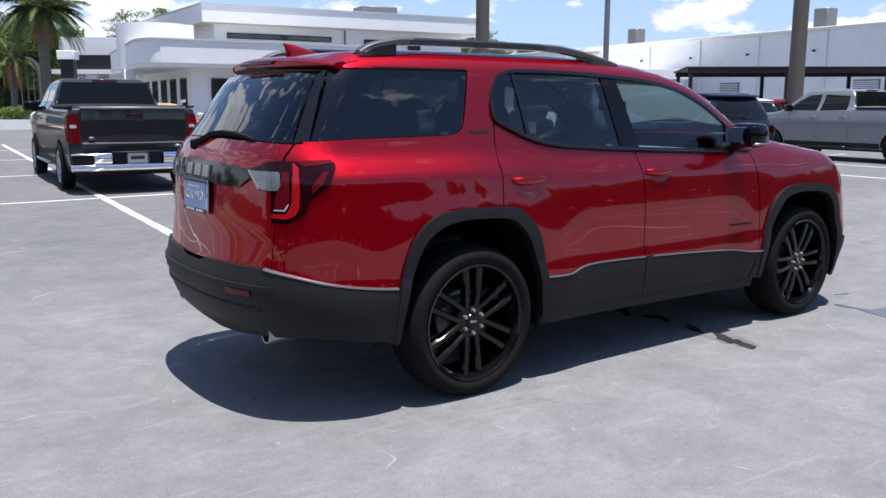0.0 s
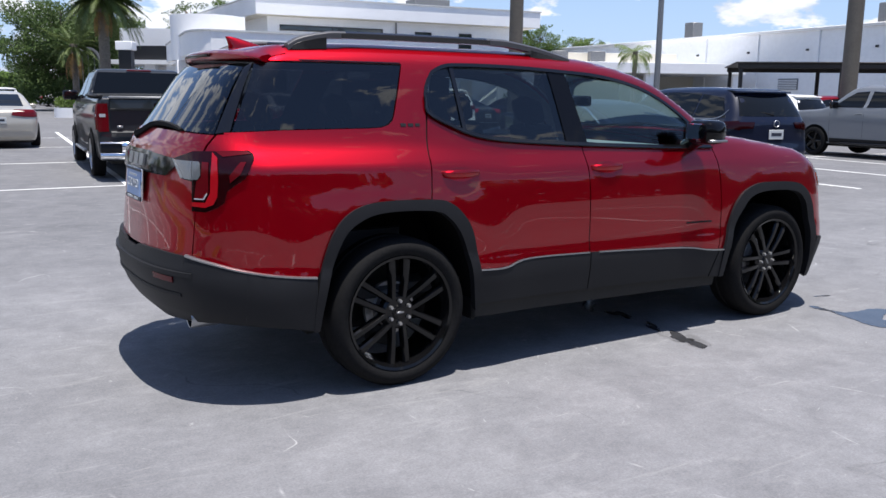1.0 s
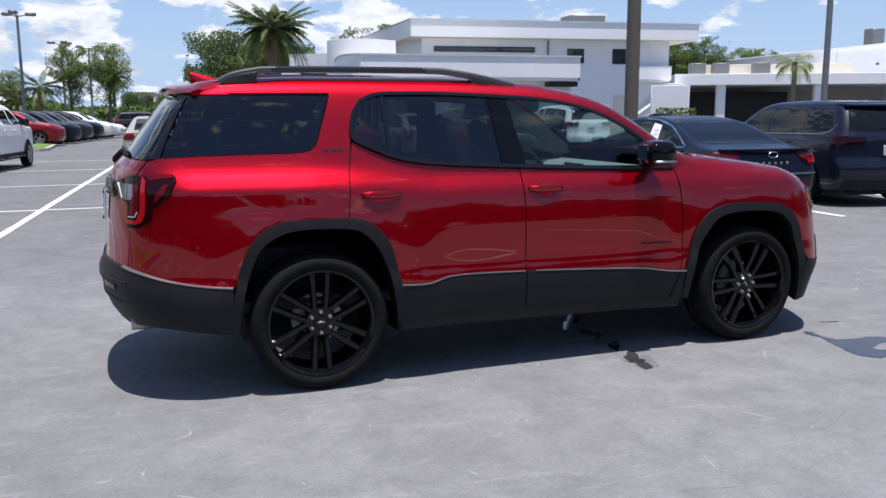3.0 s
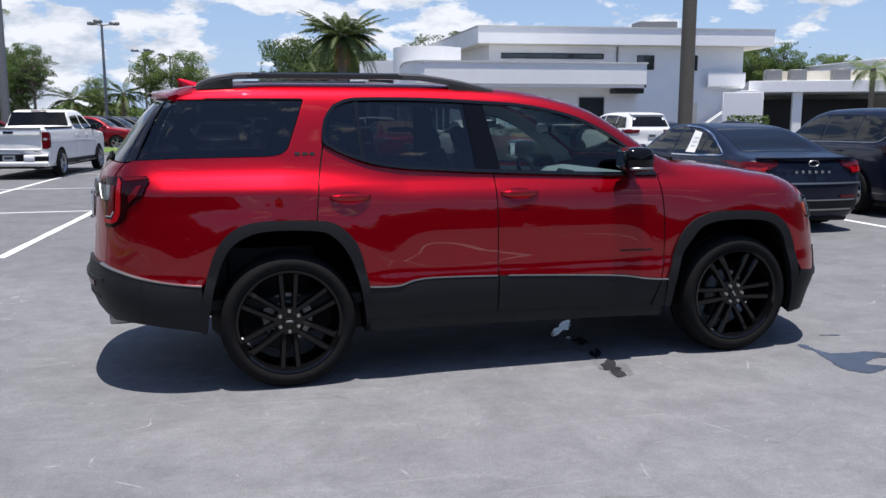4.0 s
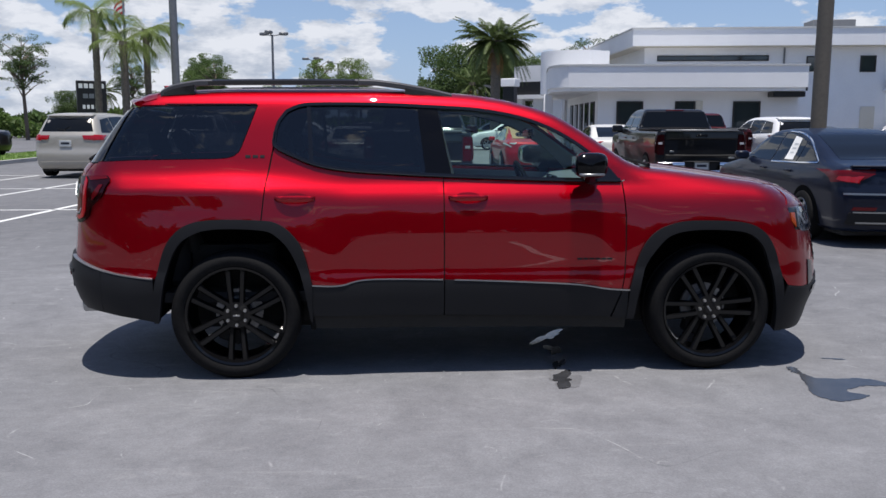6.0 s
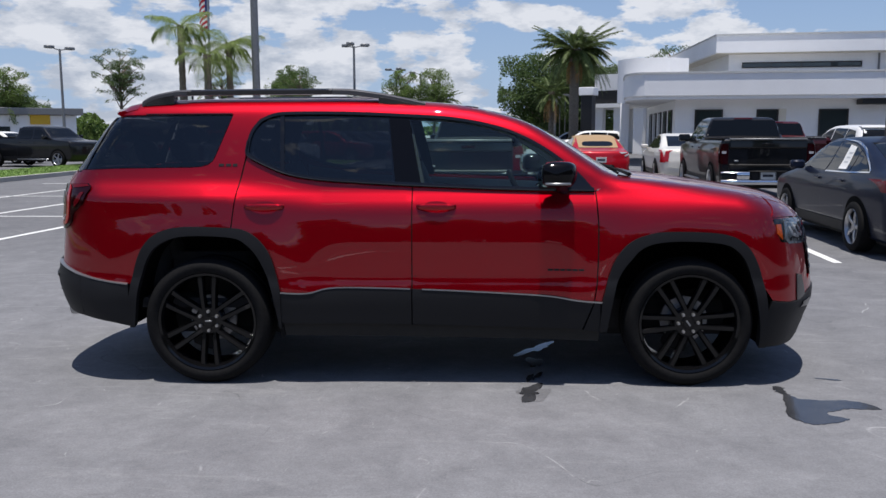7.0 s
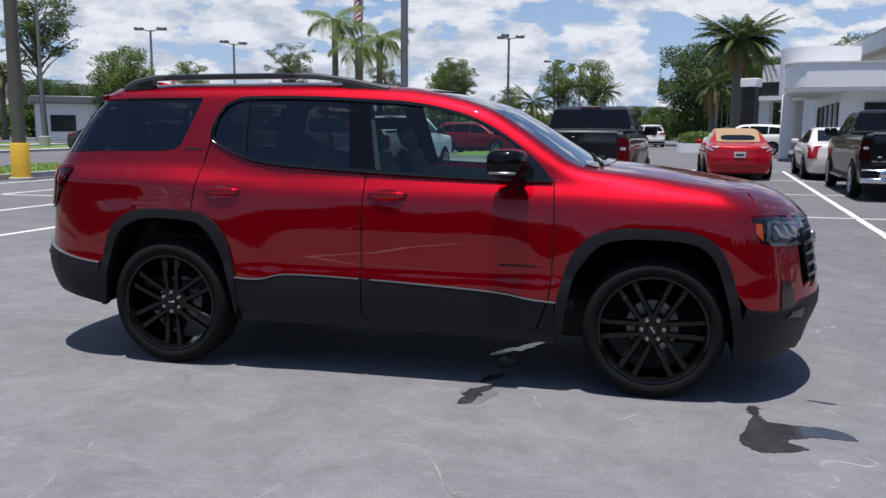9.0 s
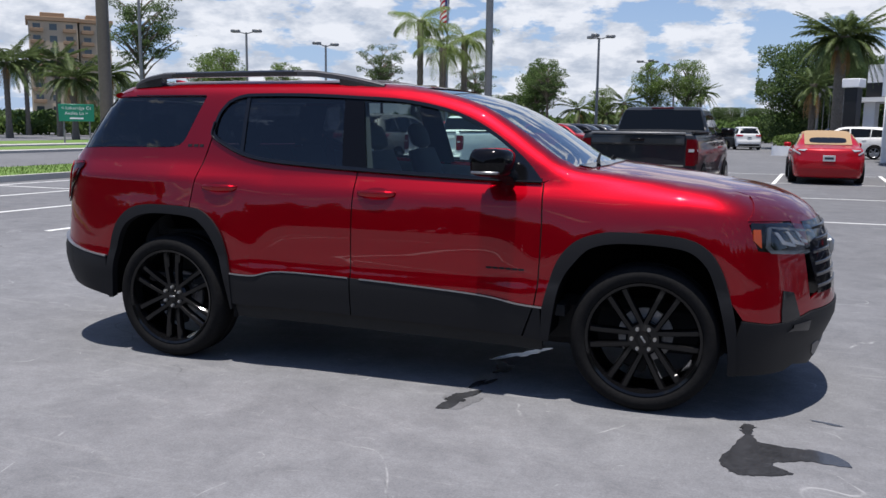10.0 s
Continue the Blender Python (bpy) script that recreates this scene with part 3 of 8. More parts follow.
for c, rx, ry, turn, seed in (((0.50, -1.03), 0.16, 0.085, 1.35, 23), ((0.54, -0.62), 0.16, 0.06, 1.4, 24)):
    blot("damp_patch", c, rx, ry, turn, seed, 0.45, DAMP, "damp grey patch drying on the asphalt", 0.0018)
blot("water_stain", (0.49, -1.03), 0.13, 0.065, 1.35, 3, 0.5, WET, "dark wet drip stain on the asphalt")
blot("water_stain", (0.53, -0.72), 0.10, 0.030, 1.3, 5, 0.6, WET, "dark wet drip stain under the car")
blot("water_stain", (0.57, -0.38), 0.14, 0.035, 1.45, 6, 0.6, WET, "dark wet drip stain under the car")
blot("puddle", (0.60, -0.02), 0.17, 0.055, 0.9, 8, 0.5, WET, "small shining puddle under the car")


def spill():
    """A flat pool with a neck towards the car and two tongues running away from it."""
    rng = random.Random(31)
    edge = smooth_line([(1.94, -0.88), (1.99, -0.90), (1.97, -1.01), (2.03, -1.13), (2.28, -1.15), (2.38, -1.29), (2.19, -1.29),
                        (2.05, -1.38), (2.13, -1.46), (2.00, -1.53), (1.89, -1.53), (1.84, -1.38), (1.93, -1.07), (1.92, -0.97)], 8, True)
    ring = [(x + rng.uniform(-0.010, 0.010), y + rng.uniform(-0.008, 0.008), 0.003) for x, y in edge]
    g = Geo().add(ring, [tuple(reversed(range(len(ring))))])
    return tagged(part("puddle", g, WET, smooth=None), "shallow spilled puddle beside the front wheel", "stain", kind="stuff")


spill()
blot("puddle", (2.33, -0.725), 0.075, 0.012, -0.2, 17, 0.4, WET, "thin streak of spilled water on the asphalt")


# ---- dealership building ----
SHOW = pose(15.28, 47.25, 0, 0, 0, -8.4)
FRONT = SHOW.inverted() @ pose(8.1, 33.2, 0, 0, 0, -7.0)      # the lower storey, forward of the upper one
WING = pose(15.9, 48.1, 0, 0, 0, -28.3)                        # the service wing and the entrance
ENTRY = SHOW.inverted() @ WING
show = thing("dealership_building", "white two-storey stucco dealership with deep flat fascias", "building", SHOW)


def local_prism(name, outline, z0, z1, mat, parent, label="", smooth=30.0, m=None):
    return part(name, Geo().prism(outline, z0, z1), mat, parent, label, smooth, m)


def wall_box(name, x0, x1, y0, y1, z0, z1, mat, parent, c=0.02, label="", m=None):
    return part(name, Geo().box(x0, x1, y0, y1, z0, z1, c), mat, parent, label, m=m)


def glazing(parent, x0, x1, z0, z1, y, deep=0.16, bars_at=(), m=None):
    """A window let into a wall that faces -y: frame, reveal and pane."""
    w = part("window", Geo().box(x0, x1, y - 0.02, y + deep, z0, z0 + 0.06).box(x0, x1, y - 0.02, y + deep, z1 - 0.06, z1)
             .box(x0, x0 + 0.06, y - 0.02, y + deep, z0 + 0.06, z1 - 0.06).box(x1 - 0.06, x1, y - 0.02, y + deep, z0 + 0.06, z1 - 0.06), DARK_STEEL, parent, m=m)
    part("pane", Geo().box(x0 + 0.06, x1 - 0.06, y + 0.035, y + 0.05, z0 + 0.06, z1 - 0.06), BUILDING_GLASS, w)
    for b in bars_at:
        part("mullion", Geo().box(b - 0.03, b + 0.03, y - 0.01, y + 0.03, z0 + 0.06, z1 - 0.06), DARK_STEEL, w)
    return w


def build_showroom():
    p = show
    # upper storey: walls under an oversailing roof slab
    local_prism("upper_wall", [(0.9, 0.9), (18.45, 0.9), (18.45, 14.4), (-0.6, 16.2)], 0.0, 6.42, STUCCO, p)
    local_prism("roof_fascia", [(0, 0), (20.17, 0), (20.17, 15.4), (-1.7, 17.4)], 6.38, 7.42, STUCCO, p)
    local_prism("roof_edge", [(-0.06, -0.06), (20.23, -0.06), (20.23, 15.46), (-1.77, 17.46)], 7.42, 7.50, FLAT_ROOF, p)
    # cream on the soffit paints in warm light bounced up under the roof
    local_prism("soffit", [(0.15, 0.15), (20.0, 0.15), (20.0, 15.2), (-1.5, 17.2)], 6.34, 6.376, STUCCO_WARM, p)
    glazing(p, 1.68, 8.61, 5.50, 5.85, 0.84, bars_at=(3.4, 5.15, 6.9))
    glazing(p, 10.94, 12.13, 4.83, 5.78, 0.84, bars_at=(11.5,))
    glazing(p, 14.23, 15.18, 4.79, 5.80, 0.84)
    wall_box("downpipe", 9.50, 9.60, 0.78, 0.88, 4.4, 6.3, GREY_METAL, p)
    wall_box("roof_unit", 13.0, 15.8, 6.0, 8.0, 7.45, 8.62, GREY_METAL, p, 0.04)
    wall_box("roof_unit", 4.6, 6.0, 8.5, 9.8, 7.45, 8.0, GREY_METAL, p, 0.04)
    # outside stair, its door and landing at the far end
    part("stair_wall", Geo().add([(15.4, -0.1, 0), (18.3, -0.1, 0), (18.3, -0.1, 3.05), (15.4, -0.1, 1.1), (15.4, 0.15, 0), (18.3, 0.15, 0), (18.3, 0.15, 3.05), (15.4, 0.15, 1.1)],
                                 [(0, 1, 2, 3), (5, 4, 7, 6), (4, 0, 3, 7), (1, 5, 6, 2), (3, 2, 6, 7)]), STUCCO, p)
    part("stair_rail", Geo().tube([(15.5, -0.15, 1.30), (18.2, -0.15, 3.12)], 0.05, 8), PAPER, p, "white stair rail")
    wall_box("balcony_wall", 15.75, 18.4, 0.30, 0.48, 3.72, 4.66, STUCCO, p)
    wall_box("balcony_floor", 15.75, 18.4, 0.48, 0.90, 3.60, 3.76, STUCCO, p)
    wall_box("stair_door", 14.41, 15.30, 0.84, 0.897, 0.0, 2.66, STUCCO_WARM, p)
    # lower storey, standing well forward, with a deep fascia all round
    local_prism("lower_wall", [(1.54, 1.2), (10.9, 1.2), (10.9, 13.6), (1.30, 13.6)], 0.0, 3.08, STUCCO, p, m=FRONT)
    edge = smooth_line([(0.02, 0.0), (-0.30, 0.25), (-0.62, 0.9), (-0.75, 1.9), (-0.70, 3.2)], 4)
    rim = [(10.86, 0.0), (10.86, 13.5), (-0.15, 13.5)] + edge[::-1]
    local_prism("canopy", rim, 3.20, 4.17, STUCCO, p, m=FRONT)
    local_prism("canopy_trim", [(10.80, 0.10), (10.80, 13.4), (-0.05, 13.4)] + [(x + 0.08, y + 0.10) for x, y in edge[::-1]], 3.04, 3.20, STUCCO, p, m=FRONT)
    local_prism("canopy_coping", [(10.92, -0.05), (10.92, 13.5), (-0.20, 13.5)] + [(x - 0.05, y - 0.05) for x, y in edge[::-1]], 4.17, 4.25, FLAT_ROOF, p, m=FRONT)
    for x0, x1 in ((2.42, 3.67), (7.87, 9.14)):
        glazing(p, x0, x1, 0.25, 2.60, 1.14, m=FRONT)
    glazing(p, 5.16, 6.10, 0.05, 2.60, 1.14, m=FRONT)
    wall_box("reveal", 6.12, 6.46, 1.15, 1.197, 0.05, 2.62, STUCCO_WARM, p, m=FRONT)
    wall_box("sign_box", 9.45, 10.90, 0.35, 1.18, 2.78, 3.03, DARK_BAND, p, m=FRONT)
    wall_box("sign_box", 10.30, 10.96, 0.25, 1.18, 3.05, 3.42, DARK_BAND, p, m=FRONT)
    # tall windows along the wall that runs back to the entrance
    turned = FRONT @ pose(1.54, 1.2, 0, 0, 0, math.degrees(math.atan2(12.4, -0.24)) + 180)
    for k in range(5):
        x0 = -0.9 - 2.1 * k
        w = part("window", Geo().box(x0 - 1.15, x0, -0.06, 0.02, 0.25, 2.62, 0.01, turned), DARK_STEEL, p)
        part("pane", Geo().box(x0 - 1.07, x0 - 0.08, -0.075, -0.063, 0.33, 2.54, 0.0, turned), BUILDING_GLASS, w)
    # rounded corner rising above the fascia
    ring = [(0.86 + 1.75 * math.cos(a), 5.9 + 1.75 * math.sin(a)) for a in np.linspace(0, 2 * math.pi, 40, endpoint=False)]
    local_prism("round_tower", ring, 3.06, 5.25, STUCCO, p, m=FRONT)
    local_prism("tower_wall", [(0.86, 4.16), (2.5, 4.5), (2.5, 5.6), (0.86, 5.2)], 4.2, 5.22, STUCCO, p, m=FRONT)
    part("column", Geo().box(-0.75, -0.30, 5.0, 5.45, 0, 3.05, 0.03), STUCCO, p, m=FRONT)
    # entrance
    local_prism("entrance_fascia", [(-11.2, 8.2), (-7.0, 7.6), (-7.0, 14.0), (-11.2, 14.0)], 4.75, 6.0, STUCCO, p, m=ENTRY)
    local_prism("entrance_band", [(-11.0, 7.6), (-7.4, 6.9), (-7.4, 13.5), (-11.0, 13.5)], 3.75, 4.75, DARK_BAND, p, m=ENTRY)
    local_prism("entrance_soffit", [(-11.6, 7.0), (-6.8, 6.4), (-6.8, 13.0), (-11.6, 13.0)], 3.45, 3.75, STUCCO, p, m=ENTRY)
    local_prism("entrance_wall", [(-10.9, 12.6), (-7.6, 12.4), (-7.6, 16.0), (-10.9, 16.0)], 0.0, 3.5, STUCCO, p, m=ENTRY)
    for x, y in ((-10.6, 7.7), (-8.9, 7.5), (-7.3, 7.2)):
        part("column", Geo().box(x - 0.38, x + 0.38, y - 0.38, y + 0.38, 0, 3.5, 0.03), STUCCO, p, m=ENTRY)


build_showroom()


def low_wing():
    p = thing("service_wing", "low white service wing with a dark drive-through opening", "building", WING)
    wall_box("roof_slab", 17.3, 34.0, 5.5, 20.0, 3.35, 4.1, STUCCO, p)
    wall_box("back_wall", 17.3, 34.0, 14.0, 14.3, 0.0, 3.4, STUCCO_WARM, p)
    wall_box("side_wall", 16.5, 17.6, 3.0, 12.0, 0.0, 3.4, STUCCO, p)
    wall_box("ramp_wall", 15.2, 17.6, 0.6, 0.9, 0.0, 3.2, STUCCO, p)
    for x in (20.5, 27.0, 33.5):
        wall_box("pier", x - 0.3, x + 0.3, 5.8, 6.4, 0.0, 3.4, STUCCO, p)
    # black sheet that stands for the shade deep in the opening
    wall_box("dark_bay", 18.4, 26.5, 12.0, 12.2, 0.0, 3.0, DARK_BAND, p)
    wall_box("parapet", 19.0, 30.0, 9.0, 9.4, 4.1, 4.9, STUCCO_WARM, p)
    for x in (18.6, 20.2, 23.0):
        wall_box("roof_unit", x, x + 1.1, 7.5, 8.6, 4.1, 4.95, GREY_METAL, p, 0.04)
    h = Geo()
    rng = random.Random(7)
    for _ in range(1300):
        x, y, z = rng.uniform(15.2, 17.6), rng.uniform(-2.6, -1.6), rng.uniform(0.1, 1.75)
        a = Matrix.Translation((x, y, z)) @ Euler((rng.uniform(0, 6), rng.uniform(0, 6), rng.uniform(0, 6))).to_matrix().to_4x4()
        s = rng.uniform(0.06, 0.12)
        h.add([a @ Vector(q) for q in ((-s, 0, 0), (0, -s * 0.6, 0), (s, 0, 0), (0, s * 0.6, 0))], [(0, 1, 2, 3)])
    tagged(part("hedge", h, LEAF, None, smooth=None, m=WING), "clipped green hedge along the white wall", "hedge", kind="stuff")


low_wing()


def warehouse():
    a, b = Vector((47.6, 8.0)), Vector((54.2, 66.0))
    d = (b - a)
    ang = math.degrees(math.atan2(d.y, d.x))
    p = thing("warehouse", "long white ribbed-metal warehouse with a low sloped roof", "building", pose(a.x, a.y, 0, 0, 0, ang))
    length = d.length
    wall_box("wall", 0, length, -25, 0, 0, 6.5, METAL_WALL, p, 0.0)
    part("roof", Geo().add([(-0.3, 0.3, 6.5), (length + 0.3, 0.3, 6.5), (length + 0.3, -12, 7.4), (-0.3, -12, 7.4), (length + 0.3, -25.3, 6.5), (-0.3, -25.3, 6.5)],
                           [(0, 3, 2, 1), (3, 5, 4, 2), (1, 2, 4), (0, 5, 3)]), FLAT_ROOF, p, smooth=None)
    wall_box("gutter", -0.3, length + 0.3, 0.0, 0.22, 6.35, 6.56, STUCCO, p)
    for k in range(11):
        x = 2.5 + k * 5.5
        wall_box("downpipe", x, x + 0.12, 0.005, 0.12, 0.1, 6.4, METAL_WALL, p)
        if k % 2 == 0:
            wall_box("louvre", x + 1.6, x + 3.4, 0.003, 0.09, 2.3, 3.1, GREY_METAL, p)
            for q in range(6):
                wall_box("slat", x + 1.65, x + 3.35, 0.09, 0.12, 2.35 + q * 0.12, 2.40 + q * 0.12, METAL_WALL, p, 0.0)
        wall_box("wall_lamp", x + 0.9, x + 1.08, 0.0, 0.16, 5.0, 5.14, DARK_STEEL, p)
    for x in (8.0, 21.0, 40.0):
        wall_box("roof_vent", x, x + 1.1, -3.5, -2.4, 6.7, 8.1, GREY_METAL, p, 0.05)


warehouse()


def carport():
    a = Vector((26.0, 19.4))
    p = thing("carport", "dark steel carport with a flat roof on slim posts", "carport", pose(a.x, a.y, 0, 0, 0, -46))
    wall_box("roof_beam", 0, 20, -0.1, 0.1, 2.80, 3.0, DARK_STEEL, p)
    wall_box("roof_beam", 0, 20, 5.3, 5.5, 2.80, 3.0, DARK_STEEL, p)
    wall_box("roof_sheet", -0.1, 20.1, -0.2, 5.6, 3.0, 3.06, DARK_STEEL, p)
    for k in range(6):
        for y in (0.0, 5.4):
            wall_box("post", 0.06 + 3.9 * k, 0.22 + 3.9 * k, y - 0.08, y + 0.08, 0, 2.81, DARK_STEEL, p)


carport()


# ---- poles, lamps, signs ----
def plain_pole(x, y, r, h, mat, label, base=None):
    p = thing("light_pole", label, "pole", pose(x, y, 0))
    part("shaft", Geo().tube([(0, 0, 0), (0, 0, h * 0.5), (0, 0, h)], [r, r * 0.92, r * 0.82], 16), mat, p)
    if base:
        part("base", Geo().turn([(0.06, 0.0), (0.06, 0.225), (0.92, 0.225), (0.96, 0.20), (0.96, 0.0)], "z", 20), base, p)
        part("foot_plate", Geo().turn([(0, 0.0), (0, 0.30), (0.07, 0.30), (0.08, 0.26), (0.08, 0.0)], "z", 20), CONCRETE, p)
    return p


plain_pole(8.9, 12.0, 0.17, 11.0, BRONZE_POLE, "thick bronze-grey light pole standing between parked cars")
plain_pole(25.9, 14.3, 0.30, 13.0, BRONZE_POLE, "thick bronze-grey light pole beside the carport")
plain_pole(36.7, 34.2, 0.19, 14.0, GREY_METAL, "tall slim grey light pole in front of the warehouse")
plain_pole(-10.5, 37.0, 0.20, 16.0, GREY_METAL, "tall grey pole rising above the parked cars")
plain_pole(-14.2, 13.4, 0.17, 11.0, BRONZE_POLE, "bronze light pole on a yellow painted footing", YELLOW_PAINT)


def lamp_post(x, y, h, heads=3, turn=0.0, size=1.0):
    p = thing("lamp_post", "slim dark car-park lamp post with flat floodlight heads", "lamp post", pose(x, y, 0, 0, 0, turn), "lamp posts")
    part("shaft", Geo().tube([(0, 0, 0), (0, 0, h)], [0.13 * size, 0.09 * size], 12), GREY_METAL, p)
    part("footing", Geo().turn([(0, 0), (0, 0.3), (0.7, 0.3), (0.74, 0.26), (0.74, 0)], "z", 16), CONCRETE, p)
    for k in range(heads):
        a = 2 * math.pi * k / heads
        c, s = math.cos(a), math.sin(a)
        part("arm", Geo().tube([(0, 0, h - 0.1), (c * 0.7 * size, s * 0.7 * size, h + 0.05)], 0.045 * size, 8), GREY_METAL, p)
        part("lamp_head", Geo().box(-0.36 * size, 0.36 * size, -0.26 * size, 0.26 * size, -0.12 * size, 0.12 * size, 0.05,
                                    pose(c * 0.95 * size, s * 0.95 * size, h + 0.1, 0, 0, math.degrees(a))), GREY_METAL, p)
    return p


lamp_post(-8.5, 59.2, 8.1, 3, 20, 0.9)
lamp_post(-7.2, 82.3, 8.0, 3, 50, 0.9)
lamp_post(-5.0, 87.0, 8.0, 2, 0, 0.9)
lamp_post(-33.9, 51.6, 8.3, 2, 10, 0.9)
lamp_post(-30.6, 58.2, 7.9, 2, 60, 0.9)
lamp_post(-32.5, 37.7, 8.9, 2, 30, 0.9)


# ---- the red sport utility ----
def flare_at(x, z):
    """The shoulders over the wheels and the hollow low in the doors."""
    bump = 0.0
    for c in (-1.43, 1.43):
        r = np.hypot((x - c) * 0.9, z - 0.40)
        bump = bump + 0.022 * np.exp(-((r - 0.52) / 0.16) ** 2)
    # the shoulder climbs with the window line over the rear wheel
    rise = np.clip((-0.75 - x) / 0.7, 0.0, 1.0)
    return bump + 0.038 * rise * np.exp(-((z - 1.13) / 0.070) ** 2)


SUV = Body(
    width=curve([0.18, 0.30, 0.45, 0.55, 0.60, 0.66, 0.73, 0.80, 0.886, 0.95, 0.99, 1.03, 1.065, 1.10, 1.13, 1.16, 1.20, 1.25, 1.40, 1.56, 1.63, 1.72, 1.80],
                [0.82, 0.865, 0.889, 0.900, 0.897, 0.8865, 0.8880, 0.8875, 0.884, 0.8785, 0.873, 0.8655, 0.854, 0.836, 0.816, 0.799, 0.784, 0.769, 0.717, 0.657, 0.624, 0.55, 0.43]),
    tail=curve([0.20, 0.32, 0.45, 0.62, 0.70, 0.78, 0.95, 1.12, 1.21, 1.28, 1.45, 1.64, 1.75], [-2.251, -2.368, -2.486, -2.528, -2.513, -2.503, -2.486, -2.466, -2.442, -2.385, -2.262, -2.12, -2.04]),
    nose=curve([0.12, 0.22, 0.35, 0.50, 0.70, 0.90, 1.02, 1.15, 1.3], [2.224, 2.290, 2.335, 2.385, 2.358, 2.314, 2.256, 2.11, 1.87]),
    top=curve([-2.6, -2.08, -1.83, -1.43, -0.70, -0.06, 0.12, 0.30, 0.48, 0.70, 0.89, 1.0, 1.08, 1.28, 1.68, 2.05, 2.20, 2.32, 2.6],
              [1.58, 1.655, 1.690, 1.705, 1.707, 1.678, 1.655, 1.617, 1.562, 1.445, 1.325, 1.262, 1.240, 1.217, 1.163, 1.100, 1.055, 0.98, 0.66]),
    tail_bow=0.29, nose_bow=0.398, taper=(0.072, -0.02), half=(1.3, 1.3), crown=0.025, k_side=0.085, k_end=0.13, bow=0.10, flare=flare_at,
    tail_pow=2.8, nose_pow=2.259, k_tail=0.20, k_nose=0.143)

suv = thing("sport_utility_vehicle", "red metallic mid-size sport utility with black wheels and dark cladding", "car")


# outlines in side view (along, up)
DLO_TOP = smooth_line([(-1.132, 1.577), (-1.049, 1.612), (-0.933, 1.622), (-0.595, 1.621), (-0.254, 1.606), (0.022, 1.588), (0.261, 1.545), (0.433, 1.487), (0.604, 1.394), (0.772, 1.265), (0.868, 1.159)])
DLO_LOW = smooth_line([(-1.132, 1.577), (-1.181, 1.510), (-1.201, 1.429), (-1.192, 1.364), (-1.069, 1.299), (-0.939, 1.252), (-0.775, 1.224), (-0.543, 1.207), (-0.206, 1.189), (0.413, 1.165), (0.868, 1.159)])
ARCH_R = smooth_line([(-1.895, 0.500), (-1.873, 0.614), (-1.822, 0.777), (-1.757, 0.873), (-1.662, 0.929), (-1.520, 0.950), (-1.266, 0.944), (-1.170, 0.924), (-1.091, 0.865), (-1.028, 0.765), (-0.977, 0.563)])
ARCH_R_IN = smooth_line([(-1.872, 0.345), (-1.831, 0.581), (-1.760, 0.776), (-1.664, 0.862), (-1.521, 0.897), (-1.267, 0.889), (-1.172, 0.847), (-1.093, 0.750), (-1.031, 0.581), (-0.990, 0.345)])
ARCH_F = smooth_line([(0.911, 0.520), (0.971, 0.736), (1.058, 0.856), (1.184, 0.913), (1.329, 0.927), (1.586, 0.916), (1.716, 0.865), (1.794, 0.759), (1.846, 0.600), (1.872, 0.48)])
ARCH_F_IN = smooth_line([(0.943, 0.335), (0.995, 0.630), (1.078, 0.769), (1.166, 0.844), (1.329, 0.872), (1.586, 0.860), (1.698, 0.803), (1.762, 0.688), (1.830, 0.432), (1.842, 0.24)])
SILL = smooth_line([(-0.977, 0.563), (-0.817, 0.561), (-0.651, 0.592), (-0.213, 0.586), (0.200, 0.570), (0.587, 0.549), (0.767, 0.524), (0.911, 0.514)])


def both(name, view, outline, material, step=0.06, off=0.0, rim=0.012, label="", parent=None, holes=()):
    """A panel on both flanks of the car."""
    made = []
    for mirror in (False, True):
        made.append(part(name, skin(Geo(), SUV, view, outline, step, off, rim, mirror, holes), material, parent or suv, label))
    return made


def edge_of_top(xs, ys):
    """Side-view points under the line (x, y) on the car's top."""
    return flat("side", on(SUV, "top", list(zip(xs, ys))))


TOP_X = list(np.linspace(-1.985, 0.10, 14)) + list(np.linspace(0.20, 1.02, 10))
TOP_Y = [-0.525] * 14 + list(np.linspace(-0.53, -0.68, 10))
RAIL_UP = edge_of_top(TOP_X, TOP_Y)
HOOD_X = list(np.linspace(1.02, 2.16, 14))
HOOD_Y = list(np.linspace(-0.695, -0.60, 14))
HOOD_EDGE = edge_of_top(HOOD_X, HOOD_Y)

# red panels of the flank
both("roof_side", "side", [(-1.985, 1.607)] + [(-1.297, 1.610), (-1.20, 1.612), (-1.132, 1.605), (-1.132, 1.577)] + DLO_TOP[1:] + [(0.91, 1.17), (1.02, 1.205)] + RAIL_UP[::-1], RED, 0.03, rim=0.0)
GAP = 0.0035


def cup_line(x0):
    """The rim of the recess behind a door handle."""
    return smooth_line([(x0 + 0.112 + 0.078 * math.copysign(abs(math.cos(a)) ** 0.75, math.cos(a)), 1.052 + 0.046 * math.copysign(abs(math.sin(a)) ** 0.75, math.sin(a))) for a in np.linspace(0, 2 * math.pi, 14, endpoint=False)], 3, True)


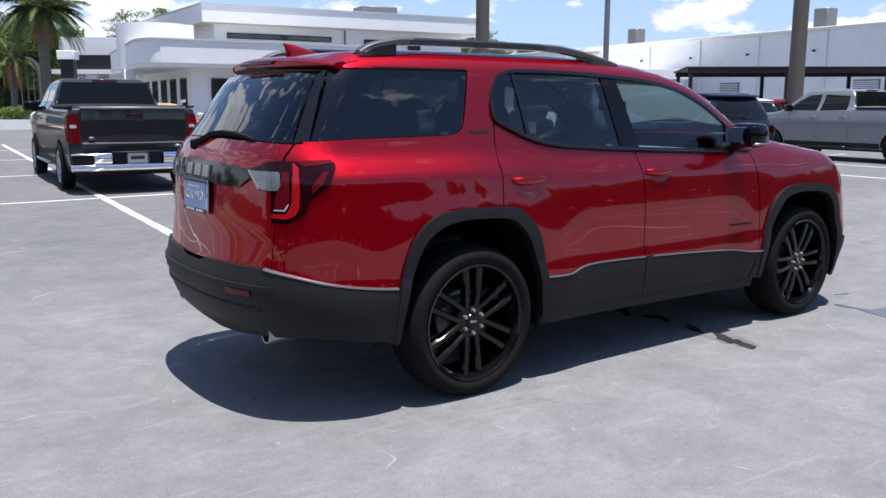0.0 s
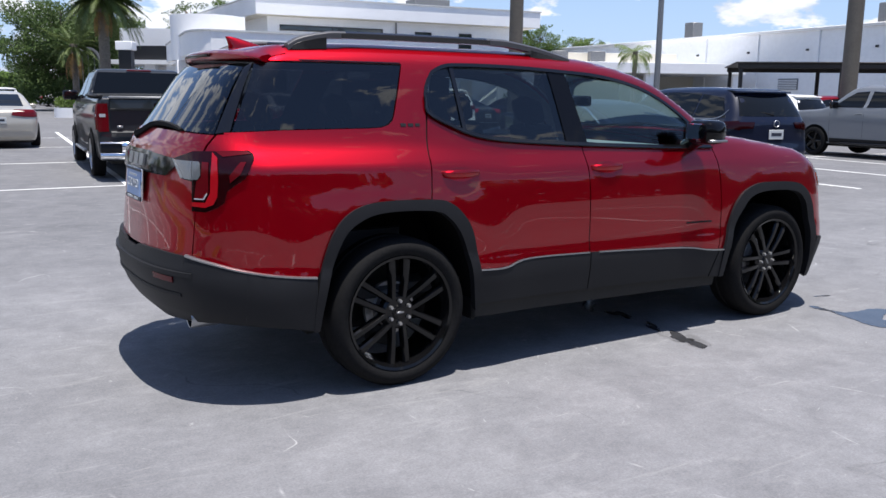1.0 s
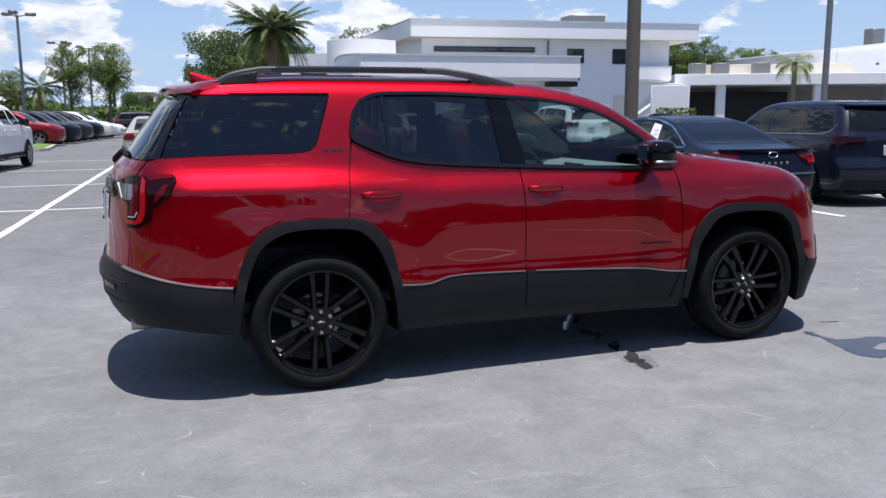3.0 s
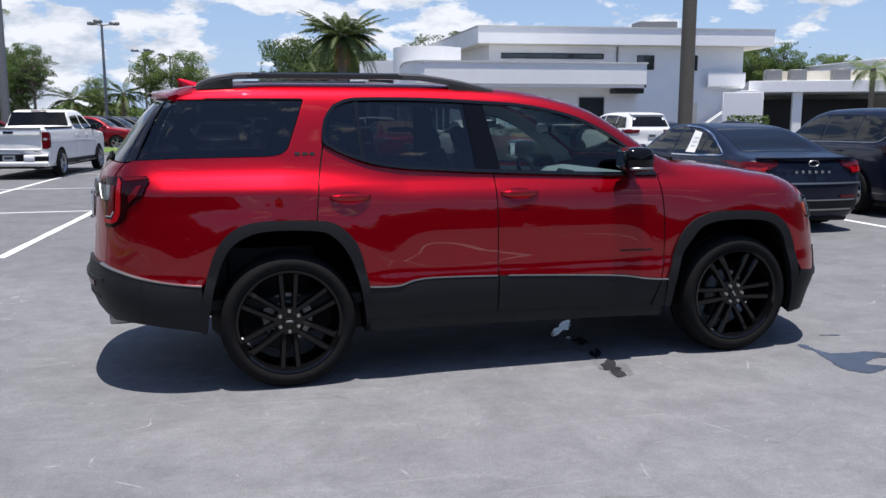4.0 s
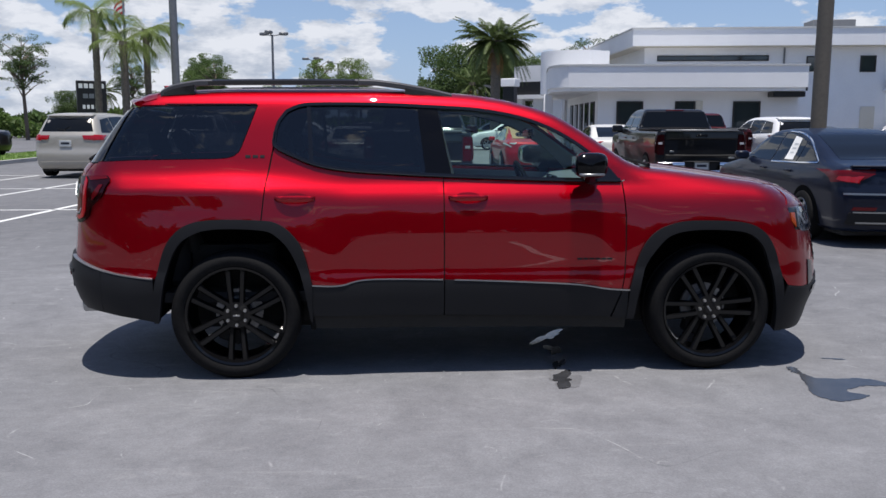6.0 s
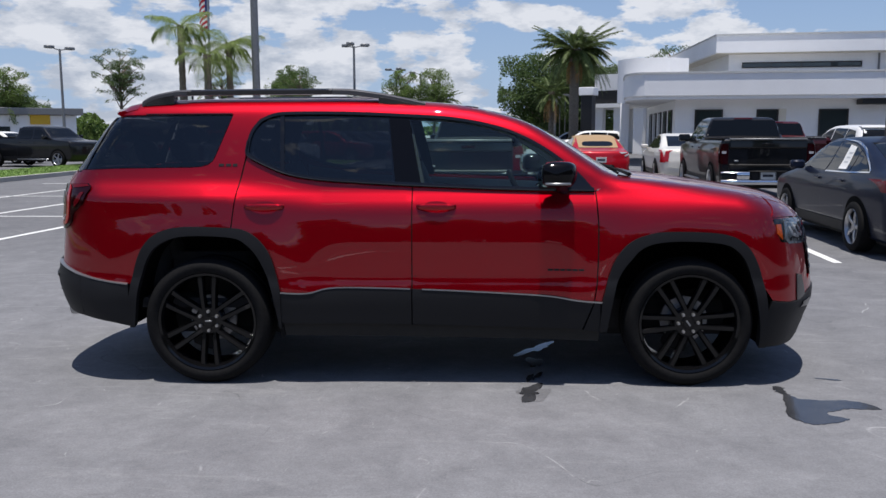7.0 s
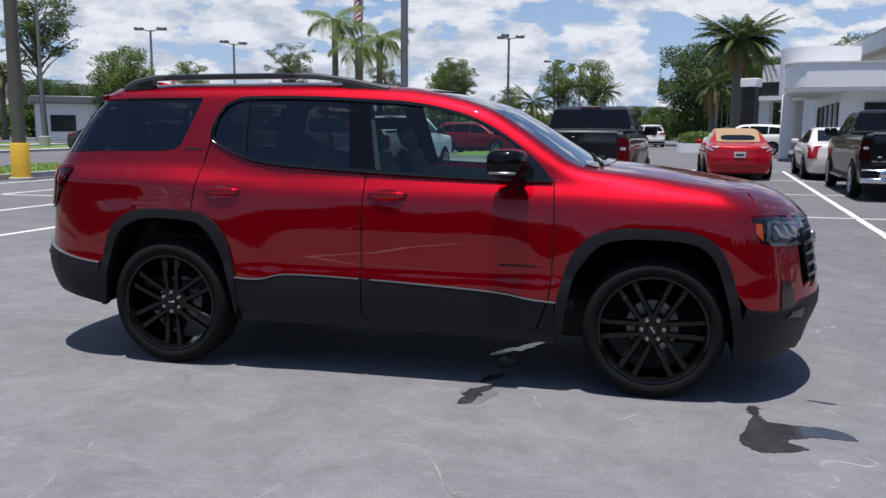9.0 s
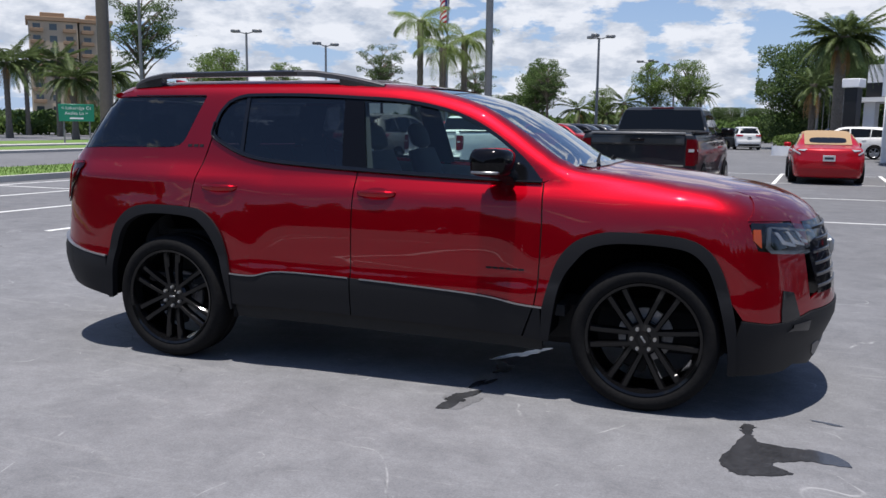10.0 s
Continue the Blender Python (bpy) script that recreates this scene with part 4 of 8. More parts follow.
HANDLES = (-1.185, -0.172)
quarter = ([(-2.235, 0.668), (-2.093, 0.632), (-1.98, 0.616), (-1.885, 0.609)] + [p for p in ARCH_R if -1.873 < p[0] < -1.266] + [(-1.266 - GAP, 0.943), (-1.242 - GAP, 1.154), (-1.203 - GAP, 1.364)]
           + [p for p in DLO_LOW if p[1] > 1.37 and p[0] < -1.12][::-1] + [(-1.132, 1.605), (-1.20, 1.612), (-1.297, 1.610), (-1.318, 1.55), (-1.347, 1.47), (-1.390, 1.356), (-1.404, 1.330), (-1.432, 1.308), (-1.475, 1.296), (-1.54, 1.292), (-1.70, 1.290), (-2.0, 1.285), (-2.235, 1.275)])
both("quarter_panel", "side", quarter, RED, 0.05)
both("rear_door", "side", [(-1.266 + GAP, 0.943)] + [p for p in ARCH_R if p[0] > -1.262] + SILL[1:] [: len([p for p in SILL if p[0] < -0.207])] + [(-0.206, 0.586), (-0.206, 1.190)]
     + [p for p in DLO_LOW if -1.19 < p[0] < -0.21 and p[1] < 1.37][::-1] + [(-1.200 + GAP, 1.362), (-1.242 + GAP, 1.154)], RED, 0.04, holes=(cup_line(HANDLES[0]),))
both("front_door", "side", [(-0.199, 0.586)] + [p for p in SILL if -0.19 < p[0] < 0.86] + [(0.866 - GAP, 0.520), (0.878, 0.62), (0.887 - GAP, 0.772), (0.884, 0.95), (0.872, 1.155)]
     + [p for p in DLO_LOW if -0.195 < p[0] < 0.86][::-1] + [(-0.199, 1.189)], RED, 0.04, holes=(cup_line(HANDLES[1]),))
FRONT_CUT = [(1.845, 0.605), (1.875, 0.66), (1.908, 0.80), (1.950, 0.862)]
LAMP_EDGE = [(1.950, 0.862), (1.915, 0.955), (1.893, 1.004)]
both("front_fender", "side", [(0.866 + GAP, 0.520), (0.911, 0.516)] + [p for p in ARCH_F if 0.911 < p[0] < 1.843] + FRONT_CUT + LAMP_EDGE[1:]
     + [p for p in HOOD_EDGE if p[0] < 1.93][::-1] + [(1.02, 1.205), (0.91, 1.17), (0.880, 1.155), (0.892, 0.95), (0.887 + GAP, 0.772), (0.882 + GAP, 0.62)], RED, 0.035)
roof_poly = [(x, y) for x, y in zip(TOP_X[:14], TOP_Y[:14])] + [(0.13, -0.38), (0.19, -0.18), (0.20, 0.0), (0.19, 0.18), (0.13, 0.38)] + [(x, -y) for x, y in zip(TOP_X[:14], TOP_Y[:14])][::-1]
part("roof", skin(Geo(), SUV, "top", roof_poly, 0.05, rim=0.0), RED, suv)
hood_poly = list(zip(HOOD_X, HOOD_Y)) + [(2.22, -0.5), (2.26, -0.2), (2.26, 0.2), (2.22, 0.5)] + [(x, -y) for x, y in zip(HOOD_X, HOOD_Y)][::-1] + [(1.08, 0.5), (1.13, 0.2), (1.13, -0.2), (1.08, -0.5)]
part("hood", skin(Geo(), SUV, "top", hood_poly, 0.04), RED, suv)
shield = [(x, y) for x, y in zip(TOP_X[13:], TOP_Y[13:])] + [(1.06, -0.5), (1.12, -0.2), (1.12, 0.2), (1.06, 0.5)] + [(x, -y) for x, y in zip(TOP_X[13:], TOP_Y[13:])][::-1] + [(0.13, 0.38), (0.19, 0.18), (0.20, 0.0), (0.19, -0.18), (0.13, -0.38)]
part("windscreen", skin(Geo(), SUV, "top", shield, 0.08, off=-0.006, rim=0.0), SHIELD_GLASS, suv)

both("roof_side_lining", "side", [(-1.95, 1.612), (-1.20, 1.614)] + [p for p in DLO_TOP if p[0] > -1.05] + [(0.90, 1.175), (1.0, 1.20)] + [p for p in RAIL_UP if -1.95 < p[0] < 1.0][::-1], LINING, 0.05, off=-0.024, rim=0.0)

# glass of the flank
both("quarter_glass", "side", [(-2.205, 1.281), (-2.0, 1.290), (-1.70, 1.295), (-1.54, 1.297), (-1.476, 1.301), (-1.435, 1.313), (-1.409, 1.334), (-1.396, 1.358), (-1.353, 1.47), (-1.324, 1.55), (-1.303, 1.604), (-2.045, 1.602)], PRIVACY, 0.07, off=-0.006, rim=0.01)
rear_glass = [p for p in DLO_TOP if p[0] < -0.36] + [(-0.352, 1.606), (-0.305, 1.203)] + [p for p in DLO_LOW if p[0] < -0.32][::-1]
both("rear_door_glass", "side", rear_glass, PRIVACY_DOOR, 0.07, off=-0.010, rim=0.0)
both("pillar_trim", "side", [(-0.352, 1.606), (-0.231, 1.600), (-0.150, 1.190), (-0.305, 1.203)], PILLAR_BLACK, 0.07, off=-0.004)
both("front_door_glass", "side", [(-0.231, 1.600)] + [p for p in DLO_TOP if p[0] > -0.225] + [p for p in DLO_LOW if p[0] > -0.14][::-1] + [(-0.150, 1.190)], DOOR_GLASS, 0.07, off=-0.010, rim=0.0)


def strip(name, view, line, w, material, off=0.004, parent=None, shift=0.0):
    """A narrow moulding that follows a line on the skin."""
    pts = [np.array(p) for p in line]
    up, dn = [], []
    for i, p in enumerate(pts):
        d = pts[min(i + 1, len(pts) - 1)] - pts[max(i - 1, 0)]
        d = d / max(np.linalg.norm(d), 1e-9)
        s = np.array((-d[1], d[0]))
        up.append(tuple(p + s * (w / 2 + shift)))
        dn.append(tuple(p - s * (w / 2 - shift)))
    return both(name, view, up + dn[::-1], material, 0.2, off, 0.01, parent=parent)


strip("window_seal", "side", DLO_TOP, 0.018, GLOSS_BLACK, 0.003, shift=-0.006)
strip("window_seal", "side", DLO_LOW[:30], 0.018, GLOSS_BLACK, 0.003, shift=0.006)
strip("belt_moulding", "side", DLO_LOW[14:], 0.020, GLOSS_BLACK, 0.006, shift=0.006)
bead = on(SUV, "side", DLO_LOW[10:])
for s in (-1, 1):
    part("belt_bead", Geo().tube([(q[0], -s * (q[1] - 0.013), q[2] - 0.002) for q in bead], 0.0055, 8), GLOSS_BLACK, suv, "rounded gloss bead under the side windows")
strip("window_divider", "side", [(-1.000, 1.618), (-0.981, 1.260)], 0.024, GLOSS_BLACK, -0.002)
strip("roof_seam", "side", [(-2.0, 1.612), (-1.305, 1.614)], 0.005, GLOSS_BLACK, 0.002)

# rubber strips added behind the door gaps as dark backing against light leaks
strip("door_seal", "side", [(-0.2025, 0.575), (-0.2025, 0.80), (-0.2025, 1.0), (-0.2025, 1.185)], 0.05, RUBBER, -0.008)
strip("door_seal", "side", [(-1.266, 0.950), (-1.254, 1.05), (-1.242, 1.154), (-1.222, 1.26), (-1.204, 1.355)], 0.05, RUBBER, -0.008)
strip("door_seal", "side", [(0.868, 0.53), (0.880, 0.62), (0.887, 0.772), (0.888, 0.95), (0.876, 1.150)], 0.05, RUBBER, -0.008)

# dark cladding
both("rear_arch_trim", "side", [(-1.895, 0.500)] + ARCH_R[1:] + [(-0.977, 0.345)] + ARCH_R_IN[::-1] + [(-1.90, 0.345)], CLADDING, 0.06, off=0.018, rim=0.05)
both("front_arch_trim", "side", ARCH_F + [(1.885, 0.24)] + ARCH_F_IN[::-1] + [(0.900, 0.335)], CLADDING, 0.06, off=0.018, rim=0.05)
both("door_cladding", "side", SILL[: len([p for p in SILL if p[0] < -0.207])] + [(-0.206, 0.586), (-0.206, 0.372), (-0.974, 0.380), (-0.977, 0.40)], CLADDING, 0.07, off=0.012, rim=0.03)
both("door_cladding", "side", [(-0.199, 0.586)] + [p for p in SILL if p[0] > -0.19 and p[0] < 0.86] + [(0.862, 0.518), (0.80, 0.350), (-0.199, 0.372)], CLADDING, 0.07, off=0.012, rim=0.03)
both("sill_cladding", "side", [(0.870, 0.517), (0.900, 0.514), (0.905, 0.335), (0.810, 0.345)], CLADDING, 0.07, off=0.012, rim=0.03)
both("rocker", "side", [(-0.975, 0.374), (0.905, 0.335), (0.905, 0.262), (-0.975, 0.290)], UNDER, 0.1, off=-0.02, rim=0.05)
strip("sill_chrome", "side", [p for p in SILL if p[0] < -0.21], 0.007, SATIN, 0.015)
strip("sill_chrome", "side", [p for p in SILL if p[0] > -0.19], 0.007, SATIN, 0.015)


def dense(pts, gap=0.025):
    out = []
    for p, q in zip(pts, pts[1:]):
        k = max(1, math.ceil(math.dist(p, q) / gap))
        out += [(p[0] + (q[0] - p[0]) * j / k, p[1] + (q[1] - p[1]) * j / k) for j in range(k)]
    return out + [pts[-1]]


def corner(view, side_pts=(), end_pts=()):
    """An outline in a corner view from side points (x, z) followed by end points (y, z)."""
    end = "tail" if view == "tail_corner" else "nose"
    pts = []
    if side_pts:
        pts += flat(view, on(SUV, "side", dense(list(side_pts))))
    if end_pts:
        pts += flat(view, on(SUV, end, dense(list(end_pts))))
    return pts


def wrap(view, lower_side, lower_end, upper_side, upper_end):
    """A band round a corner: lower edge from flank to end, upper edge back again, both ends following the skin."""
    return (corner(view, list(lower_side), list(lower_end) + [upper_end[-1]])
            + corner(view, (), upper_end)[::-1] + corner(view, [lower_side[0]] + list(upper_side))[::-1])


# ---- tail ----
GAP_Y = 0.645
both("rear_corner", "tail_corner", wrap("tail_corner", [(-2.235, 0.645)], [(-0.74, 0.675), (-GAP_Y - 0.004, 0.70)],
                                        [(-2.235, 1.275)], [(-0.68, 1.268), (-0.650, 1.264)]), RED, 0.05)
gate = [(-GAP_Y + 0.002, 0.712), (-0.45, 0.716), (0, 0.708), (0.45, 0.716), (GAP_Y - 0.002, 0.712), (GAP_Y + 0.002, 0.95), (0.640, 1.263), (0.4, 1.272), (0, 1.278), (-0.4, 1.272), (-0.640, 1.263), (-GAP_Y - 0.002, 0.95)]
tailgate = part("tailgate", skin(Geo(), SUV, "tail", gate, 0.05), RED, suv)
part("rear_window", skin(Geo(), SUV, "tail", [(-0.632, 1.270), (-0.4, 1.279), (0, 1.285), (0.4, 1.279), (0.632, 1.270), (0.525, 1.578), (0.35, 1.592), (0, 1.60), (-0.35, 1.592), (-0.525, 1.578)], 0.06, -0.004), PRIVACY, tailgate)
def quad(view, *pts):
    """A patch round a corner, its edges straight in the corner's view; pts are (face, a, z)."""
    flat_pts = [flat(view, on(SUV, face, [(u, z)]))[0] for face, u, z in pts]
    return dense([tuple(p) for p in flat_pts] + [tuple(flat_pts[0])])[:-1]


both("pillar_glass", "tail_corner", quad("tail_corner", ("side", -2.210, 1.282), ("tail", -0.636, 1.271), ("tail", -0.530, 1.577), ("side", -2.050, 1.600)), GLOSS_BLACK, 0.05, -0.003)
# spoiler
rings = []
for y in np.linspace(-0.588, 0.588, 29):
    q = (abs(y) / 0.588) ** 2.4
    roof_z = [float(on(SUV, "top", [(x, y)])[0][2]) for x in (-1.90, -1.97)]
    back, top_z, low_z = -2.150 + 0.118 * q, 1.662 - 0.035 * q, 1.612 - 0.011 * q
    rings.append([(-1.90, y, roof_z[0] + 0.003), (-1.97, y, roof_z[1] + 0.006), (back + 0.05, y, top_z + 0.008), (back + 0.012, y, top_z), (back, y, top_z - 0.010), (back + 0.004, y, low_z + 0.010), (back + 0.020, y, low_z), (min(back + 0.10, -1.93), y, low_z - 0.012), (-1.90, y, low_z)])
part("spoiler", Geo().loft(rings), RED, suv, smooth=50)
part("brake_light", Geo().box(-2.158, -2.130, -0.19, 0.19, 1.630, 1.646, 0.004), DARK_RED_LENS, suv)
# shark-fin aerial
fin = []
for z, x0, x1, w in ((1.665, -1.985, -1.745, 0.036), (1.700, -1.985, -1.79, 0.030), (1.722, -1.990, -1.86, 0.020), (1.738, -1.997, -1.925, 0.010), (1.746, -2.000, -1.965, 0.005)):
    fin.append([((x0 + x1) / 2 + (x1 - x0) / 2 * math.cos(a), w * math.sin(a) * (1 if math.cos(a) < 0.4 else 0.6), z) for a in np.linspace(0, 2 * math.pi, 16, endpoint=False)])
part("aerial_fin", Geo().loft(fin), RED, suv, smooth=60)

# bumper
bump_top_side = [(-1.892, 0.607), (-2.0, 0.617), (-2.093, 0.630), (-2.20, 0.652)]
bump_low_side = [(-1.886, 0.350), (-2.0, 0.378), (-2.15, 0.400), (-2.20, 0.406)]
both("rear_bumper_end", "side", bump_top_side + [(-2.20, 0.406)] + bump_low_side[:-1][::-1], CLADDING, 0.06, 0.016, 0.03)
both("rear_bumper_corner", "tail_corner", wrap("tail_corner", [(-2.20, 0.406)], [(-0.72, 0.414), (-0.62, 0.405)], [(-2.20, 0.652), (-2.225, 0.658)], [(-0.74, 0.686), (-0.62, 0.712)]), CLADDING, 0.05, 0.016, 0.03)
def tail_at(y, z, off=0.0):
    """How far back the body's tail reaches at a place across and up."""
    return float(on(SUV, "tail", [(y, z)])[0][0]) - off


bumper = part("rear_bumper", skin(Geo(), SUV, "tail", [(-0.62, 0.405), (-0.4, 0.385), (0, 0.33), (0.4, 0.385), (0.62, 0.405), (0.62, 0.712), (0.4, 0.718), (0.17, 0.712), (0.10, 0.690), (-0.10, 0.690), (-0.17, 0.712), (-0.4, 0.718), (-0.62, 0.712)], 0.05, 0.016, 0.03), CLADDING, suv)
for s in (-1, 1):
    part("bumper_step", Geo().loft([[(tail_at(y, 0.63, 0.008), y, z) for z in (0.622, 0.642)] + [(tail_at(y, 0.63, 0.026), y, z) for z in (0.640, 0.618)] for y in np.linspace(0.0, 0.68, 14) * s]), CLADDING, bumper)
    part("bumper_crease", Geo().loft([[(tail_at(y, 0.53, 0.006), y, z) for z in (0.515, 0.540)] + [(tail_at(y, 0.53, 0.022), y, z) for z in (0.536, 0.522)] for y in np.linspace(0.0, 0.60, 14) * s]), CLADDING, bumper)
    part("reflector", skin(Geo(), SUV, "tail", [(0.40, 0.590), (0.40, 0.615), (0.56, 0.612), (0.56, 0.587)], 0.05, 0.022, 0.006, s < 0) if s > 0 else skin(Geo(), SUV, "tail", [(-0.56, 0.587), (-0.56, 0.612), (-0.40, 0.615), (-0.40, 0.590)], 0.05, 0.022, 0.006), MAROON_LENS, bumper, "small dark red reflector strip")
    tip = part("exhaust_tip", Geo().turn([(-2.395, 0.040), (-2.397, 0.044), (-2.392, 0.048), (-2.26, 0.046), (-2.26, 0.028), (-2.35, 0.036)], "x", 24, (0, 0.56 * s, 0.402)), SATIN, suv, "polished chrome exhaust tip")
# bright line along the bumper's upper edge, from the wheel arch round the corner to the gate
line = smooth_line(flat("tail_corner", on(SUV, "side", [(-1.892, 0.609), (-2.0, 0.619), (-2.093, 0.632), (-2.20, 0.654)])) + flat("tail_corner", on(SUV, "tail", [(-0.74, 0.688), (-0.62, 0.714)])), 6)
face = on(SUV, "tail_corner", line)
out = SUV.normal(face)
for s in (-1, 1):
    rings = [[(q[0] + n[0] * d, -s * (q[1] + n[1] * d), q[2] + n[2] * d + up) for d, up in ((0.008, -0.006), (0.019, -0.005), (0.021, 0.002), (0.012, 0.007), (0.0, 0.007))] for q, n in zip(face, out)]
    part("bumper_chrome", Geo().loft(rings), SATIN, suv, "thin bright line along the bumper's edge", 40)

# lamp clusters
for mirror in (False, True):
    def panel(name, outline, mat, off, rim=0.012, parent=suv, label="", step=0.03):
        return part(name, skin(Geo(), SUV, "tail_corner", outline, step, off, rim, mirror), mat, parent, label)

    def C(*pts):
        return dense(list(pts) + [pts[0]])[:-1]

    lamp = panel("tail_lamp", C((-0.271, 1.15), (-0.141, 1.188), (0.106, 1.194), (0.128, 1.18), (0.137, 1.164), (0.129, 1.111), (0.116, 1.076), (0.037, 1.017), (0.024, 0.965), (-0.01, 0.94), (-0.061, 0.92), (-0.136, 0.921), (-0.139, 1.054), (-0.204, 1.064)),
                 DARK_RED_LENS, 0.010, 0.02, label="dark red wrap-round tail lamp with a clear corner")
    panel("reverse_lens", C((-0.265, 1.146), (-0.102, 1.144), (-0.094, 1.134), (-0.09, 1.084), (-0.102, 1.065), (-0.143, 1.062), (-0.198, 1.067)), LENS_GREY, 0.014, 0.004, lamp, "clear grey reversing lens")
    panel("lens_edge", C((-0.264, 1.149), (-0.251, 1.147), (-0.213, 1.102), (-0.189, 1.071), (-0.201, 1.064)), SATIN, 0.017, 0.003, lamp, "thin bright lens edge")
    panel("lens_edge", C((-0.142, 1.143), (-0.138, 1.143), (-0.137, 1.064), (-0.142, 1.064)), SATIN, 0.017, 0.003, lamp)
    panel("inner_lens", C((-0.082, 1.143), (-0.05, 1.141), (-0.047, 1.01), (-0.066, 0.976), (-0.118, 0.976), (-0.108, 1.056), (-0.084, 1.077)), MAROON_LENS, 0.015, 0.004, lamp, "deep red inner lens")
    panel("lens_edge", C((-0.118, 0.976), (-0.066, 0.976), (-0.050, 1.002), (-0.054, 1.006), (-0.070, 0.981), (-0.118, 0.981)), LENS_PALE, 0.018, 0.003, lamp)
    panel("red_light_bar", C((-0.040, 1.185), (-0.012, 1.160), (-0.004, 1.110), (-0.001, 1.062), (-0.004, 0.991), (-0.022, 0.956), (-0.061, 0.941), (-0.129, 0.944), (-0.132, 0.962), (-0.060, 0.964), (-0.037, 1.008), (-0.034, 1.136)), RED_LENS, 0.016, 0.005, lamp, "bright red C-shaped light bar")
    panel("lens_top", C((-0.029, 1.189), (0.101, 1.19), (0.123, 1.178), (0.01, 1.166)), MAROON_LENS, 0.013, 0.003, lamp, "deep red upper lens edge")
    panel("side_marker", C((0.052, 1.055), (0.098, 1.096), (0.113, 1.143), (0.09, 1.143), (0.049, 1.086)), MAROON_LENS, 0.014, 0.004, lamp, "deep red side marker")
# dark bar and badge across the gate, number plate
part("gate_bar", skin(Geo(), SUV, "tail", [(-0.47, 1.152), (-0.52, 1.125), (-0.43, 1.068), (0.43, 1.068), (0.52, 1.125), (0.47, 1.152), (0.2, 1.172), (-0.2, 1.172)], 0.06, 0.012), GLOSS_BLACK, tailgate, "gloss black bar across the tailgate")
for y, w in ((-0.13, 0.075), (-0.03, 0.085), (0.08, 0.075)):
    part("badge_bar", skin(Geo(), SUV, "tail", [(y - w / 2, 1.095), (y + w / 2, 1.095), (y + w / 2, 1.150), (y - w / 2, 1.150)], 0.1, 0.022), SATIN, tailgate, "plain chrome badge block")
plate_m = pose(tail_at(-0.03, 1.0, 0.010), -0.03, 1.0, 90, 0, -90) @ pose(0, 0, 0, -3)
plate = part("number_plate", Geo().box(-0.155, 0.155, -0.08, 0.08, 0, 0.012, 0.003, plate_m), CHROME, suv, "blue dealer plate in a chrome frame")
part("plate_face", Geo().box(-0.14, 0.14, -0.064, 0.064, 0.012, 0.015, 0.0, plate_m), PLATE_BLUE, plate)
part("plate_frame", Geo().box(-0.155, 0.155, -0.08, -0.058, 0.012, 0.018, 0.002, plate_m).box(-0.155, 0.155, 0.066, 0.08, 0.012, 0.018, 0.002, plate_m), INK, plate)


def lettering(text, size, m, material, parent, name="lettering", extrude=0.0012, squeeze=1.0):
    cu = bpy.data.curves.new(name, "FONT")
    cu.body, cu.size, cu.align_x, cu.align_y, cu.extrude = text, size, "CENTER", "CENTER", extrude
    cu.materials.append(material)
    tmp = bpy.data.objects.new(name, cu)
    dg = bpy.context.evaluated_depsgraph_get()
    scene.collection.objects.link(tmp)
    dg.update()
    me = bpy.data.meshes.new_from_object(tmp.evaluated_get(dg))
    bpy.data.objects.remove(tmp)
    me.name = name
    me.transform(m @ Matrix.Diagonal((squeeze, 1, 1, 1)))
    return part(name, me, material, parent)


lettering("CERTIFIED", 0.062, plate_m @ pose(0, 0.0, 0.0165), PLATE_WHITE, plate, squeeze=0.78)
bars(plate, "small_print", PLATE_WHITE, [(0, 0.045, 0.16, 0.010)], plate_m @ pose(0, 0, 0.015))
bars(plate, "small_print", PLATE_WHITE, [(-0.05, -0.069, 0.11, 0.010), (0.075, -0.069, 0.08, 0.010)], plate_m @ pose(0, 0, 0.018))
# rear wiper
wip = part("rear_wiper", Geo().loft([[(tail_at(y, z) + dx, y, z + dz) for dx, dz in ((0.0, -0.006), (0.0, w), (-0.016, w * 0.8), (-0.016, 0.0))] for y, z, w in
                                     ((0.17, 1.225, 0.030), (0.10, 1.245, 0.028), (0.02, 1.282, 0.026), (-0.10, 1.294, 0.022), (-0.25, 1.292, 0.020), (-0.37, 1.282, 0.016), (-0.42, 1.276, 0.010))]), RUBBER, tailgate, "black rear wiper arm")
part("wiper_hub", Geo().turn([(tail_at(0.17, 1.238, 0.018), 0), (tail_at(0.17, 1.238, 0.018), 0.024), (tail_at(0.17, 1.238, -0.02), 0.03), (tail_at(0.17, 1.238, -0.02), 0)], "x", 16, (0, 0.17, 1.238)), RUBBER, wip)

# ---- nose ----
both("front_wing_corner", "nose_corner", corner("nose_corner", FRONT_CUT + [(1.975, 0.858)], [(-0.78, 0.848), (-0.66, 0.846), (-0.60, 0.835), (-0.60, 0.545)]) + corner("nose_corner", [(2.12, 0.512), (2.02, 0.510), (1.90, 0.528), (1.845, 0.605)]), RED, 0.04)
hood_front = [(x, y) for x, y in zip(HOOD_X, HOOD_Y) if x > 1.86]
both("front_corner_top", "nose_corner", corner("nose_corner", [(1.893, 1.004), (1.945, 1.004)], [(-0.70, 0.999), (-0.50, 0.985), (-0.30, 0.985)]) + flat("nose_corner", on(SUV, "top", [(2.245, -0.30), (2.22, -0.5)] + hood_front[::-1])), RED, 0.035)
both("fender_lining", "side", [(1.80, 0.99), (2.06, 0.99), (2.10, 1.04), (1.95, 1.13), (1.80, 1.17)], RED, 0.03, -0.005, 0.0)
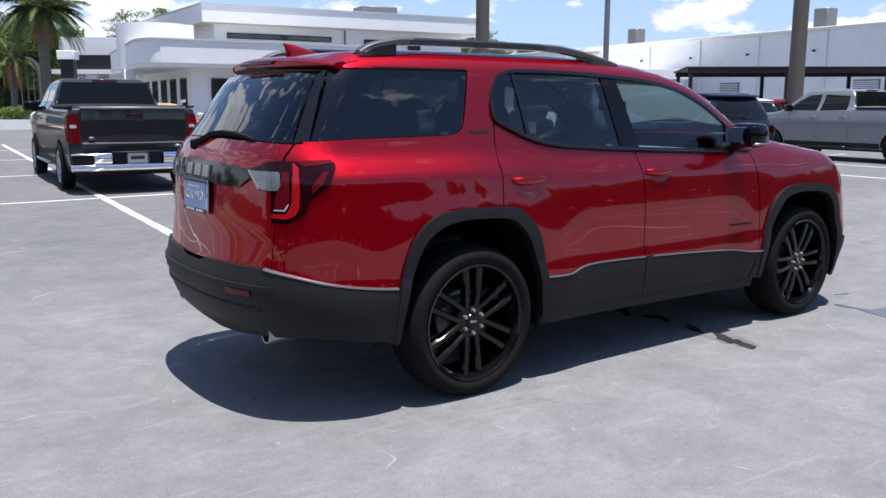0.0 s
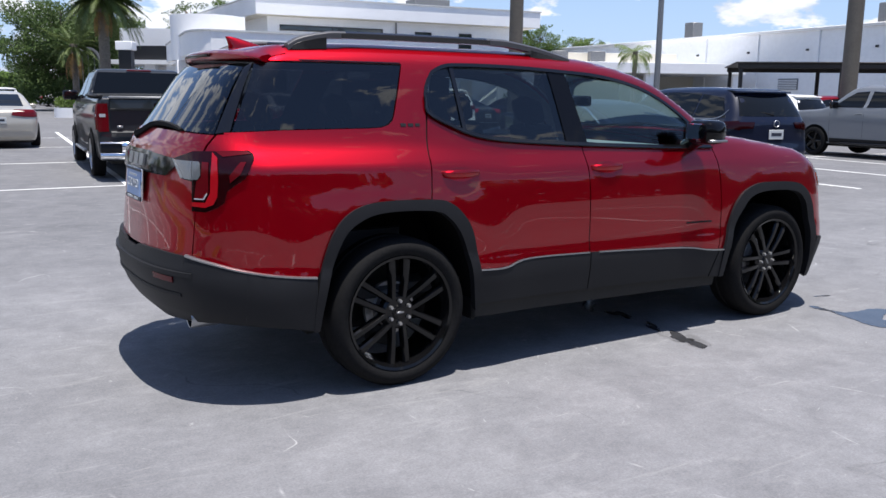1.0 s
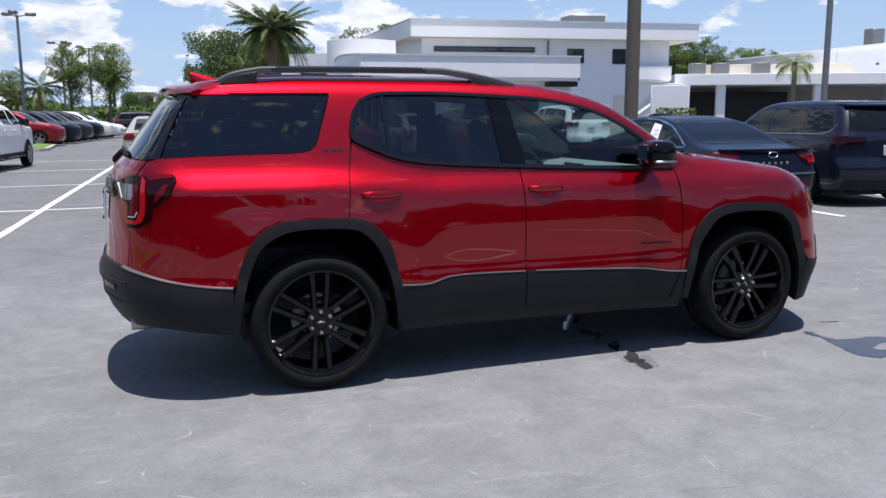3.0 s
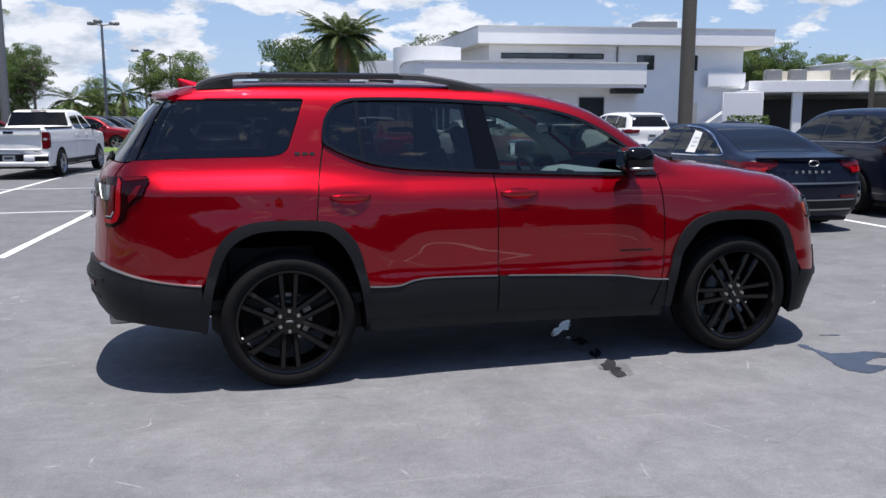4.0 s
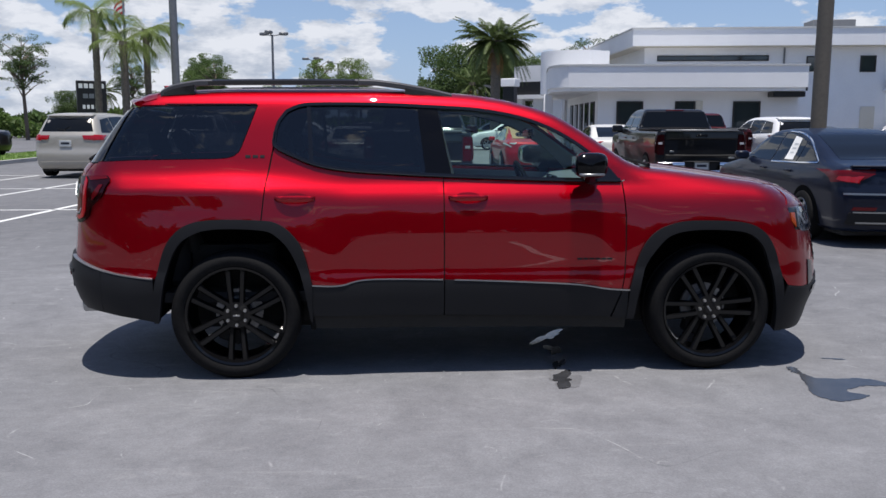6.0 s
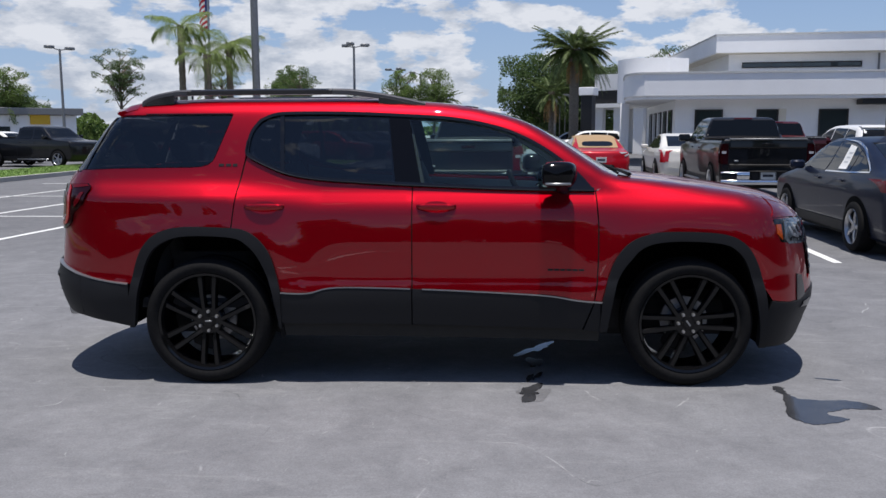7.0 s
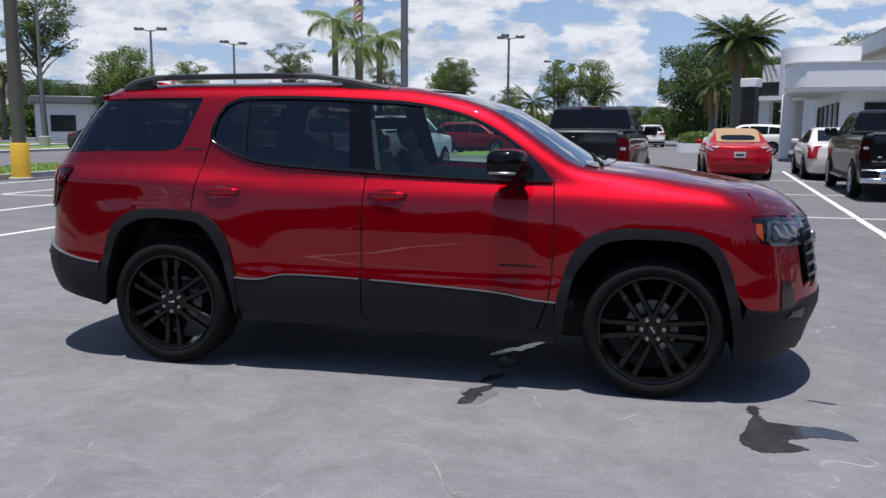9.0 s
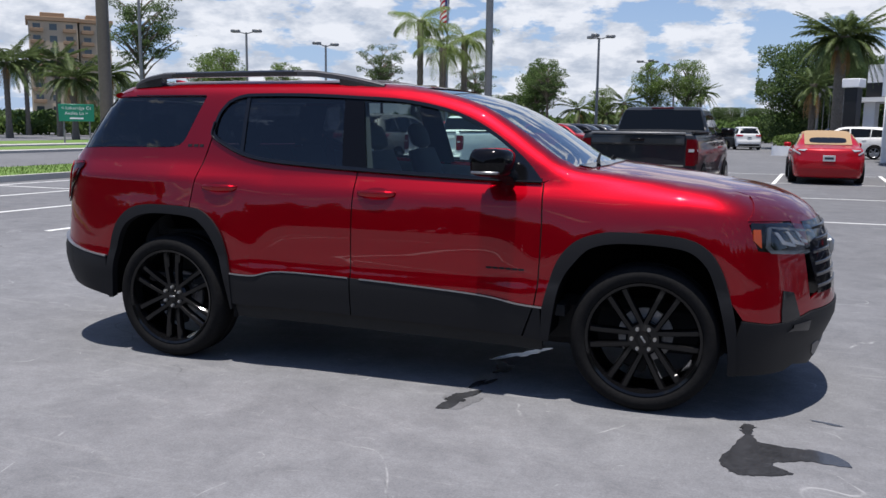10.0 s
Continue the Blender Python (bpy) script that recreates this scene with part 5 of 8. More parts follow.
part("front_lip", skin(Geo(), SUV, "nose", [(-0.30, 0.985), (-0.30, 1.03), (0, 1.04), (0.30, 1.03), (0.30, 0.985)], 0.05), RED, suv)
lip = skin(Geo(), SUV, "nose", [(-0.60, 0.545), (-0.60, 0.60), (-0.50, 0.63), (0.50, 0.63), (0.60, 0.60), (0.60, 0.545)], 0.06)
part("front_bumper", lip, RED, suv)
both("front_bumper_low", "nose_corner", corner("nose_corner", [(1.852, 0.240), (1.876, 0.45), (1.895, 0.524), (2.02, 0.506), (2.12, 0.508)], [(-0.60, 0.540), (-0.60, 0.26)]) + corner("nose_corner", [(2.10, 0.235)]), CLADDING, 0.05, 0.010, 0.03)
part("front_bumper_low", skin(Geo(), SUV, "nose", [(-0.60, 0.26), (-0.60, 0.54), (0.60, 0.54), (0.60, 0.26), (0.3, 0.20), (-0.3, 0.20)], 0.06, 0.008, 0.03), CLADDING, suv)
part("skid_plate", skin(Geo(), SUV, "nose", [(-0.42, 0.29), (-0.46, 0.34), (-0.40, 0.35), (-0.3, 0.32), (0.3, 0.32), (0.40, 0.35), (0.46, 0.34), (0.42, 0.29), (0.3, 0.24), (-0.3, 0.24)], 0.06, 0.012, 0.02), RAIL_SATIN, suv, "grey skid plate")
grille = part("grille", skin(Geo(), SUV, "nose", [(-0.52, 0.62), (-0.56, 0.80), (-0.53, 0.985), (0.53, 0.985), (0.56, 0.80), (0.52, 0.62)], 0.06, 0.004, 0.06), GLOSS_BLACK, suv, "gloss black grille")
for k in range(6):
    z = 0.655 + 0.058 * k
    bar = []
    for y in np.linspace(-0.52, 0.52, 15):
        x = float(on(SUV, "nose", [(y, z)])[0][0])
        bar.append([(x + dx, y, z + dz) for dx, dz in ((-0.010, -0.012), (0.006, -0.007), (0.007, 0.009), (-0.010, 0.016))])
    part("grille_bar", Geo().loft(bar), DARK_CHROME, grille)
part("badge_bar", Geo().box(2.315, 2.356, -0.13, 0.13, 0.78, 0.86, 0.01), SATIN, grille, "plain chrome badge block")
for mirror in (False, True):
    s = -1 if not mirror else 1
    def front(name, outline, mat, off, rim=0.012, parent=suv, label="", step=0.03):
        return part(name, skin(Geo(), SUV, "nose_corner", outline, step, off, rim, mirror), mat, parent, label)

    def C(*pts):
        return dense(list(pts) + [pts[0]])[:-1]

    lamp = front("headlamp", C((-0.228, 0.848), (-0.277, 0.907), (-0.274, 0.951), (-0.262, 0.996), (0.015, 0.989), (0.179, 0.968), (0.225, 0.895), (0.255, 0.822), (0.001, 0.828)), GLOSS_BLACK, -0.004, 0.03, label="clear headlamp with white light guides")
    front("indicator", C((-0.231, 0.874), (-0.270, 0.912), (-0.268, 0.930), (-0.261, 0.964), (-0.222, 0.962)), AMBER, 0.004, 0.01, lamp, "amber indicator lens")
    front("light_guide", C((-0.176, 0.970), (-0.149, 0.970), (-0.169, 0.927), (-0.178, 0.884), (-0.156, 0.864), (-0.007, 0.852), (0.191, 0.845), (0.234, 0.843), (0.244, 0.827), (0.0, 0.834), (-0.175, 0.848), (-0.203, 0.876)), LENS_GREY, 0.002, 0.006, lamp, "pale light guide round the lamp", 0.05)
    front("light_guide", C((-0.175, 0.972), (-0.145, 0.974), (0.181, 0.942), (0.188, 0.932), (-0.091, 0.957)), LENS_GREY, 0.002, 0.006, lamp, "pale light guide", 0.05)
    for q in range(3):
        u = 0.088 * q - 0.002 * q * q
        front("light_guide", C((u - 0.135, 0.947), (u - 0.112, 0.947), (u - 0.068, 0.902), (u - 0.007, 0.887), (u + 0.015, 0.881), (u + 0.014, 0.869), (u - 0.088, 0.887)), LENS_PALE, 0.0, 0.006, lamp, "white hooked light guide", 0.05)
    front("lamp_cover", C((-0.213, 0.866), (-0.207, 0.938), (-0.189, 0.987), (0.023, 0.981), (0.177, 0.961), (0.205, 0.917), (0.243, 0.83), (0.023, 0.836)), LAMP_CLEAR, 0.010, 0.0, lamp)
    front("bumper_intake", C((-0.108, 0.665), (-0.125, 0.564), (-0.123, 0.489), (0.030, 0.474), (0.010, 0.540), (-0.030, 0.650)), GLOSS_BLACK, 0.006, 0.02, label="dark corner intake")
    front("fog_trim", corner("nose_corner", [(2.10, 0.462), (2.13, 0.478)], [(-0.74, 0.492), (-0.62, 0.50), (-0.62, 0.45), (-0.72, 0.462)]), GLOSS_BLACK, 0.016, 0.02)

# ---- roof rails, mirrors, handles ----
for s in (-1, 1):
    path = smooth_line([(-1.885, 1.690), (-1.82, 1.726), (-1.70, 1.752), (-1.55, 1.762), (-0.72, 1.767), (-0.52, 1.755), (-0.33, 1.726), (-0.13, 1.682)], 5)
    def rail(pts, name, mat, parent):
        rings = []
        for x, z in pts:
            low = z - 0.036
            if name == "rail_base":
                z, low = z - 0.018, float(SUV.top(np.array([x]))[0]) - 0.025
            rings.append([(x, s * (0.545 + dy), zz) for dy, zz in ((-0.026, low), (-0.028, z - 0.010), (-0.016, z), (0.016, z), (0.028, z - 0.010), (0.026, low))])
        return part(name, Geo().loft(rings), mat, parent, smooth=40)
    def stretch(x0, x1):
        return [(x, float(np.interp(x, [p[0] for p in path], [p[1] for p in path]))) for x in np.linspace(x0, x1, 14)]

    bar = rail(stretch(-1.60, -0.70), "roof_rail", RAIL_BLACK, suv)
    tagged(bar, "gloss black roof rail with satin ends")
    rail(stretch(-1.88, -1.575), "rail_foot", RAIL_SATIN, bar)
    rail(stretch(-0.725, -0.135), "rail_foot", RAIL_SATIN, bar)
    rail(stretch(-1.86, -1.68), "rail_base", RAIL_BLACK, bar)
    rail(stretch(-0.42, -0.16), "rail_base", RAIL_BLACK, bar)
    # mirror
    shell = []
    for k, q in enumerate(np.linspace(-1, 1, 13)):
        y = 0.955 + 0.120 * q
        f = max(0.05, 1 - abs(q) ** 5) ** 0.5
        shell.append([(0.640 + 0.085 * f * math.copysign(abs(math.cos(a)) ** 0.6, math.cos(a)) * (1.0 if math.cos(a) < 0 else 1.25) - 0.03 * (q > 0) * q,
                       s * y, 1.262 + 0.074 * f * math.copysign(abs(math.sin(a)) ** 0.55, math.sin(a))) for a in np.linspace(0, 2 * math.pi, 24, endpoint=False)])
    mir = part("door_mirror", Geo().loft(shell), PILLAR_BLACK, suv, "gloss black door mirror with a satin strip", 60)
    part("mirror_strip", Geo().box(0.556, 0.70, *sorted((s * 0.95, s * 1.074)), 1.205, 1.219, 0.004), SATIN, mir)
    part("mirror_glass", Geo().box(0.551, 0.560, *(sorted((s * 0.875, s * 1.035))), 1.218, 1.312, 0.003), CHROME, mir)
    part("mirror_arm", Geo().tube([(0.70, s * 0.76, 1.165), (0.67, s * 0.84, 1.195), (0.65, s * 0.91, 1.215)], [0.05, 0.042, 0.035], 10), GLOSS_BLACK, mir)
    both_sail = skin(Geo(), SUV, "side", [(0.640, 1.165), (0.868, 1.160), (0.770, 1.262), (0.690, 1.318)], 0.07, 0.002, 0.006, s > 0)
    part("mirror_sail", both_sail, GLOSS_BLACK, suv)
    for x0 in HANDLES:
        line = cup_line(x0)
        face = on(SUV, "side", line)
        inset = []
        for share, deep in ((1.0, 0.0), (0.93, 0.012), (0.78, 0.024), (0.45, 0.031), (0.05, 0.033)):
            inset.append([(x0 + 0.112 + (q[0] - x0 - 0.112) * share, -s * (q[1] + deep), 1.052 + (q[2] - 1.052) * share) for q in face])
        cup = part("handle_cup", Geo().loft(inset), RED, suv, "recess behind the door handle", 60)
        bar = []
        for u in np.linspace(0.0, 1.0, 18):
            lift = math.sin(math.pi * min(1.0, max(0.0, u))) ** 0.45
            y0 = -float(on(SUV, "side", [(x0 + 0.235 * u - 0.005, 1.066)])[0][1]) - 0.006 + 0.036 * lift
            fat = 0.55 + 0.45 * lift
            bar.append([(x0 - 0.005 + 0.235 * u, s * (y0 + dy), 1.068 + dz * fat) for dy, dz in ((-0.010, -0.016), (0.003, -0.019), (0.010, -0.009), (0.011, 0.006), (0.004, 0.018), (-0.010, 0.017))])
        part("door_handle", Geo().loft(bar), RED, suv, smooth=60)
# small badges, lettering worn to plain blocks
for mirror in (False, True):
    for x0, w in ((-1.365, 0.030), (-1.322, 0.030), (-1.280, 0.026)):
        part("badge_block", skin(Geo(), SUV, "side", [(x0, 1.300), (x0 + w, 1.300), (x0 + w, 1.315), (x0, 1.315)], 0.1, 0.003, 0.003, mirror), CLADDING, suv)
    for k in range(6):
        x0 = 0.595 + 0.036 * k
        part("badge_block", skin(Geo(), SUV, "side", [(x0, 0.695), (x0 + 0.030, 0.695), (x0 + 0.030, 0.706), (x0, 0.706)], 0.1, 0.003, 0.003, mirror), CLADDING, suv)
# windscreen wipers and cowl
part("cowl", skin(Geo(), SUV, "top", [(1.03, -0.65), (1.075, -0.45), (1.13, -0.2), (1.13, 0.2), (1.075, 0.45), (1.03, 0.65), (1.10, 0.64), (1.16, 0.42), (1.19, 0.0), (1.16, -0.42), (1.10, -0.64)], 0.08, 0.006), GLOSS_BLACK, suv)
for y0, y1 in ((-0.55, 0.08), (0.05, 0.62)):
    a, b = on(SUV, "top", [(1.09, y0), (1.03, y1)])
    part("wiper", Geo().tube([(a[0] + 0.03, a[1], a[2] + 0.004), ((a[0] + b[0]) / 2 + 0.01, (a[1] + b[1]) / 2, (a[2] + b[2]) / 2 + 0.006), (b[0], b[1], b[2] + 0.004)], [0.012, 0.009, 0.006], 6), RUBBER, suv)

# ---- underside, wells ----
part("underbody", Geo().box(-1.85, 1.85, -0.60, 0.60, 0.24, 0.52, 0.05).box(-0.95, 0.90, -0.81, 0.81, 0.27, 0.52, 0.04).prism([(tail_at(y, 0.60, -0.05), y) for y in np.linspace(-0.68, 0.68, 13)] + [(-2.05, 0.76), (-1.90, 0.76), (-1.90, -0.76), (-2.05, -0.76)], 0.45, 0.66).box(1.84, 2.04, -0.66, 0.66, 0.26, 0.5, 0.03).box(2.0, 2.20, -0.46, 0.46, 0.28, 0.5, 0.02), UNDER, suv)
for s in (-1, 1):
    for edge in (ARCH_R_IN, ARCH_F_IN):
        mid_x = sum(p[0] for p in edge) / len(edge)
        ring = [(mid_x + (x - mid_x) * 1.02, z + 0.010) for x, z in edge]
        lip_y = [float(-q[1]) - 0.004 for q in on(SUV, "side", ring)]
        g = Geo()
        outer, inner = [(x, s * y, z) for (x, z), y in zip(ring, lip_y)], [(x, s * 0.50, z) for x, z in ring]
        g.loft([outer, inner], closed=False)
        g.add(inner, [tuple(range(len(inner)))])
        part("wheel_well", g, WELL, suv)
    # flap behind the rear wheel and the splash shield
    part("mud_guard", Geo().box(-0.995, -0.965, *sorted((s * 0.70, s * 0.87)), 0.285, 0.40, 0.008), RUBBER, suv)


# ---- wheels ----
def wheel_mesh(rim_r, width):
    """Rim with six twin spokes, as seen on its outer face towards -y."""
    g = Geo()
    w = width / 2
    g.turn([(-w + 0.010, rim_r + 0.006), (-w - 0.002, rim_r + 0.002), (-w + 0.004, rim_r - 0.012), (-w + 0.030, rim_r - 0.022), (w - 0.02, rim_r - 0.03), (w, rim_r)], "y", 48)
    g.turn([(-w + 0.030, 0.0), (-w + 0.028, 0.036), (-w + 0.034, 0.040), (-w + 0.036, 0.078), (-w + 0.050, 0.090), (-w + 0.09, 0.092), (-w + 0.09, 0.0)], "y", 36)
    return g.mesh("wheel", 35)


def spoke_mesh(rim_r, width, side):
    """One bar of a twin spoke, reaching along +x."""
    w, rings = width / 2, []
    for q in np.linspace(0, 1, 8):
        r = 0.070 + (rim_r - 0.080) * q
        mid, half = side * (0.030 + 0.014 * q), 0.0165 + 0.004 * q * q
        y = -w + 0.040 - 0.022 * math.sin(q * 1.9) + 0.012 * q
        rings.append([(r, y + d, t) for t, d in ((mid - half, 0.006), (mid - half * 0.6, -0.004), (mid + half * 0.6, -0.004), (mid + half, 0.006), (mid + half, 0.035), (mid - half, 0.035))])
    return Geo().loft(rings).mesh("spoke", 35)


def tyre_mesh(r, rim_r, width):
    w = width / 2
    g = Geo()
    g.turn([(-w + 0.012, rim_r - 0.004), (-w - 0.004, rim_r + 0.012), (-w - 0.012, rim_r + 0.035), (-w - 0.008, r - 0.035), (-w + 0.012, r - 0.012), (-w + 0.035, r - 0.002), (-0.03, r), (-0.026, r - 0.008), (0.026, r - 0.008), (0.03, r), (w - 0.035, r - 0.002), (w - 0.01, r - 0.014), (w + 0.006, r - 0.04), (w + 0.01, rim_r + 0.04), (w - 0.01, rim_r)], "y", 64)
    return g.mesh("tyre", 40)


RIM_MESH, TYRE_MESH = wheel_mesh(0.292, 0.235), tyre_mesh(0.381, 0.292, 0.235)
SPOKE_MESHES = [spoke_mesh(0.292, 0.235, side) for side in (-1, 1)]
LUG_MESH = Geo().turn([(-0.018, 0), (-0.018, 0.0075), (-0.010, 0.0100), (0.012, 0.0105), (0.012, 0)], "y", 12).mesh("lug_nut", 40)
CAP_MESH = Geo().turn([(-0.012, 0), (-0.012, 0.028), (-0.004, 0.032), (0.01, 0.032)], "y", 28).mesh("hub_cap", 40)
DISC_MESH = Geo().turn([(-0.02, 0.06), (-0.02, 0.098), (0.0, 0.100), (0.0, 0.140), (0.024, 0.140), (0.024, 0.06)], "y", 40).mesh("brake_disc", 40)
CAP_BAR = Geo().box(-0.020, 0.020, -0.0145, -0.012, -0.005, 0.005, 0.001).mesh("cap_bar", 40)
CALIPER = Geo().box(-0.07, 0.07, -0.03, 0.05, 0.09, 0.19, 0.012).mesh("brake_caliper", 40)
for cx, s, turn in ((-1.4285, -1, 0), (1.4285, -1, 28), (-1.4285, 1, 12), (1.4285, 1, 40)):
    m = pose(cx, s * 0.778, 0.380) @ (Matrix.Identity(4) if s < 0 else pose(0, 0, 0, 0, 0, 180)) @ pose(0, 0, 0, 0, turn, 0)
    w = part("wheel", RIM_MESH, RIM_BLACK, suv, "gloss black alloy wheel with twin spokes", m=m)
    part("tyre", TYRE_MESH, RUBBER, w, "black road tyre")
    for k in range(6):
        for sm in SPOKE_MESHES:
            part("spoke", sm, RIM_BLACK, w, m=pose(0, 0, 0, 0, 60 * k + 30, 0))
    for k in range(6):
        a = 2 * math.pi * (k + 0.5) / 6
        part("lug_nut", LUG_MESH, LUG, w, m=pose(0.058 * math.cos(a), -0.085, 0.058 * math.sin(a)))
    cap = part("hub_cap", CAP_MESH, RIM_BLACK, w, m=pose(0, -0.082, 0))
    part("cap_badge", CAP_BAR, SATIN, w, m=pose(0, -0.082, 0, 0, 0 if cx < 0 else 25))
    part("brake_disc", DISC_MESH, DISC, w, m=pose(0, 0.02, 0))
    part("brake_caliper", CALIPER, UNDER, w, m=pose(0, 0.02, 0, 0, -turn + 200))

# ---- cabin ----
def seat(x, y, tone):
    st = part("seat", Geo().loft([[(x + dx, y + dy, z) for dx, dy in ((-0.24, -0.22), (-0.10, -0.26), (0.22, -0.25), (0.27, -0.18), (0.27, 0.18), (0.22, 0.25), (-0.10, 0.26), (-0.24, 0.22))] for z in (0.50, 0.62, 0.72, 0.76)]), tone, suv, "dark cloth front seat", 60)
    rings = []
    for q in np.linspace(0, 1, 7):
        w, d = 0.25 - 0.06 * q * q, 0.075 - 0.02 * q
        cx, cz = x - 0.22 - 0.22 * q, 0.72 + 0.56 * q
        rings.append([(cx + d * math.cos(a), y + w * math.copysign(abs(math.sin(a)) ** 0.6, math.sin(a)), cz + 0.3 * d * math.cos(a)) for a in np.linspace(0, 2 * math.pi, 18, endpoint=False)])
    part("backrest", Geo().loft(rings), tone, st, smooth=60)
    rings = []
    for q in np.linspace(-1, 1, 7):
        f = math.sqrt(max(0.05, 1 - q ** 4))
        rings.append([(x - 0.46 + 0.05 * f * math.cos(a) - 0.03 * q, y + 0.13 * f * math.copysign(abs(math.sin(a)) ** 0.7, math.sin(a)), 1.375 + 0.085 * q) for a in np.linspace(0, 2 * math.pi, 18, endpoint=False)])
    part("headrest", Geo().loft(rings), tone, st, smooth=60)
    for dy in (-0.05, 0.05):
        part("headrest_post", Geo().tube([(x - 0.44, y + dy, 1.25), (x - 0.455, y + dy, 1.32)], 0.006, 6), SATIN, st)


for x, y in ((0.18, -0.38), (0.18, 0.38), (-0.72, -0.38), (-0.72, 0.38), (-1.50, -0.32), (-1.50, 0.32)):
    seat(x, y, SEAT_CLOTH)
part("cabin_floor", Geo().box(-2.15, 1.0, -0.76, 0.76, 0.44, 0.50, 0.0), SEAT_CLOTH, suv)
part("load_cover", Geo().box(-2.20, -1.75, -0.62, 0.62, 0.50, 0.95, 0.05), SEAT_CLOTH, suv)
dash = part("dashboard", Geo().loft([[(x, y, z) for x, z in ((1.02, 0.75), (0.66, 0.72), (0.62, 0.90), (0.64, 1.06), (0.74, 1.135), (0.90, 1.15), (1.05, 1.13))] for y in np.linspace(-0.73, 0.73, 9)]), DASH, suv, smooth=50)
part("screen", Geo().box(0.60, 0.63, -0.12, 0.14, 0.98, 1.15, 0.01), GLOSS_BLACK, dash)
part("steering_wheel", Geo().tube([Matrix.Translation((0.50, 0.38, 1.05)) @ Euler((0, radians(-25), 0)).to_matrix().to_4x4() @ Vector((0, 0.185 * math.cos(a), 0.185 * math.sin(a))) for a in np.linspace(0, 2 * math.pi, 33)], 0.017, 8), RUBBER, suv, "black steering wheel")
part("steering_hub", Geo().box(0.48, 0.60, 0.30, 0.46, 0.96, 1.08, 0.03), DASH, suv)
for s in (-1, 1):
    part("door_card", skin(Geo(), SUV, "side", [(-0.90, 0.60), (0.84, 0.60), (0.84, 1.15), (-0.7, 1.205), (-1.10, 1.28), (-1.12, 1.0), (-0.95, 0.96)], 0.1, -0.06, 0.0, s > 0), TRIM_GREY if s > 0 else DASH, suv)
    part("pillar_lining", skin(Geo(), SUV, "side", [(-0.36, 1.60), (-0.22, 1.60), (-0.13, 1.20), (-0.32, 1.20)], 0.1, -0.05, 0.0, s > 0), SEAT_CLOTH, suv)
    part("pillar_lining", skin(Geo(), SUV, "side", [(-1.32, 1.60), (-1.10, 1.60), (-1.18, 1.40), (-1.20, 1.30), (-1.44, 1.30)], 0.1, -0.05, 0.0, s > 0), SEAT_CLOTH, suv)
part("headlining", skin(Geo(), SUV, "top", [(-1.98, -0.5), (0.10, -0.5), (0.16, 0.0), (0.10, 0.5), (-1.98, 0.5)], 0.15, -0.05, 0.0), TRIM_GREY, suv)
part("inner_mirror", Geo().box(0.42, 0.46, -0.13, 0.11, 1.40, 1.47, 0.012), GLOSS_BLACK, suv)


# ---- parked vehicles ----
def small_rim():
    g = Geo()
    g.turn([(-0.105, 0.235), (-0.112, 0.228), (-0.10, 0.215), (-0.06, 0.205), (0.08, 0.20), (0.10, 0.23)], "y", 28)
    g.turn([(-0.085, 0.0), (-0.085, 0.055), (-0.06, 0.065), (-0.02, 0.065)], "y", 20)
    for k in range(5):
        a = 2 * math.pi * k / 5
        c, s = math.cos(a), math.sin(a)
        rings = []
        for r, h, y in ((0.05, 0.030, -0.080), (0.13, 0.024, -0.096), (0.218, 0.034, -0.092)):
            rings.append([(r * c - t * s, y + d, r * s + t * c) for t, d in ((-h, 0.01), (-h * 0.5, 0), (h * 0.5, 0), (h, 0.01), (h, 0.03), (-h, 0.03))])
        g.loft(rings)
    g.turn([(-0.03, 0.02), (-0.03, 0.20), (-0.02, 0.20)], "y", 24)
    return g.mesh("wheel", 40)


def small_tyre(r):
    return Geo().turn([(-0.10, 0.228), (-0.118, 0.25), (-0.116, r - 0.03), (-0.095, r - 0.006), (-0.05, r), (0.06, r), (0.10, r - 0.01), (0.11, 0.25)], "y", 32).mesh("tyre", 40)


SMALL_RIM = small_rim()
DARK_RIM = small_rim()
TYRES = {r: small_tyre(r) for r in (0.33, 0.36, 0.40)}
HEADING = math.degrees(math.atan2(STALL.y, STALL.x))

# kind: length, half width, wheelbase, tyre radius, sill height, top line (along, up), width line (up, share), glass, ends
KINDS = {"sedan": {}, "suv": {}, "pickup": {}}
KINDS["sedan"].update(l=4.88, w=0.925, wb=2.84, r=0.33, z0=0.20, h=1.46,
                  top=([-2.6, -2.40, -2.15, -1.75, -1.25, -0.75, -0.2, 0.3, 0.75, 1.05, 1.3, 2.0, 2.35, 2.6], [0.90, 0.965, 1.0, 1.055, 1.235, 1.385, 1.440, 1.42, 1.25, 1.05, 0.98, 0.86, 0.76, 0.6]),
                  wide=([0.15, 0.3, 0.5, 0.72, 0.88, 0.97, 1.05, 1.30, 1.42, 1.5], [0.88, 0.95, 0.985, 1.0, 0.975, 0.94, 0.88, 0.74, 0.66, 0.5]),
                  tail=([0.2, 0.35, 0.6, 0.85, 1.05, 1.2], [-2.34, -2.42, -2.44, -2.41, -2.44, -2.38]), nose=([0.2, 0.4, 0.7, 0.9, 1.1], [2.34, 2.43, 2.40, 2.25, 1.9]))
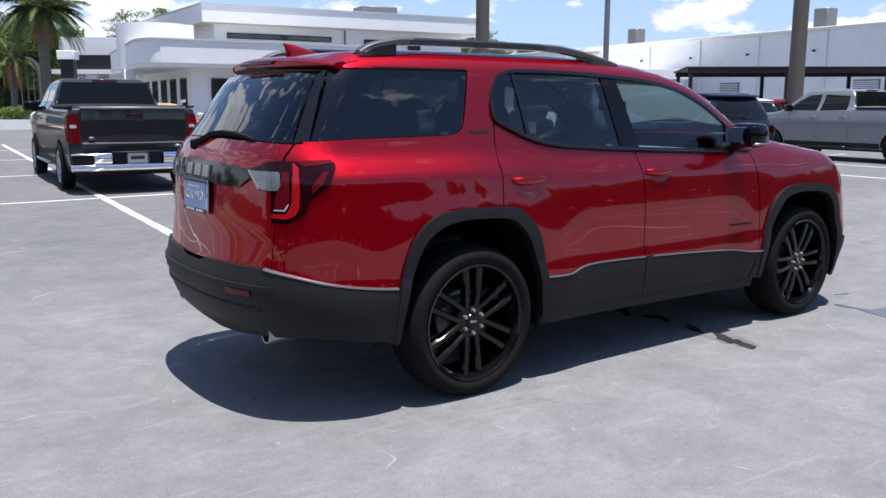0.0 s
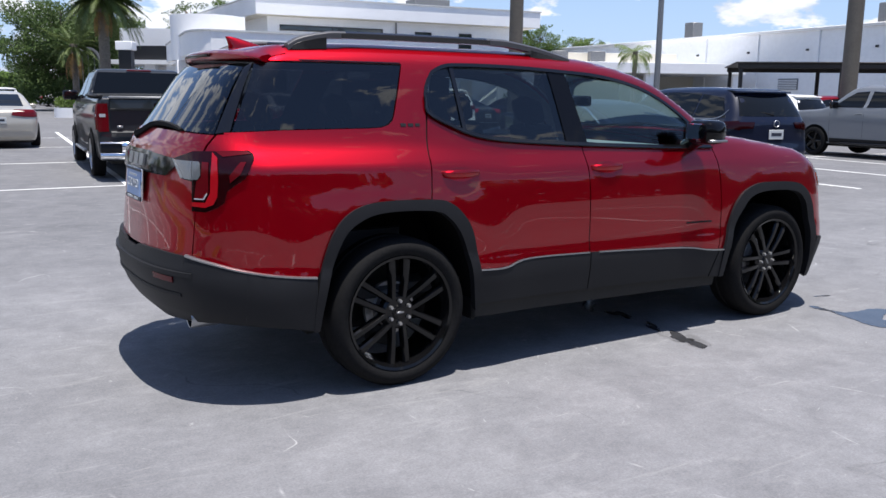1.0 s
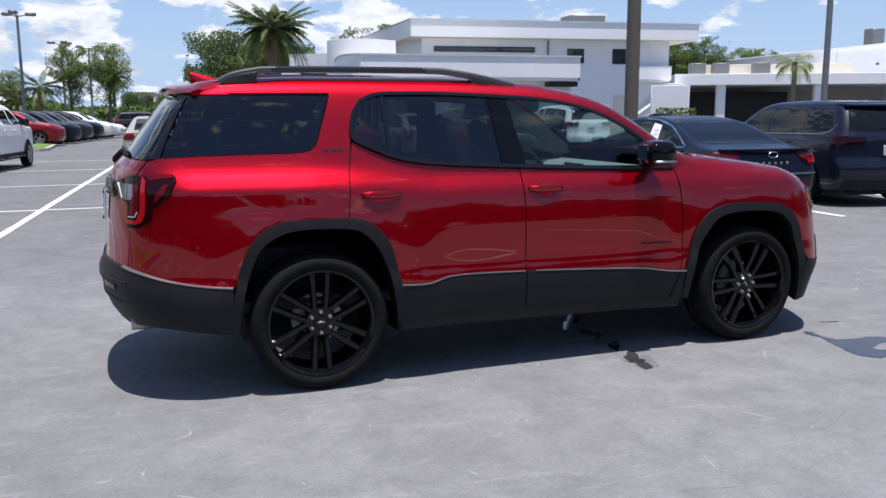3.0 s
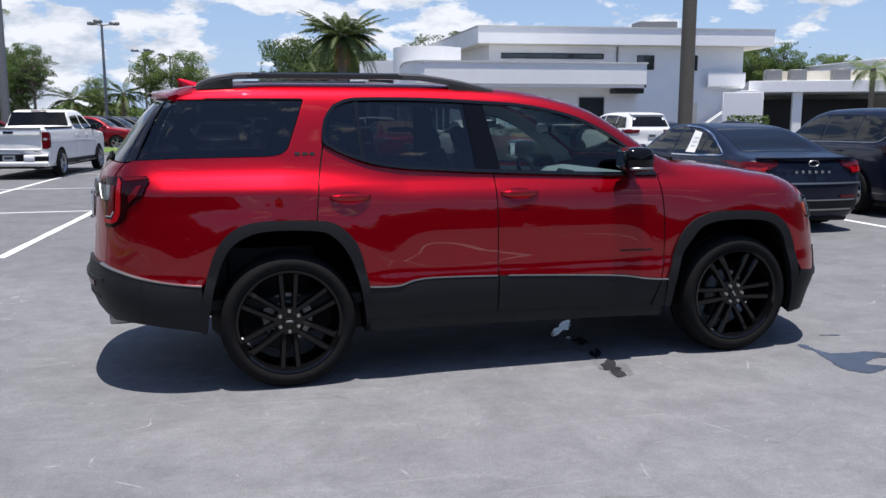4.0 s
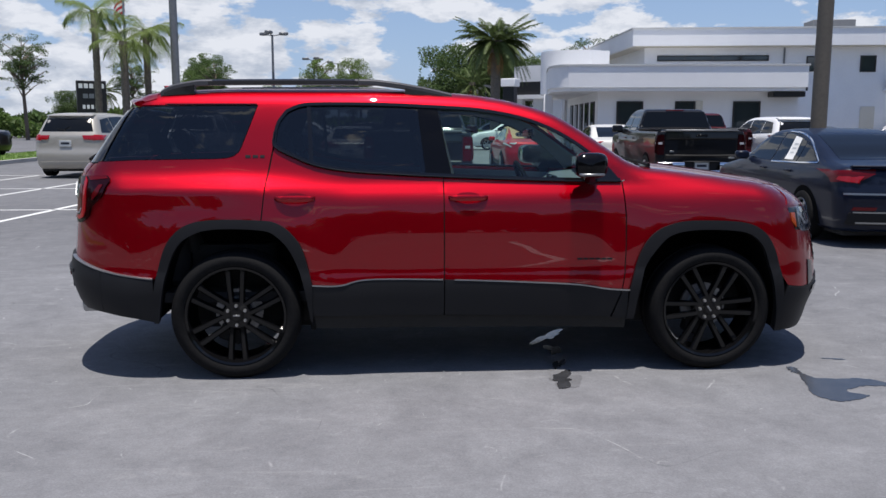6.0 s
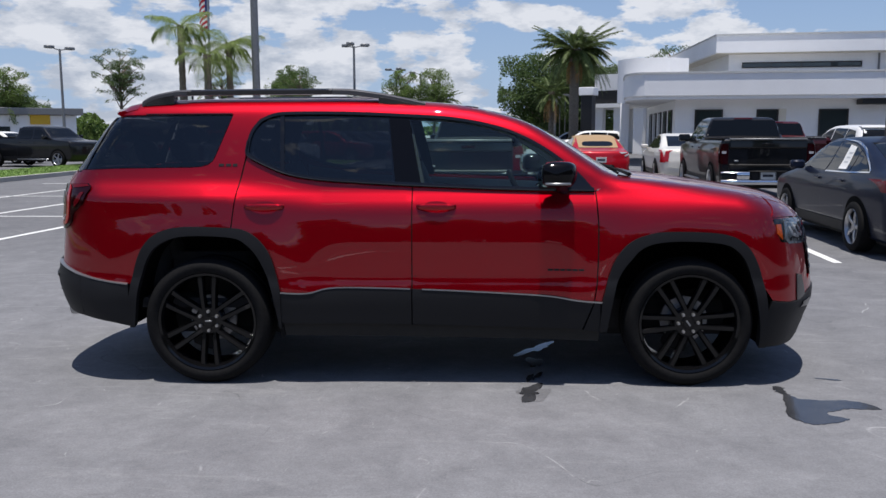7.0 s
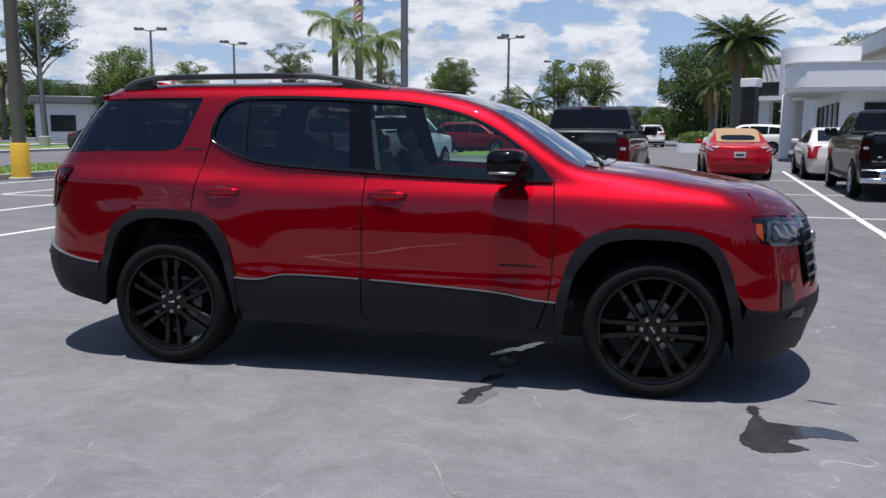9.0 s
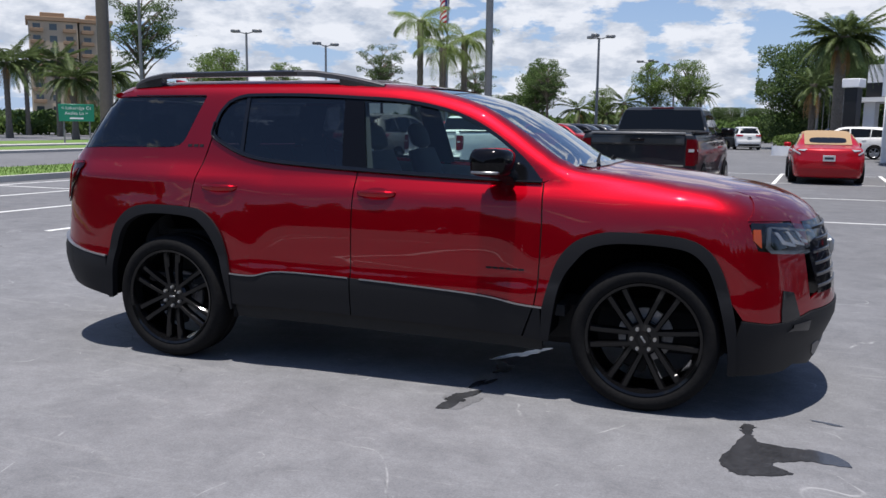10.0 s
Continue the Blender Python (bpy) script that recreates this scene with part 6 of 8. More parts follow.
KINDS["sedan"].update(glass=[[(-1.55, 1.02), (-1.30, 1.15), (-0.98, 1.275), (-0.98, 1.00)], [(-0.95, 1.0), (-0.95, 1.275), (-0.6, 1.355), (-0.14, 1.385), (-0.14, 0.985)], [(-0.09, 0.985), (-0.09, 1.387), (0.25, 1.375), (0.6, 1.26), (0.97, 1.01)]],
                  rear_glass=[(-1.72, 0.60), (-1.20, 0.56), (-0.85, 0.53), (-0.85, -0.53), (-1.20, -0.56), (-1.72, -0.60)], shield=[(0.36, 0.54), (0.75, 0.60), (1.03, 0.66), (1.08, 0.0), (1.03, -0.66), (0.75, -0.60), (0.36, -0.54), (0.40, 0)],
                  lamp=[(-0.86, 0.80), (-0.86, 0.97), (-0.45, 0.99), (-0.48, 0.85)], lamp_side=[(-2.32, 0.80), (-2.05, 0.90), (-2.05, 0.96), (-2.30, 0.98)], plate=0.72, seams=(-0.115, -1.0, 0.98))
KINDS["suv"].update(l=4.62, w=0.92, wb=2.72, r=0.36, z0=0.24, h=1.68,
                  top=([-2.5, -2.15, -1.7, -0.8, 0.0, 0.4, 0.8, 1.1, 1.35, 2.0, 2.25, 2.5], [1.50, 1.60, 1.66, 1.685, 1.665, 1.58, 1.36, 1.17, 1.12, 1.01, 0.90, 0.6]),
                  wide=([0.2, 0.32, 0.55, 0.8, 0.98, 1.08, 1.16, 1.50, 1.62, 1.72], [0.90, 0.96, 0.99, 1.0, 0.985, 0.955, 0.91, 0.76, 0.69, 0.5]),
                  tail=([0.25, 0.4, 0.6, 0.8, 1.05, 1.2, 1.6, 1.7], [-2.20, -2.29, -2.31, -2.27, -2.26, -2.20, -1.95, -1.88]), nose=([0.25, 0.45, 0.8, 1.0, 1.2], [2.20, 2.30, 2.27, 2.12, 1.8]))
KINDS["suv"].update(glass=[[(-1.93, 1.17), (-1.74, 1.50), (-1.20, 1.565), (-1.15, 1.15)], [(-1.11, 1.15), (-1.16, 1.568), (-0.5, 1.59), (-0.20, 1.585), (-0.20, 1.12)], [(-0.14, 1.12), (-0.14, 1.582), (0.20, 1.545), (0.55, 1.40), (0.96, 1.12)]],
                  rear_glass_tail=[(-0.66, 1.20), (0.66, 1.20), (0.56, 1.53), (-0.56, 1.53)], shield=[(0.40, 0.58), (0.8, 0.64), (1.08, 0.70), (1.14, 0.0), (1.08, -0.70), (0.8, -0.64), (0.40, -0.58), (0.46, 0)],
                  lamp=[(-0.87, 0.98), (-0.85, 1.10), (-0.42, 1.10), (-0.46, 1.00)], lamp_side=[(-2.18, 0.97), (-1.88, 1.05), (-1.88, 1.09), (-2.15, 1.12)], plate=0.90, seams=(-0.17, -1.13, 0.97))
KINDS["pickup"].update(l=5.85, w=1.02, wb=3.74, r=0.40, z0=0.34, h=1.92,
                  top=([-3.1, -2.85, -1.2, -0.62, -0.58, -0.50, -0.30, 0.5, 0.85, 1.2, 1.55, 1.75, 2.5, 2.85, 3.1], [1.36, 1.375, 1.385, 1.40, 1.46, 1.78, 1.885, 1.90, 1.84, 1.60, 1.34, 1.28, 1.22, 1.12, 0.8]),
                  wide=([0.3, 0.45, 0.7, 1.0, 1.2, 1.32, 1.42, 1.75, 1.86, 1.95], [0.92, 0.97, 0.99, 1.0, 0.985, 0.965, 0.90, 0.78, 0.72, 0.55]),
                  tail=([0.35, 0.5, 0.8, 1.1, 1.38, 1.5], [-2.86, -2.90, -2.885, -2.88, -2.88, -2.87]), nose=([0.35, 0.6, 1.0, 1.2, 1.4], [2.82, 2.92, 2.90, 2.80, 2.4]))
KINDS["pickup"].update(glass=[[(-0.42, 1.34), (-0.40, 1.70), (0.30, 1.745), (0.36, 1.32)], [(0.46, 1.32), (0.42, 1.745), (0.78, 1.72), (1.08, 1.55), (1.38, 1.33)]],
                  shield=[(0.92, 0.62), (1.25, 0.68), (1.52, 0.74), (1.60, 0.0), (1.52, -0.74), (1.25, -0.68), (0.92, -0.62), (0.98, 0)],
                  lamp=[(-0.985, 0.82), (-0.99, 1.27), (-0.84, 1.27), (-0.83, 1.05), (-0.835, 0.82)], lamp_side=[(-2.86, 0.84), (-2.79, 0.86), (-2.74, 1.24), (-2.86, 1.27)], plate=0.575, seams=(-0.52, 0.40, 1.42))


def car_body(k):
    spec = KINDS[k]
    w = spec["w"]
    return Body(width=curve(spec["wide"][0], [v * w for v in spec["wide"][1]]), tail=curve(*spec["tail"]), nose=curve(*spec["nose"]), top=curve(*spec["top"]),
                tail_bow=0.02 if k == "pickup" else 0.16, nose_bow=0.22, taper=(0.0, 0.05) if k == "pickup" else (0.06, 0.06), half=(1.0, 1.2), span=spec["l"] / 2,
                crown=0.008 if k == "pickup" else 0.02, k_side=0.05 if k == "pickup" else 0.09, k_end=0.07 if k == "pickup" else 0.16, bow=0.0 if k == "pickup" else 0.08)


MASTERS = {}


def disc_line(x, z, r, n=28, a0=0.0, a1=2 * math.pi):
    return [(x + r * math.cos(a), z + r * math.sin(a)) for a in np.linspace(a0, a1, n, endpoint=abs(a1 - a0) < 6.28)]


def vehicle(name, kind, label, paint, rear, turn=0.0, rim=None, glass=None, bumper=None, lamp_mat=None, scale=1.0, category="car", plate=True, lamp=None, lamp_side=None, skirt=None):
    """A parked vehicle. rear: the ground point under the middle of its back axle; it heads along the stall lines, turned by turn."""
    spec = KINDS[kind]
    body = car_body(kind)
    half = spec["wb"] / 2
    m = pose(rear[0], rear[1], 0, 0, 0, HEADING + turn) @ Matrix.Diagonal((scale, scale, scale, 1)) @ pose(half, 0, 0)
    car = thing(name, label, category, m, "parked vehicles")
    l, w = spec["l"] / 2, spec["w"]
    glass = glass or CAR_GLASS
    if (kind, "body") not in MASTERS:
        shell = hull(body, (-l - 0.12, -w - 0.1, spec["z0"]), (l + 0.12, w + 0.1, spec["h"] + 0.12), ((-l + 0.45, -w * 0.55, 0.55), (l - 0.6, w * 0.55, 0.60)), 0.075)
        MASTERS[kind, "body"] = shell.mesh("body")
    me = MASTERS[kind, "body"].copy()
    me.materials.clear()
    part("body", me, paint, car)
    for mirror in (False, True):
        for poly in spec["glass"]:
            part("side_window", skin(Geo(), body, "side", poly, 0.12, 0.004, 0.006, mirror), glass, car)
        for x in spec["seams"]:
            z1 = float(body.top(np.array([x]))[0]) - 0.42 if kind != "pickup" else 1.30
            part("door_gap", skin(Geo(), body, "side", [(x - 0.004, 0.42), (x + 0.004, 0.42), (x + 0.004, z1), (x - 0.004, z1)], 0.2, 0.0015, 0.0, mirror), INK, car)
        for x in (-half, half):
            # near-black disc on the closed flank stands for the shaded wheel opening
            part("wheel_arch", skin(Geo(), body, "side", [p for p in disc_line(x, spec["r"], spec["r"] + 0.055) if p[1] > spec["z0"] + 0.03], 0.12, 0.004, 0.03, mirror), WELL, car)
        part("tail_lamp", skin(skin(Geo(), body, "tail", lamp or spec["lamp"], 0.06, 0.016, 0.02, mirror), body, "side", lamp_side or spec["lamp_side"], 0.06, 0.016, 0.02, mirror), lamp_mat or RED_LENS, car, "tail lamp coloured pale for its slanted glint" if lamp_mat is LENS_PALE else "red tail lamp")
        if kind == "pickup":
            part("reverse_lens", skin(skin(Geo(), body, "tail", [(-0.965, 1.055), (-0.965, 1.105), (-0.875, 1.105), (-0.875, 1.055)], 0.06, 0.020, 0.008, mirror), body, "side", [(-2.86, 1.055), (-2.82, 1.06), (-2.82, 1.10), (-2.86, 1.105)], 0.06, 0.020, 0.008, mirror), LENS_PALE, car, "small clear reversing lens")
        part("rocker", skin(Geo(), body, "side", [(-half + spec["r"] + 0.08, spec["z0"] + 0.03), (half - spec["r"] - 0.08, spec["z0"] + 0.03), (half - spec["r"] - 0.08, spec["z0"] + 0.16), (-half + spec["r"] + 0.08, spec["z0"] + 0.16)], 0.1, 0.016, 0.02, mirror), CLADDING, car)
        s = 1 if mirror else -1
        mx = {"sedan": 0.80, "suv": 0.80, "pickup": 1.25}[kind]
        mz = {"sedan": 1.03, "suv": 1.17, "pickup": 1.38}[kind]
        big = 1.5 if kind == "pickup" else 1.0
        part("door_mirror", Geo().box(mx - 0.05, mx + 0.05, *sorted((s * (w - 0.06), s * (w + 0.15 * big))), mz - 0.06 * big, mz + 0.07 * big, 0.03), paint if kind != "pickup" else GLOSS_BLACK, car)
        for hx in ((-0.85, 0.05) if kind != "pickup" else (-0.35, 0.55)):
            hz = {"sedan": 0.88, "suv": 1.0, "pickup": 1.16}[kind]
            q = on(body, "side", [(hx, hz)])[0]
            part("door_handle", Geo().box(hx - 0.09, hx + 0.09, *sorted((s * (-q[1] - 0.01), s * (-q[1] + 0.03))), hz - 0.014, hz + 0.014, 0.006), paint, car)
    if "rear_glass" in spec:
        part("rear_window", skin(Geo(), body, "top", spec["rear_glass"], 0.12, 0.004, 0.006), glass, car)
    if "rear_glass_tail" in spec:
        part("rear_window", skin(Geo(), body, "tail", spec["rear_glass_tail"], 0.12, 0.004, 0.006), glass, car)
    part("windscreen", skin(Geo(), body, "top", spec["shield"], 0.12, 0.004, 0.006), glass, car)
    back = float(body.tail(np.array([spec["plate"]]))[0])
    if plate:
        px = back - 0.012 if kind != "pickup" else -2.985
        plate_part = part("number_plate", Geo().box(px - 0.018, px, -0.155, 0.155, spec["plate"] - 0.08, spec["plate"] + 0.08, 0.005), PLATE_WHITE, car, "small pale plate")
        part("plate_text", Geo().box(px - 0.021, px - 0.018, -0.11, 0.11, spec["plate"] - 0.025, spec["plate"] + 0.03), INK, plate_part)
    if kind == "pickup":
        part("rear_window", Geo().add([(-0.62, -0.85, 1.42), (-0.62, 0.85, 1.42), (-0.535, 0.735, 1.82), (-0.535, -0.735, 1.82), (-0.50, -0.85, 1.42), (-0.50, 0.85, 1.42), (-0.46, 0.735, 1.82), (-0.46, -0.735, 1.82)],
                                      [(0, 3, 2, 1), (0, 1, 5, 4), (3, 7, 6, 2), (0, 4, 7, 3), (1, 2, 6, 5)]), glass, car)
        part("high_brake_light", Geo().box(-0.505, -0.44, -0.22, 0.22, 1.842, 1.872, 0.008), MAROON_LENS, car)
        metal = bumper or CHROME

        def beam(y0, y1, z0, z1, proud=0.0):
            """A stretch of the bumper, bowed forward at its ends, rounded along its edges."""
            rings = []
            for y in np.linspace(y0, y1, 13):
                x = -3.055 - proud + 0.10 * (abs(y) / 0.98) ** 3
                rings.append([(x + 0.11, y, z0), (x + 0.02, y, z0), (x, y, z0 + 0.02), (x - 0.004, y, (z0 + z1) / 2), (x, y, z1 - 0.02), (x + 0.02, y, z1), (x + 0.11, y, z1)])
            return Geo().loft(rings)

        bp = part("rear_bumper", beam(-0.985, 0.985, 0.375, 0.485), metal, car, "bright metal step bumper" if bumper is None else "", 50)
        part("plate_recess", Geo().loft([[(-3.03 + d, -0.42, 0.665), (-3.03 + d, 0.42, 0.665), (-3.03 + d, 0.31, 0.47), (-3.03 + d, -0.31, 0.47)] for d in (0.05, 0.16)]), CLADDING, bp, "dark recess for the plate")
        part("plate_frame", Geo().tube([(-2.99, -0.17, 0.49), (-2.99, 0.17, 0.49), (-2.99, 0.17, 0.66), (-2.99, -0.17, 0.66), (-2.99, -0.17, 0.49)], 0.010, 6), SATIN, bp)
        part("bumper_step", Geo().box(-3.05, -2.9, -0.40, 0.40, 0.662, 0.684, 0.01), CLADDING, bp)
        for s in (-1, 1):
            part("bumper_panel", beam(*sorted((s * 0.40, s * 0.66)), 0.490, 0.665), metal, bp, smooth=50)
            part("bumper_panel", beam(*sorted((s * 0.66, s * 0.985)), 0.615, 0.665), metal, bp, smooth=50)
            part("corner_step", beam(*sorted((s * 0.665, s * 0.975)), 0.488, 0.612, -0.02), CLADDING, bp, "dark foot hold in the bumper's corner", 50)
        gate = part("tailgate", skin(Geo(), body, "tail", [(-0.815, 0.70), (0.815, 0.70), (0.815, 1.35), (-0.815, 1.35)], 0.15, 0.008, 0.012), paint, car)
        part("upper_panel", Geo().loft([[(-2.885, y, 1.345), (-2.918, y, 1.335), (-2.930, y, 1.20), (-2.918, y, 1.178), (-2.885, y, 1.160)] for y in np.linspace(-0.805, 0.805, 9)]), paint, gate, smooth=30)
        part("lower_crease", Geo().loft([[(-2.885, y, 0.83), (-2.912, y, 0.805), (-2.908, y, 0.785), (-2.885, y, 0.72)] for y in np.linspace(-0.80, 0.80, 9)]), paint, gate, smooth=30)
        part("tailgate_handle", Geo().box(-2.940, -2.90, -0.13, 0.13, 1.225, 1.285, 0.01), GLOSS_BLACK, gate)
        # grey cap: the sky's reflection along the gate's top edge, given as colour
        part("tailgate_top", Geo().box(-2.935, -2.86, -0.82, 0.82, 1.350, 1.392, 0.012), GREY_METAL, gate)
        for y0, w0, z0 in ((-0.76, 0.14, 0.74), (0.62, 0.09, 0.88)):
            part("badge_bar", Geo().box(-2.913, -2.89, y0, y0 + w0, z0, z0 + 0.035, 0.004), SATIN, gate, "plain badge block")
        for s in (-1, 1):
            part("side_step", Geo().box(-0.5, 1.35, *sorted((s * 0.90, s * 1.06)), 0.36, 0.41, 0.015), GLOSS_BLACK if bumper else SATIN, car)
            part("bed_rail", Geo().box(-2.85, -0.66, *sorted((s * 0.90, s * 0.985)), 1.375, 1.41, 0.01), CLADDING, car)
    else:
        part("rear_bumper_trim", skin(Geo(), body, "tail", [(-0.76, 0.30), (0.76, 0.30), (0.74, 0.44), (-0.74, 0.44)], 0.08, 0.018, 0.024), skirt or CLADDING, car)
        if kind == "sedan":
            part("bumper_strip", skin(Geo(), body, "tail", [(-0.70, 0.44), (0.70, 0.44), (0.70, 0.455), (-0.70, 0.455)], 0.08, 0.022, 0.012), SATIN if skirt is None else skirt, car)
        else:
            part("rear_wiper", Geo().tube([(-2.20, 0.0, 1.22), (-2.16, 0.2, 1.26), (-2.13, 0.36, 1.27)], 0.012, 6), RUBBER, car)
            part("spoiler", Geo().loft([[(x + 0.10 * (y / 0.6) ** 2, y, z) for x, z in ((-1.80, 1.64), (-2.02, 1.62), (-2.03, 1.595), (-1.85, 1.585))] for y in np.linspace(-0.6, 0.6, 9)]), paint, car)
    part("underside", Geo().box(-l + 0.25, l - 0.3, -w * 0.8, w * 0.8, spec["z0"] - 0.06, spec["z0"] + 0.12, 0.02), UNDER, car)
    for x in (-half, half):
        for s in (-1, 1):
            mm = pose(x, s * (w - 0.085), spec["r"]) @ (Matrix.Identity(4) if s < 0 else pose(0, 0, 0, 0, 0, 180)) @ Matrix.Diagonal((spec["r"] / 0.345, 1, spec["r"] / 0.345, 1))
            wh = part("wheel", SMALL_RIM if rim is None else rim, RIM_ALLOY if rim is None else RIM_BLACK, car, m=mm)
            part("tyre", TYRES[0.33], RUBBER, wh)
    return car


DARK_RIM.materials.append(RIM_BLACK)
vehicle("pickup_truck", "pickup", "charcoal crew-cab pickup with chrome step bumper", CHARCOAL, (0.22, 11.05), 0.0, lamp_mat=MAROON_LENS, category="truck")
sonata = vehicle("sedan", "sedan", "dark navy saloon with a paper sticker in its window", NAVY, (5.90, 4.85), 0.5, lamp_mat=MAROON_LENS, plate=False,
                 lamp=[(-0.88, 0.80), (-0.87, 0.94), (-0.45, 0.955), (-0.47, 0.905), (-0.62, 0.83)], lamp_side=[(-2.34, 0.79), (-2.14, 0.83), (-1.95, 0.915), (-2.05, 0.93), (-2.32, 0.95)])
cx = vehicle("crossover", "suv", "dark blue crossover parked in a marked bay", DEEP_BLUE, (9.10, 5.60), -5.0, lamp_mat=DARK_RED_LENS)
vehicle("pickup_truck", "pickup", "grey crew-cab pickup with dark wheels", GREY_PAINT, (18.5, 6.2), 0.0, DARK_RIM, bumper=CLADDING, lamp_mat=MAROON_LENS, scale=1.0, category="truck")
vehicle("pickup_truck", "pickup", "glossy black crew-cab pickup with chrome bumper", BLACK_PAINT, (6.78, 14.0), 0.0, lamp_mat=DARK_RED_LENS, category="truck")
vehicle("pickup_truck", "pickup", "dark maroon pickup half hidden behind another truck", MAROON, (10.1, 21.0), 0.0, lamp_mat=DARK_RED_LENS, category="truck")
vehicle("sedan", "sedan", "pearl white saloon with tall narrow tail lamps", PEARL, (7.0, 21.1), 0.0, scale=1.04, skirt=PEARL,
        lamp=[(-0.87, 0.60), (-0.86, 0.96), (-0.83, 0.96), (-0.74, 0.60)], lamp_side=[(-2.36, 0.62), (-2.30, 0.63), (-2.29, 0.93), (-2.32, 0.95)])
# pale lamps put the slanted glint on the red lenses into colour
solara = vehicle("convertible", "sedan", "bright red convertible with a tan soft top", RED_FAR, (4.13, 20.6), 3.5, skirt=RED_FAR, lamp_mat=LENS_PALE,
                 lamp=[(-0.885, 0.905), (-0.865, 0.945), (-0.70, 0.835), (-0.72, 0.81)], lamp_side=[(-2.33, 0.90), (-2.27, 0.925), (-2.26, 0.945), (-2.32, 0.95)])
vehicle("sedan", "sedan", "pale gold saloon seen from behind", GOLD, (-1.45, 20.6), 2.0, skirt=GOLD,
        lamp=[(-0.86, 0.80), (-0.86, 0.94), (-0.30, 0.92), (-0.27, 0.84), (-0.60, 0.80)], lamp_mat=MAROON_LENS)
vehicle("pickup_truck", "pickup", "white crew-cab pickup with white bumper", WHITE_PAINT, (-6.45, 18.9), -4.0, bumper=WHITE_PAINT, lamp_mat=MAROON_LENS, scale=0.94, category="truck")
vehicle("crossover", "suv", "pale gold large crossover with red tail lamps", GOLD, (-9.15, 19.3), 0.0, scale=1.08, skirt=GOLD)
vehicle("crossover", "suv", "white crossover parked near the dealership wall", WHITE_PAINT, (13.2, 22.0), 3.0, scale=1.05, lamp_mat=MAROON_LENS)
vehicle("crossover", "suv", "white crossover parked by the entrance", WHITE_PAINT, (8.5, 44.6), 90.0)


def dress():
    # tan soft top over the red convertible
    body = car_body("sedan")
    top = [(-1.70, 0.60), (-1.2, 0.60), (-0.75, 0.60), (0.0, 0.60), (0.38, 0.58), (0.40, 0), (0.38, -0.58), (0.0, -0.60), (-0.75, -0.60), (-1.2, -0.60), (-1.70, -0.60)]
    hood_part = part("soft_top", skin(Geo(), body, "top", top, 0.09, 0.012, 0.02), TAN_TOP, solara, "tan canvas soft top")
    for mirror in (False, True):
        part("soft_top_side", skin(Geo(), body, "side", [(-1.60, 1.06), (-1.30, 1.14), (-0.98, 1.28), (-0.6, 1.37), (0.25, 1.385), (0.25, 1.42), (-0.7, 1.395), (-1.2, 1.25)], 0.09, 0.012, 0.01, mirror), TAN_TOP, hood_part)
    part("rear_pane", skin(Geo(), body, "top", smooth_line([(-1.55, 0.40), (-1.44, 0.47), (-1.26, 0.43), (-1.20, 0.26), (-1.19, 0.0), (-1.20, -0.26), (-1.26, -0.43), (-1.44, -0.47), (-1.55, -0.40), (-1.57, 0.0)], 4, True), 0.09, 0.018, 0.01), CAR_GLASS, hood_part)
    # paper in the saloon's window, bright window line, light bar
    for poly in ([(-0.82, 1.02), (-0.54, 1.02), (-0.50, 1.34), (-0.74, 1.31)],):
        st = part("window_sticker", skin(Geo(), body, "side", poly, 0.1, 0.007, 0.002, True), PAPER, sonata, "white paper sticker inside the glass")
        for z in (1.10, 1.16, 1.22):
            part("sticker_print", skin(Geo(), body, "side", [(-0.73, z), (-0.60, z), (-0.60, z + 0.02), (-0.73, z + 0.02)], 0.1, 0.0095, 0.001, True), PLATE_WHITE, st)
    for mirror in (False, True):
        line = smooth_line([(-0.14, 0.975), (-1.0, 0.99), (-1.42, 1.005), (-1.60, 1.015), (-1.56, 1.045), (-1.30, 1.17), (-0.98, 1.30), (-0.6, 1.378), (-0.14, 1.405)], 4)
        up = [(x, z + 0.009) for x, z in line]
        dn = [(x, z - 0.009) for x, z in line]
        part("window_line", skin(Geo(), body, "side", up + dn[::-1], 0.1, 0.008, 0.004, mirror), CHROME, sonata, "bright chrome window line")
    part("light_bar", skin(Geo(), body, "tail", [(-0.5, 0.955), (0.5, 0.955), (0.5, 0.975), (-0.5, 0.975)], 0.1, 0.01, 0.006), DARK_RED_LENS, sonata)
    part("emblem", Geo().tube([(-2.452, 0.075 * math.cos(a), 0.93 + 0.038 * math.sin(a)) for a in np.linspace(0, 2 * math.pi, 21)], 0.006, 6), SATIN, sonata, "oval chrome emblem ring")
    for k in range(6):
        part("badge_block", Geo().box(-2.455, -2.445, -0.25 + 0.095 * k, -0.215 + 0.095 * k, 0.80, 0.835, 0.002), SATIN, sonata)
    for mirror in (False, True):
        # brighter red piece colours in the lit spot of the lamp
        part("lamp_core", skin(Geo(), body, "side", [(-2.335, 0.80), (-2.20, 0.835), (-2.22, 0.875), (-2.34, 0.88)], 0.06, 0.021, 0.006, mirror), RED_LENS, sonata, "red lens patch coloured as the lamp's lit spot")
        part("rear_reflector", skin(Geo(), body, "tail", [(-0.72, 0.47), (-0.70, 0.51), (-0.44, 0.51), (-0.46, 0.47)], 0.06, 0.020, 0.006, mirror), MAROON_LENS, sonata)
